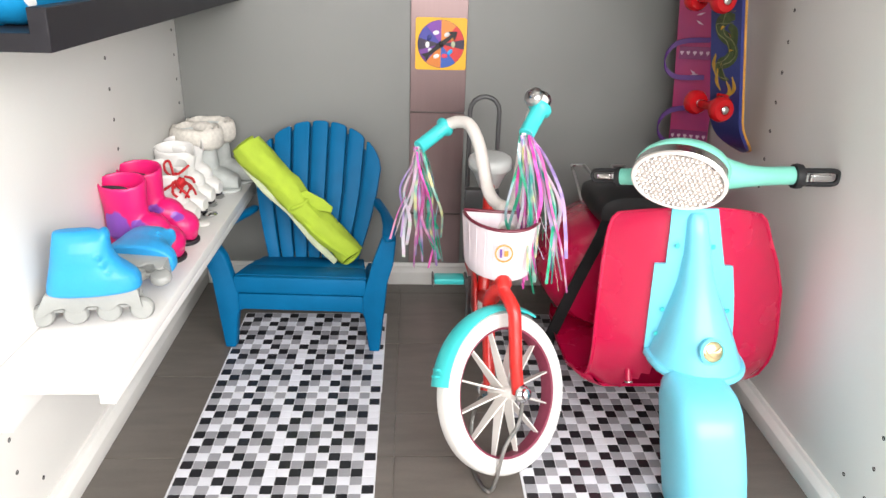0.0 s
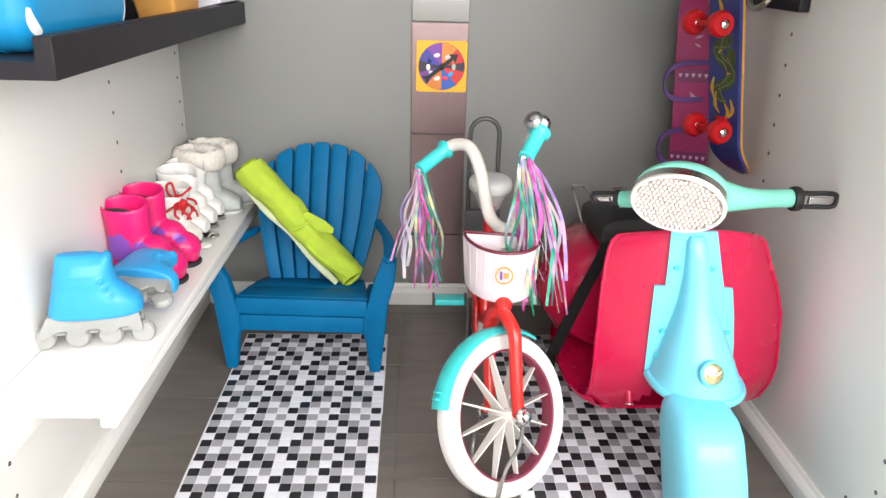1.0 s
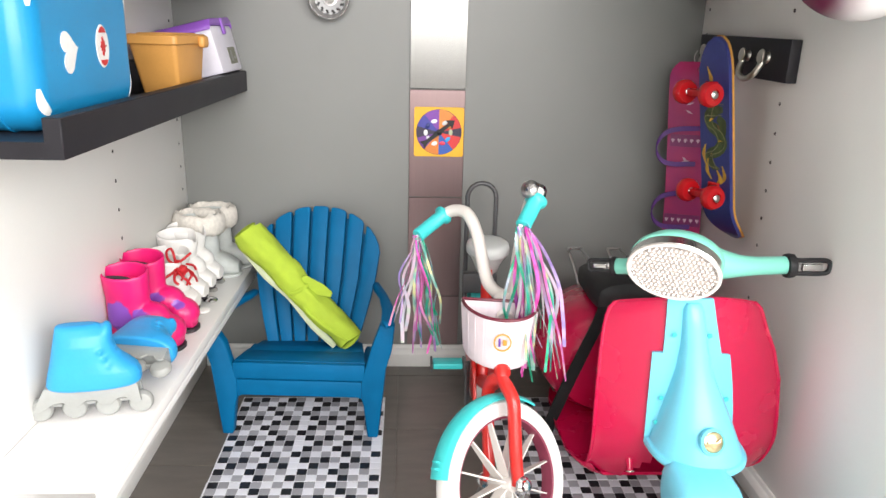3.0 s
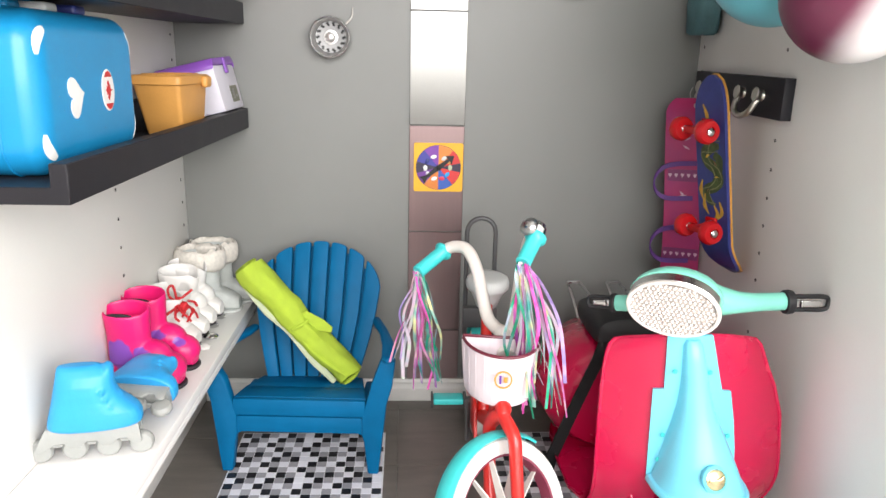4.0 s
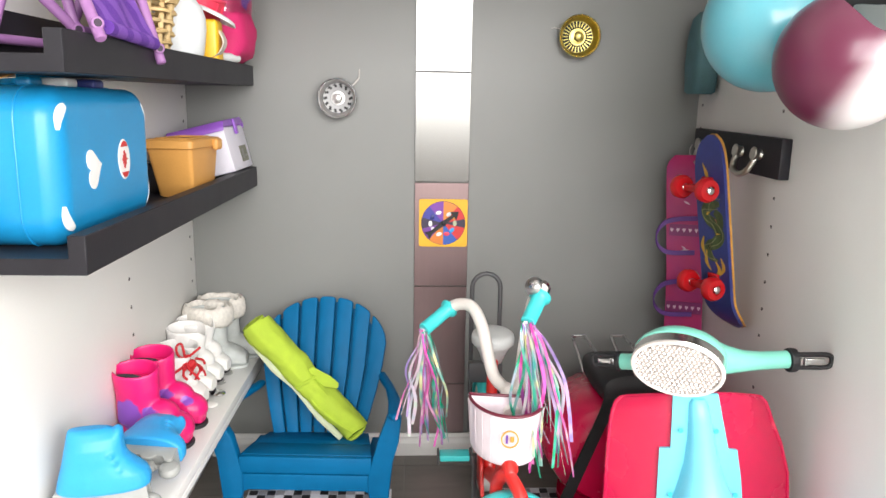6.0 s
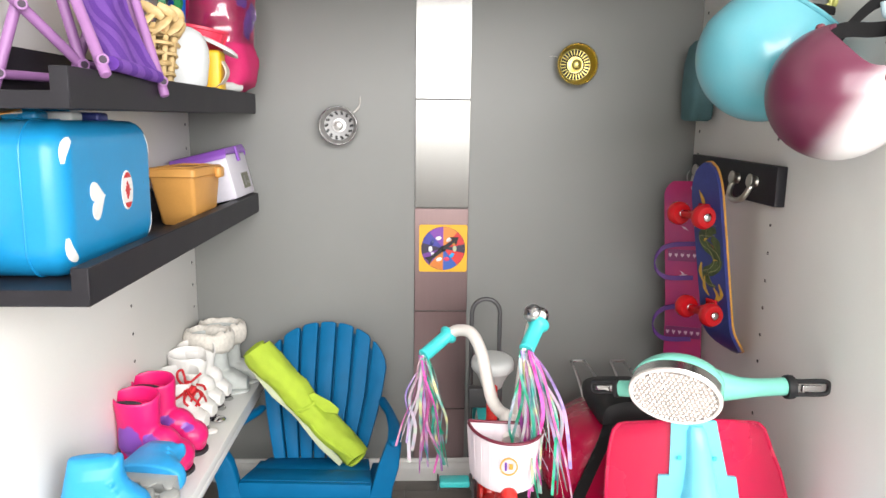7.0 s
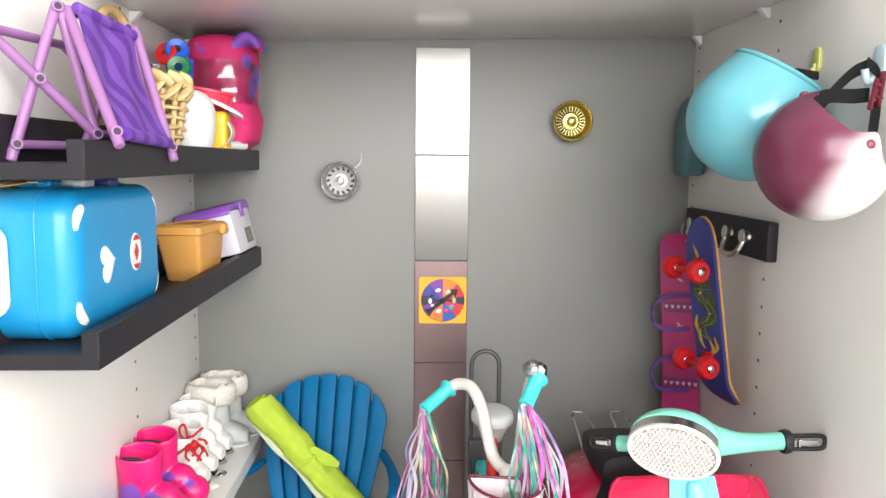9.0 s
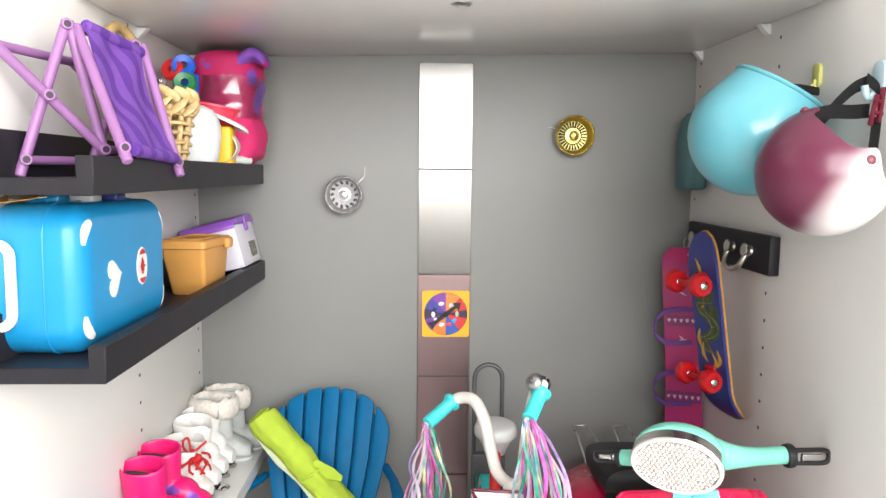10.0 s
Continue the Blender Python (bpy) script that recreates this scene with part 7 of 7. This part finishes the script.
def skateboard():
    # leaning on the side panel, underside and wheels to the open front
    top, low = Vector((0.2870, -0.214, 0.5005)), Vector((0.3232, -0.214, 0.2662))
    up = (top - low).normalized()
    across = Vector((0.235, -0.97, 0)).normalized()
    across = (across - up * across.dot(up)).normalized()
    out = across.cross(up)
    if out.y > 0:
        out = -out
    c = (top + low) / 2
    m = Matrix(((across.x, up.x, out.x, c.x), (across.y, up.y, out.y, c.y), (across.z, up.z, out.z, c.z), (0, 0, 0, 1)))
    t = thing("toy_skateboard", m, "blue toy skateboard with red wheels hung by the wall", "skateboard")
    L, Wd = (top - low).length / 2, 0.027
    def bend(v):
        e = max(0.0, abs(v) - L * 0.60)
        return -(0.34 if v < 0 else 0.06) * e * e / 0.03
    def deck(z0, z1, k):
        n = 40
        rings = []
        for i in range(n + 1):
            v = -L * k + 2 * L * k * i / n
            hw = Wd * k
            nose = 0.046 if v > 0 else 0.030
            e = abs(v) - (L * k - nose)
            if e > 0:
                hw = max(0.003, hw * math.sqrt(max(0.0, 1 - (e / (nose + 0.0004)) ** 2.2)))
            b = bend(v)
            rings.append([(-hw, v, z0 + b), (hw, v, z0 + b), (hw, v, z1 + b), (-hw, v, z1 + b)])
        return loft(rings)
    d = part("deck", deck(-0.0030, 0.0008, 0.992), M_DECK, t, "blue painted deck", 60)
    part("deck_edge", deck(-0.0058, -0.0031, 1.0), M_DECKEDGE, t, "amber deck edge", 60)
    for v in (0.0605, -0.0545):
        tr = part("truck", joined(box(-0.009, 0.009, v - 0.010, v + 0.010, 0.001, 0.005, 0.001), rod((0, v, 0.004), (0, v, 0.020), 0.006, 0.005), box(-0.016, 0.016, v - 0.004, v + 0.004, 0.0165, 0.0255, 0.002)), M_WHEELRED, t, "red plastic truck")
        part("axle", rod((-0.028, v, 0.0215), (0.028, v, 0.0215), 0.0022), M_SOFTBLACK, t).parent = tr
        for s in (-1, 1):
            w = part("wheel", moved(lathe([(0, -0.0065), (0.006, -0.0075), (0.0115, -0.0070), (0.0138, -0.0035), (0.0138, 0.0035), (0.0115, 0.0070), (0.006, 0.0075), (0.0055, 0.0055), (0, 0.0055)], 28), Matrix.Translation((s * 0.0238, v, 0.0215)) @ Matrix.Rotation(radians(90 * s), 4, "Y")), M_WHEELRED, t, "red wheel with steel bolt")
            part("bolt", moved(lathe([(0, 0.0100), (0.0026, 0.0096), (0.0044, 0.0082), (0.0046, 0.0045), (0, 0.0045)], 16), Matrix.Translation((s * 0.0238, v, 0.0215)) @ Matrix.Rotation(radians(90), 4, "Y")), M_CHROME, t, "").parent = w
    # painted serpent and flames as low relief
    z = 0.0009
    def painted(name, pts, wid, material, label, lift=0.0):
        """A flat painted stroke that swells and tapers."""
        path = smooth_path([Vector((u, v, z + lift)) for u, v in pts], 6)
        rings = []
        for i, p in enumerate(path):
            d = (path[min(i + 1, len(path) - 1)] - path[max(i - 1, 0)]).normalized()
            s = Vector((-d.y, d.x, 0))
            q = i / (len(path) - 1) * (len(wid) - 1)
            k = min(int(q), len(wid) - 2)
            w = wid[k] + (wid[k + 1] - wid[k]) * (q - k)
            rings.append([p - s * w, p + s * w, p + s * w + Vector((0, 0, 0.0003)), p - s * w + Vector((0, 0, 0.0003))])
        part(name, loft(rings), material, t, label)
    painted("painted_serpent", [(0.016, 0.040), (0.002, 0.038), (-0.010, 0.030), (-0.006, 0.020), (0.008, 0.014), (0.014, 0.002), (0.004, -0.008), (-0.010, -0.014), (-0.004, -0.026), (0.008, -0.028)], [0.003, 0.007, 0.008, 0.007, 0.0075, 0.0085, 0.007, 0.006, 0.004, 0.001], M_DRAGON, "green serpent painting")
    painted("painted_serpent", [(0.006, 0.030), (0.016, 0.024), (0.020, 0.012)], [0.004, 0.006, 0.001], M_DRAGON, "green serpent painting")
    for off in (-0.006, 0.006):
        painted("painted_outline", [(0.016 + off * 0.3, 0.040 + off), (0.002, 0.038 + off), (-0.010 + off, 0.030), (-0.006 + off, 0.020), (0.008 + off, 0.014), (0.014 + off, 0.002), (0.004 + off, -0.008), (-0.010 + off, -0.014), (-0.004 + off, -0.026), (0.008, -0.028)], [0.0003, 0.0006, 0.0004, 0.0006, 0.0004, 0.0006, 0.0005, 0.0003], M_OUTLINE, "olive outline painting", 0.0004)
    for pts in ([(-0.012, -0.018), (-0.014, -0.032), (-0.006, -0.042)], [(0.004, -0.030), (0.010, -0.040), (0.000, -0.050)], [(0.014, -0.024), (0.018, -0.036), (0.010, -0.046)], [(-0.002, 0.064), (-0.004, 0.074), (-0.010, 0.086)], [(-0.016, -0.002), (-0.020, -0.014), (-0.016, -0.026)]):
        painted("painted_flame", pts, [0.0008, 0.0032, 0.0004], M_FLAME, "amber flame painting", 0.0003)
    for u, v, a in ((-0.004, 0.027, 30), (0.008, 0.020, -40), (0.012, 0.004, 10), (-0.006, -0.014, 60)):
        part("painted_fleck", tube([(u - 0.004 * math.cos(radians(a)), v - 0.004 * math.sin(radians(a)), z + 0.0008), (u, v + 0.001, z + 0.0009), (u + 0.004 * math.cos(radians(a)), v + 0.004 * math.sin(radians(a)), z + 0.0008)], [0.0006, 0.0016, 0.0006], 6, 4, True, 0.1), M_FLAME if a > 0 else M_STICKRED, t)
    part("painted_dash", tube([(-0.006, 0.088, z - 0.0042), (-0.010, 0.070, z - 0.001)], [0.0022, 0.001], 8, 5, True, 0.08), M_WHEELRED, t, "")
    return t


def snowboard():
    top, low = Vector((0.3285, -0.064, 0.466)), Vector((0.3350, -0.086, 0.066))
    up = (top - low).normalized()
    across = Vector((0.86, -0.42, 0))
    across = (across - up * across.dot(up)).normalized()
    out = across.cross(up)
    if out.y > 0:
        out = -out
    c = (top + low) / 2
    m = Matrix(((across.x, up.x, out.x, c.x), (across.y, up.y, out.y, c.y), (across.z, up.z, out.z, c.z), (0, 0, 0, 1)))
    t = thing("toy_snowboard", m, "magenta toy snowboard with purple foot straps in the corner", "snowboard")
    L = (top - low).length / 2
    rings = []
    for i in range(31):
        v = L * math.sin(math.pi * (i / 30 - 0.5))
        hw = 0.0275 - 0.003 * math.cos(math.pi * v / L) * 1.0
        e = abs(v) - (L - 0.020)
        if e > 0:
            hw *= 1 - 0.40 * (e / 0.020) ** 2.2
        b = 0.010 * (max(0, abs(v) - L * 0.8) / (L * 0.2)) ** 2
        rings.append([(-hw, v, b - 0.002), (hw, v, b - 0.002), (hw, v, b + 0.002), (-hw, v, b + 0.002)])
    part("board", loft(rings), M_SNOW, t, "", 50)
    for v in (0.184, 0.098, -0.010):
        part("painted_band", box(-0.0235, 0.0235, v - 0.008, v + 0.008, 0.0022, 0.0030, 0.0002, 1), M_SNOWDARK, t, "plum painted band")
        for k in range(6):
            x = -0.020 + 0.008 * k
            part("painted_heart", prism([(x - 0.0024, v + 0.001, 0.0031), (x - 0.0012, v + 0.003, 0.0031), (x, v + 0.0016, 0.0031), (x + 0.0012, v + 0.003, 0.0031), (x + 0.0024, v + 0.001, 0.0031), (x, v - 0.003, 0.0031)], (0, 0, 0.0003)), M_SNOWWHITE if v < 0.1 else M_SNOWDARK, t, "", 0)
    for v, a in ((0.145, 20), (0.138, -30), (0.152, 80), (0.070, 10), (0.064, 70), (0.076, -40)):
        part("painted_star", moved(prism([(-0.005, 0, 0.0024), (0, 0.0014, 0.0024), (0.006, 0, 0.0024), (0, -0.0014, 0.0024)], (0, 0, 0.0003)), Matrix.Translation((-0.006, v, 0)) @ Matrix.Rotation(radians(a), 4, "Z") @ Matrix.Translation((0.004, 0, 0))), M_SNOWWHITE, t, "", 0)
    for v in (0.090, 0.004):
        pts = [(0.012, v + 0.025, 0.004), (-0.014, v + 0.024, 0.014), (-0.030, v + 0.018, 0.018), (-0.039, v + 0.003, 0.019), (-0.036, v - 0.013, 0.017), (-0.022, v - 0.022, 0.013), (0.010, v - 0.022, 0.004)]
        rings = []
        for p in smooth_path(pts, 6):
            rings.append([p + Vector((0, -0.0032, 0)), p + Vector((0.0014, -0.0032, 0.0012)), p + Vector((0.0014, 0.0032, 0.0012)), p + Vector((0, 0.0032, 0))])
        part("foot_strap", loft(rings), M_SNOWSTRAP, t, "purple foot strap")
    part("hang_loop", tube([(0, L - 0.004, 0.0), (-0.002, L + 0.006, 0), (0.001, L + 0.014, 0)], 0.0006, 6, 4), M_WIRE, t)
    return t


def helmet(c, r, opening, profile, edge, material, label):
    """A shell of revolution about the opening's axis; profile(th) gives radius and height, edge(a) the rim's angle."""
    q = Vector(opening).normalized().to_track_quat("Z", "Y").to_matrix()
    t = thing("toy_helmet", Matrix.Translation(c), label, "helmet", "toy helmets")
    n, k = 60, 26
    def skin(rr):
        rings = []
        for j in range(k + 1):
            ring = []
            for i in range(n):
                a = 2 * math.pi * i / n
                th = math.pi - (math.pi - edge(a)) * (j + 0.02) / (k + 0.02)
                rad, h = profile(th)
                ring.append(q @ (Vector((rad * math.cos(a), rad * math.sin(a), h)) * rr))
            rings.append(ring)
        return rings
    outer, inner = skin(r), skin(r - 0.0030)
    part("shell", loft(outer + inner[::-1]), material, t, "", 60)
    return t, q, outer


def helmets():
    def bowl(th):
        # round crown, then straight sides that draw in to the rim
        if th >= math.pi / 2:
            return math.sin(th), math.cos(th)
        s = (math.pi / 2 - th) / (math.pi / 2)
        return 1 - 0.18 * s ** 1.4 - 0.05 * s, 0.77 * s
    t, q, outer = helmet((0.2890, -0.335, 0.6095), 0.0620, (0.49, -0.14, 0.855), bowl, lambda a: 0.0, M_HELMBLUE, "turquoise glossy toy helmet hanging upside down")
    part("rim_bead", tube(outer[-1], 0.0024, 8, 0, True, 1, True), M_HELMBLUE, t)
    part("strap", tube([(0.018, 0.0, 0.046), (0.040, -0.008, 0.044), (0.058, -0.012, 0.041)], [0.006, 0.0065, 0.006], 8, 4, True, 0.45), M_STRAP, t, "black webbing strap")

    def ball(th):
        return math.sin(th), math.cos(th)
    axis = Vector((0.608, -0.347, 0.71)).normalized()
    qi = axis.to_track_quat("Z", "Y").to_matrix().inverted()
    def bearing(d):
        v = qi @ Vector(d)
        return math.atan2(v.y, v.x)
    ears = [bearing((-0.277, 0.02, 0.957)), bearing((0.125, -0.977, 0.17)), bearing((0.657, 0.546, 0.5))]
    def edge(a):
        c = 0.47
        for e, high in zip(ears, (0.16, 0.24, 0.0)):
            d = (a - e + math.pi) % (2 * math.pi) - math.pi
            c += high * math.exp(-(d / 0.27) ** 2)
        return math.acos(c)
    r = 0.0548
    t, q, outer = helmet((0.2990, -0.4500, 0.5722), r, axis, ball, edge, M_HELMFADE, "maroon and white toy helmet hanging by its strap")
    for e in ears:
        th = edge(e) + 0.22
        p = q @ (Vector((math.sin(th) * math.cos(e), math.sin(th) * math.sin(e), math.cos(th))) * (r + 0.0003))
        part("rivet", moved(lathe([(0, 0.0022), (0.002, 0.002), (0.0038, 0.0005), (0.0036, -0.001), (0, -0.001)], 16), along(p, p * 2)), M_RIVET, t, "maroon rivet")
    def web(pts, wdt):
        rings = []
        for p in smooth_path(pts, 6):
            rings.append([p + Vector((0, 0, -wdt)), p + Vector((0.0004, 0.0004, wdt)), p + Vector((-0.0008, 0.0, wdt)), p + Vector((-0.0012, -0.0004, -wdt))])
        return loft(rings)
    part("strap", web([(-0.010, 0.016, 0.045), (0.014, 0.022, 0.052), (0.034, 0.020, 0.052), (0.046, 0.016, 0.053)], 0.0062), M_STRAP, t, "black webbing strap")
    part("strap", web([(0.006, 0.030, 0.034), (0.022, 0.030, 0.056), (0.036, 0.026, 0.072), (0.046, 0.022, 0.078)], 0.0055), M_STRAP, t, "black webbing strap")
    part("strap", web([(0.044, 0.018, 0.080), (0.051, 0.014, 0.072), (0.0525, 0.010, 0.060)], 0.0050), M_STRAP, t, "black webbing strap")
    part("strap", moved(web([(0, 0, 0), (0.016, 0.001, 0), (0.034, 0.003, 0)], 0.0045), pose(0.048, 0.008, 0.046, 0, 90, 0)), M_STRAP, t, "black webbing strap")
    part("buckle", joined(moved(box(-0.0016, 0.0016, -0.002, 0.002, -0.016, 0.014, 0.0009), pose(0.0485, 0.004, 0.058, 0, 8, 20)), moved(box(-0.0016, 0.0016, -0.002, 0.002, -0.015, 0.012, 0.0009), pose(0.0425, 0.004, 0.054, 0, 14, 20)), moved(box(-0.005, 0.005, -0.002, 0.002, -0.0016, 0.0016, 0.0008), pose(0.046, 0.004, 0.050, 0, 10, 20)), moved(box(-0.005, 0.005, -0.002, 0.002, -0.0016, 0.0016, 0.0008), pose(0.046, 0.004, 0.060, 0, 10, 20))), M_BUCKLE, t, "dark red strap buckle")


def adhesive_hook(y, z, material, label, s=1.0, reach=1.0):
    t = thing("adhesive_hook", pose(W, y, z), label, "hook", "adhesive hooks")
    plate = [(0, u * s, v * s) for u, v in rounded_rect(0.014, 0.026, 0.0065, 6)]
    part("plate", prism(plate, (-0.0045 * s, 0, 0), 0.0014, 2), material, t)
    part("hook", tube([(-0.004, 0, -0.004 * s), (-0.010 * reach, 0, -0.012 * s), (-0.014 * reach, 0, -0.012 * s), (-0.0165 * reach, 0, -0.012 * s + 0.008 * s * reach)], 0.0026 * s, 10, 4), material, t)
    return t


def corner_bag():
    t = thing("cloth_bag", pose(0.3385, -0.048, 0.546), "dark teal folded cloth bag hanging in the corner", "bag")
    rings = []
    for z, hx, hy in ((0.0, 0.012, 0.018), (0.003, 0.015, 0.024), (0.04, 0.0165, 0.028), (0.075, 0.0155, 0.027), (0.098, 0.012, 0.020), (0.106, 0.006, 0.010)):
        ring = []
        for j in range(28):
            a = 2 * math.pi * j / 28
            p = Vector((hx * math.copysign(abs(math.cos(a)) ** 0.5, math.cos(a)), hy * math.copysign(abs(math.sin(a)) ** 0.5, math.sin(a)), z))
            ring.append(p * 1.0 + Vector((1, 1, 0)) * 0.0018 * noise.noise(p * 90))
        rings.append(ring)
    part("body", loft(rings), M_TEAL, t, "", 60)
    part("drawcord", tube([(0, 0, 0.104), (0.010, -0.004, 0.118), (0.026, -0.004, 0.122)], 0.0014, 8, 4), M_TEAL, t)
    return t


def shelf_clip(x, y, z, s):
    t = thing("shelf_clip", pose(x, y, z), "small white plastic shelf clip under the board", "clip", "shelf clips")
    part("bracket", prism([(0, -0.006, 0), (-s * 0.013, -0.006, 0), (-s * 0.002, -0.006, -0.012), (0, -0.006, -0.012)], (0, 0.012, 0), 0.0008), M_STICKER, t)
    part("pin", rod((-s * 0.001, 0, -0.008), (s * 0.004, 0, -0.008), 0.0024), M_STICKER, t)
    return t


spinner()
sink_strainer((-0.149, -0.0005, 0.5330), 0.0272, M_STRAINGREY, "polished steel sink strainer hung on the grey wall", 14, 1)
sink_strainer((0.1795, -0.0005, 0.6205), 0.0285, M_BRASS, "brass coloured sink strainer hung on the grey wall", 26, -1)
hook_rack()
skateboard()
snowboard()
helmets()
adhesive_hook(-0.329, 0.668, M_HOOKYELLOW, "pale yellow adhesive wall hook holding a helmet", 0.95, 0.45)
adhesive_hook(-0.432, 0.652, M_HOOKBLUE, "pale blue adhesive wall hook holding a helmet strap", 1.25)
corner_bag()
CT = math.tan(radians(CEIL_TILT))
for x, y, s in ((W, -0.215, 1), (W, -0.018, 1), (-W, -0.215, -1), (-W, -0.018, -1)):
    shelf_clip(x, y, CEIL_Z + x * CT - 0.0005, s)
disc = thing("ceiling_disc", pose(-0.004, -0.326, CEIL_Z + -0.004 * CT), "small steel disc let into the shelf underside", "disc")
part("disc", lathe([(0, -0.0014), (0.009, -0.0014), (0.0105, -0.0006), (0.0105, 0), (0, 0)], 24), M_STRAINER, disc)


# ---- rolled blanket on the chair ----
def rolled_blanket():
    a, b = Vector((-0.2475, -0.128, 0.2475)), Vector((-0.1195, -0.130, 0.1000))
    m = along(a, b)
    h = (b - a).length
    t = thing("rolled_blanket", m, "lime green fleece blanket rolled and tied on the chair", "blanket")
    rings = []
    n = 30
    for i in range(41):
        u = i / 40
        z = h * u
        pinch = 1 - 0.20 * math.exp(-((u - 0.50) / 0.06) ** 2) + 0.10 * (1 - u) - 0.04
        ring = []
        for j in range(n):
            ang = 2 * math.pi * j / n
            fold = 0.0046 * noise.noise(Vector((math.cos(ang) * 1.6, math.sin(ang) * 1.6, u * 5))) + 0.0019 * noise.noise(Vector((math.cos(ang) * 4, math.sin(ang) * 4, u * 14))) + 0.0030 * math.exp(-((u - 0.5) / 0.16) ** 2) * math.sin(ang * 5 + u * 3) * 0.5
            r = (0.0205 + 0.0012 * math.sin(3 * u)) * pinch + fold
            ring.append((r * math.cos(ang), r * 0.86 * math.sin(ang), z + (0.004 * math.sin(ang * 1.5) if i in (0, 40) else 0)))
        rings.append(ring)
    part("roll", loft(rings), M_LIME, t, "", 60)
    # spiral turns showing at both ends
    for z, s in ((-0.002, -1), (h + 0.002, 1)):
        pts = []
        for k in range(60):
            ang = k * 0.32
            r = 0.004 + 0.0148 * k / 59
            pts.append((r * math.cos(ang), r * 0.86 * math.sin(ang), z + 0.001 * math.sin(ang)))
        part("roll_edge", tube(pts, 0.0022, 6, 0, True, 1.0), M_LIME, t)
    # loose outer edge with its pale underside, tie and knot
    edge = [(-0.006, -0.0185, h * 0.06), (-0.010, -0.0185, h * 0.3), (-0.0085, -0.0165, h * 0.5), (-0.011, -0.0185, h * 0.75), (-0.009, -0.0185, h * 0.96)]
    part("pale_edge", tube(edge, [0.003, 0.005, 0.004, 0.0055, 0.004], 8, 6, True, 0.6), M_LIMEIN, t, "pale grey-green underside edge")
    band = [(0.0182 * math.cos(2 * math.pi * k / 24), 0.0160 * math.sin(2 * math.pi * k / 24), h * 0.5 + 0.004 * math.sin(2 * math.pi * k / 24)) for k in range(24)]
    flap = [(-0.0080, 0.0120, h * 0.45), (-0.0075, 0.0200, h * 0.46), (-0.0085, 0.0290, h * 0.58), (-0.0090, 0.0310, h * 0.66), (-0.0095, 0.0250, h * 0.68), (-0.0100, 0.0120, h * 0.60)]
    fold = [(-0.0150, -0.0050, h * 0.53), (-0.0195, -0.0075, h * 0.66), (-0.0195, -0.0040, h * 0.82), (-0.0180, 0.0020, h * 0.97)]
    part("fold_edge", tube(fold, [0.0012, 0.0026, 0.0030, 0.0022], 8, 6, True, 0.8), M_LIME, t)
    part("flap", prism(flap, (-0.0022, 0.0004, 0), 0.0007, 1), M_LIME, t, "loose lime corner")
    part("tie", tube(band, 0.0028, 8, 0, True, 1.0, True), M_LIME, t, "lime fleece tie")
    return t


rolled_blanket()
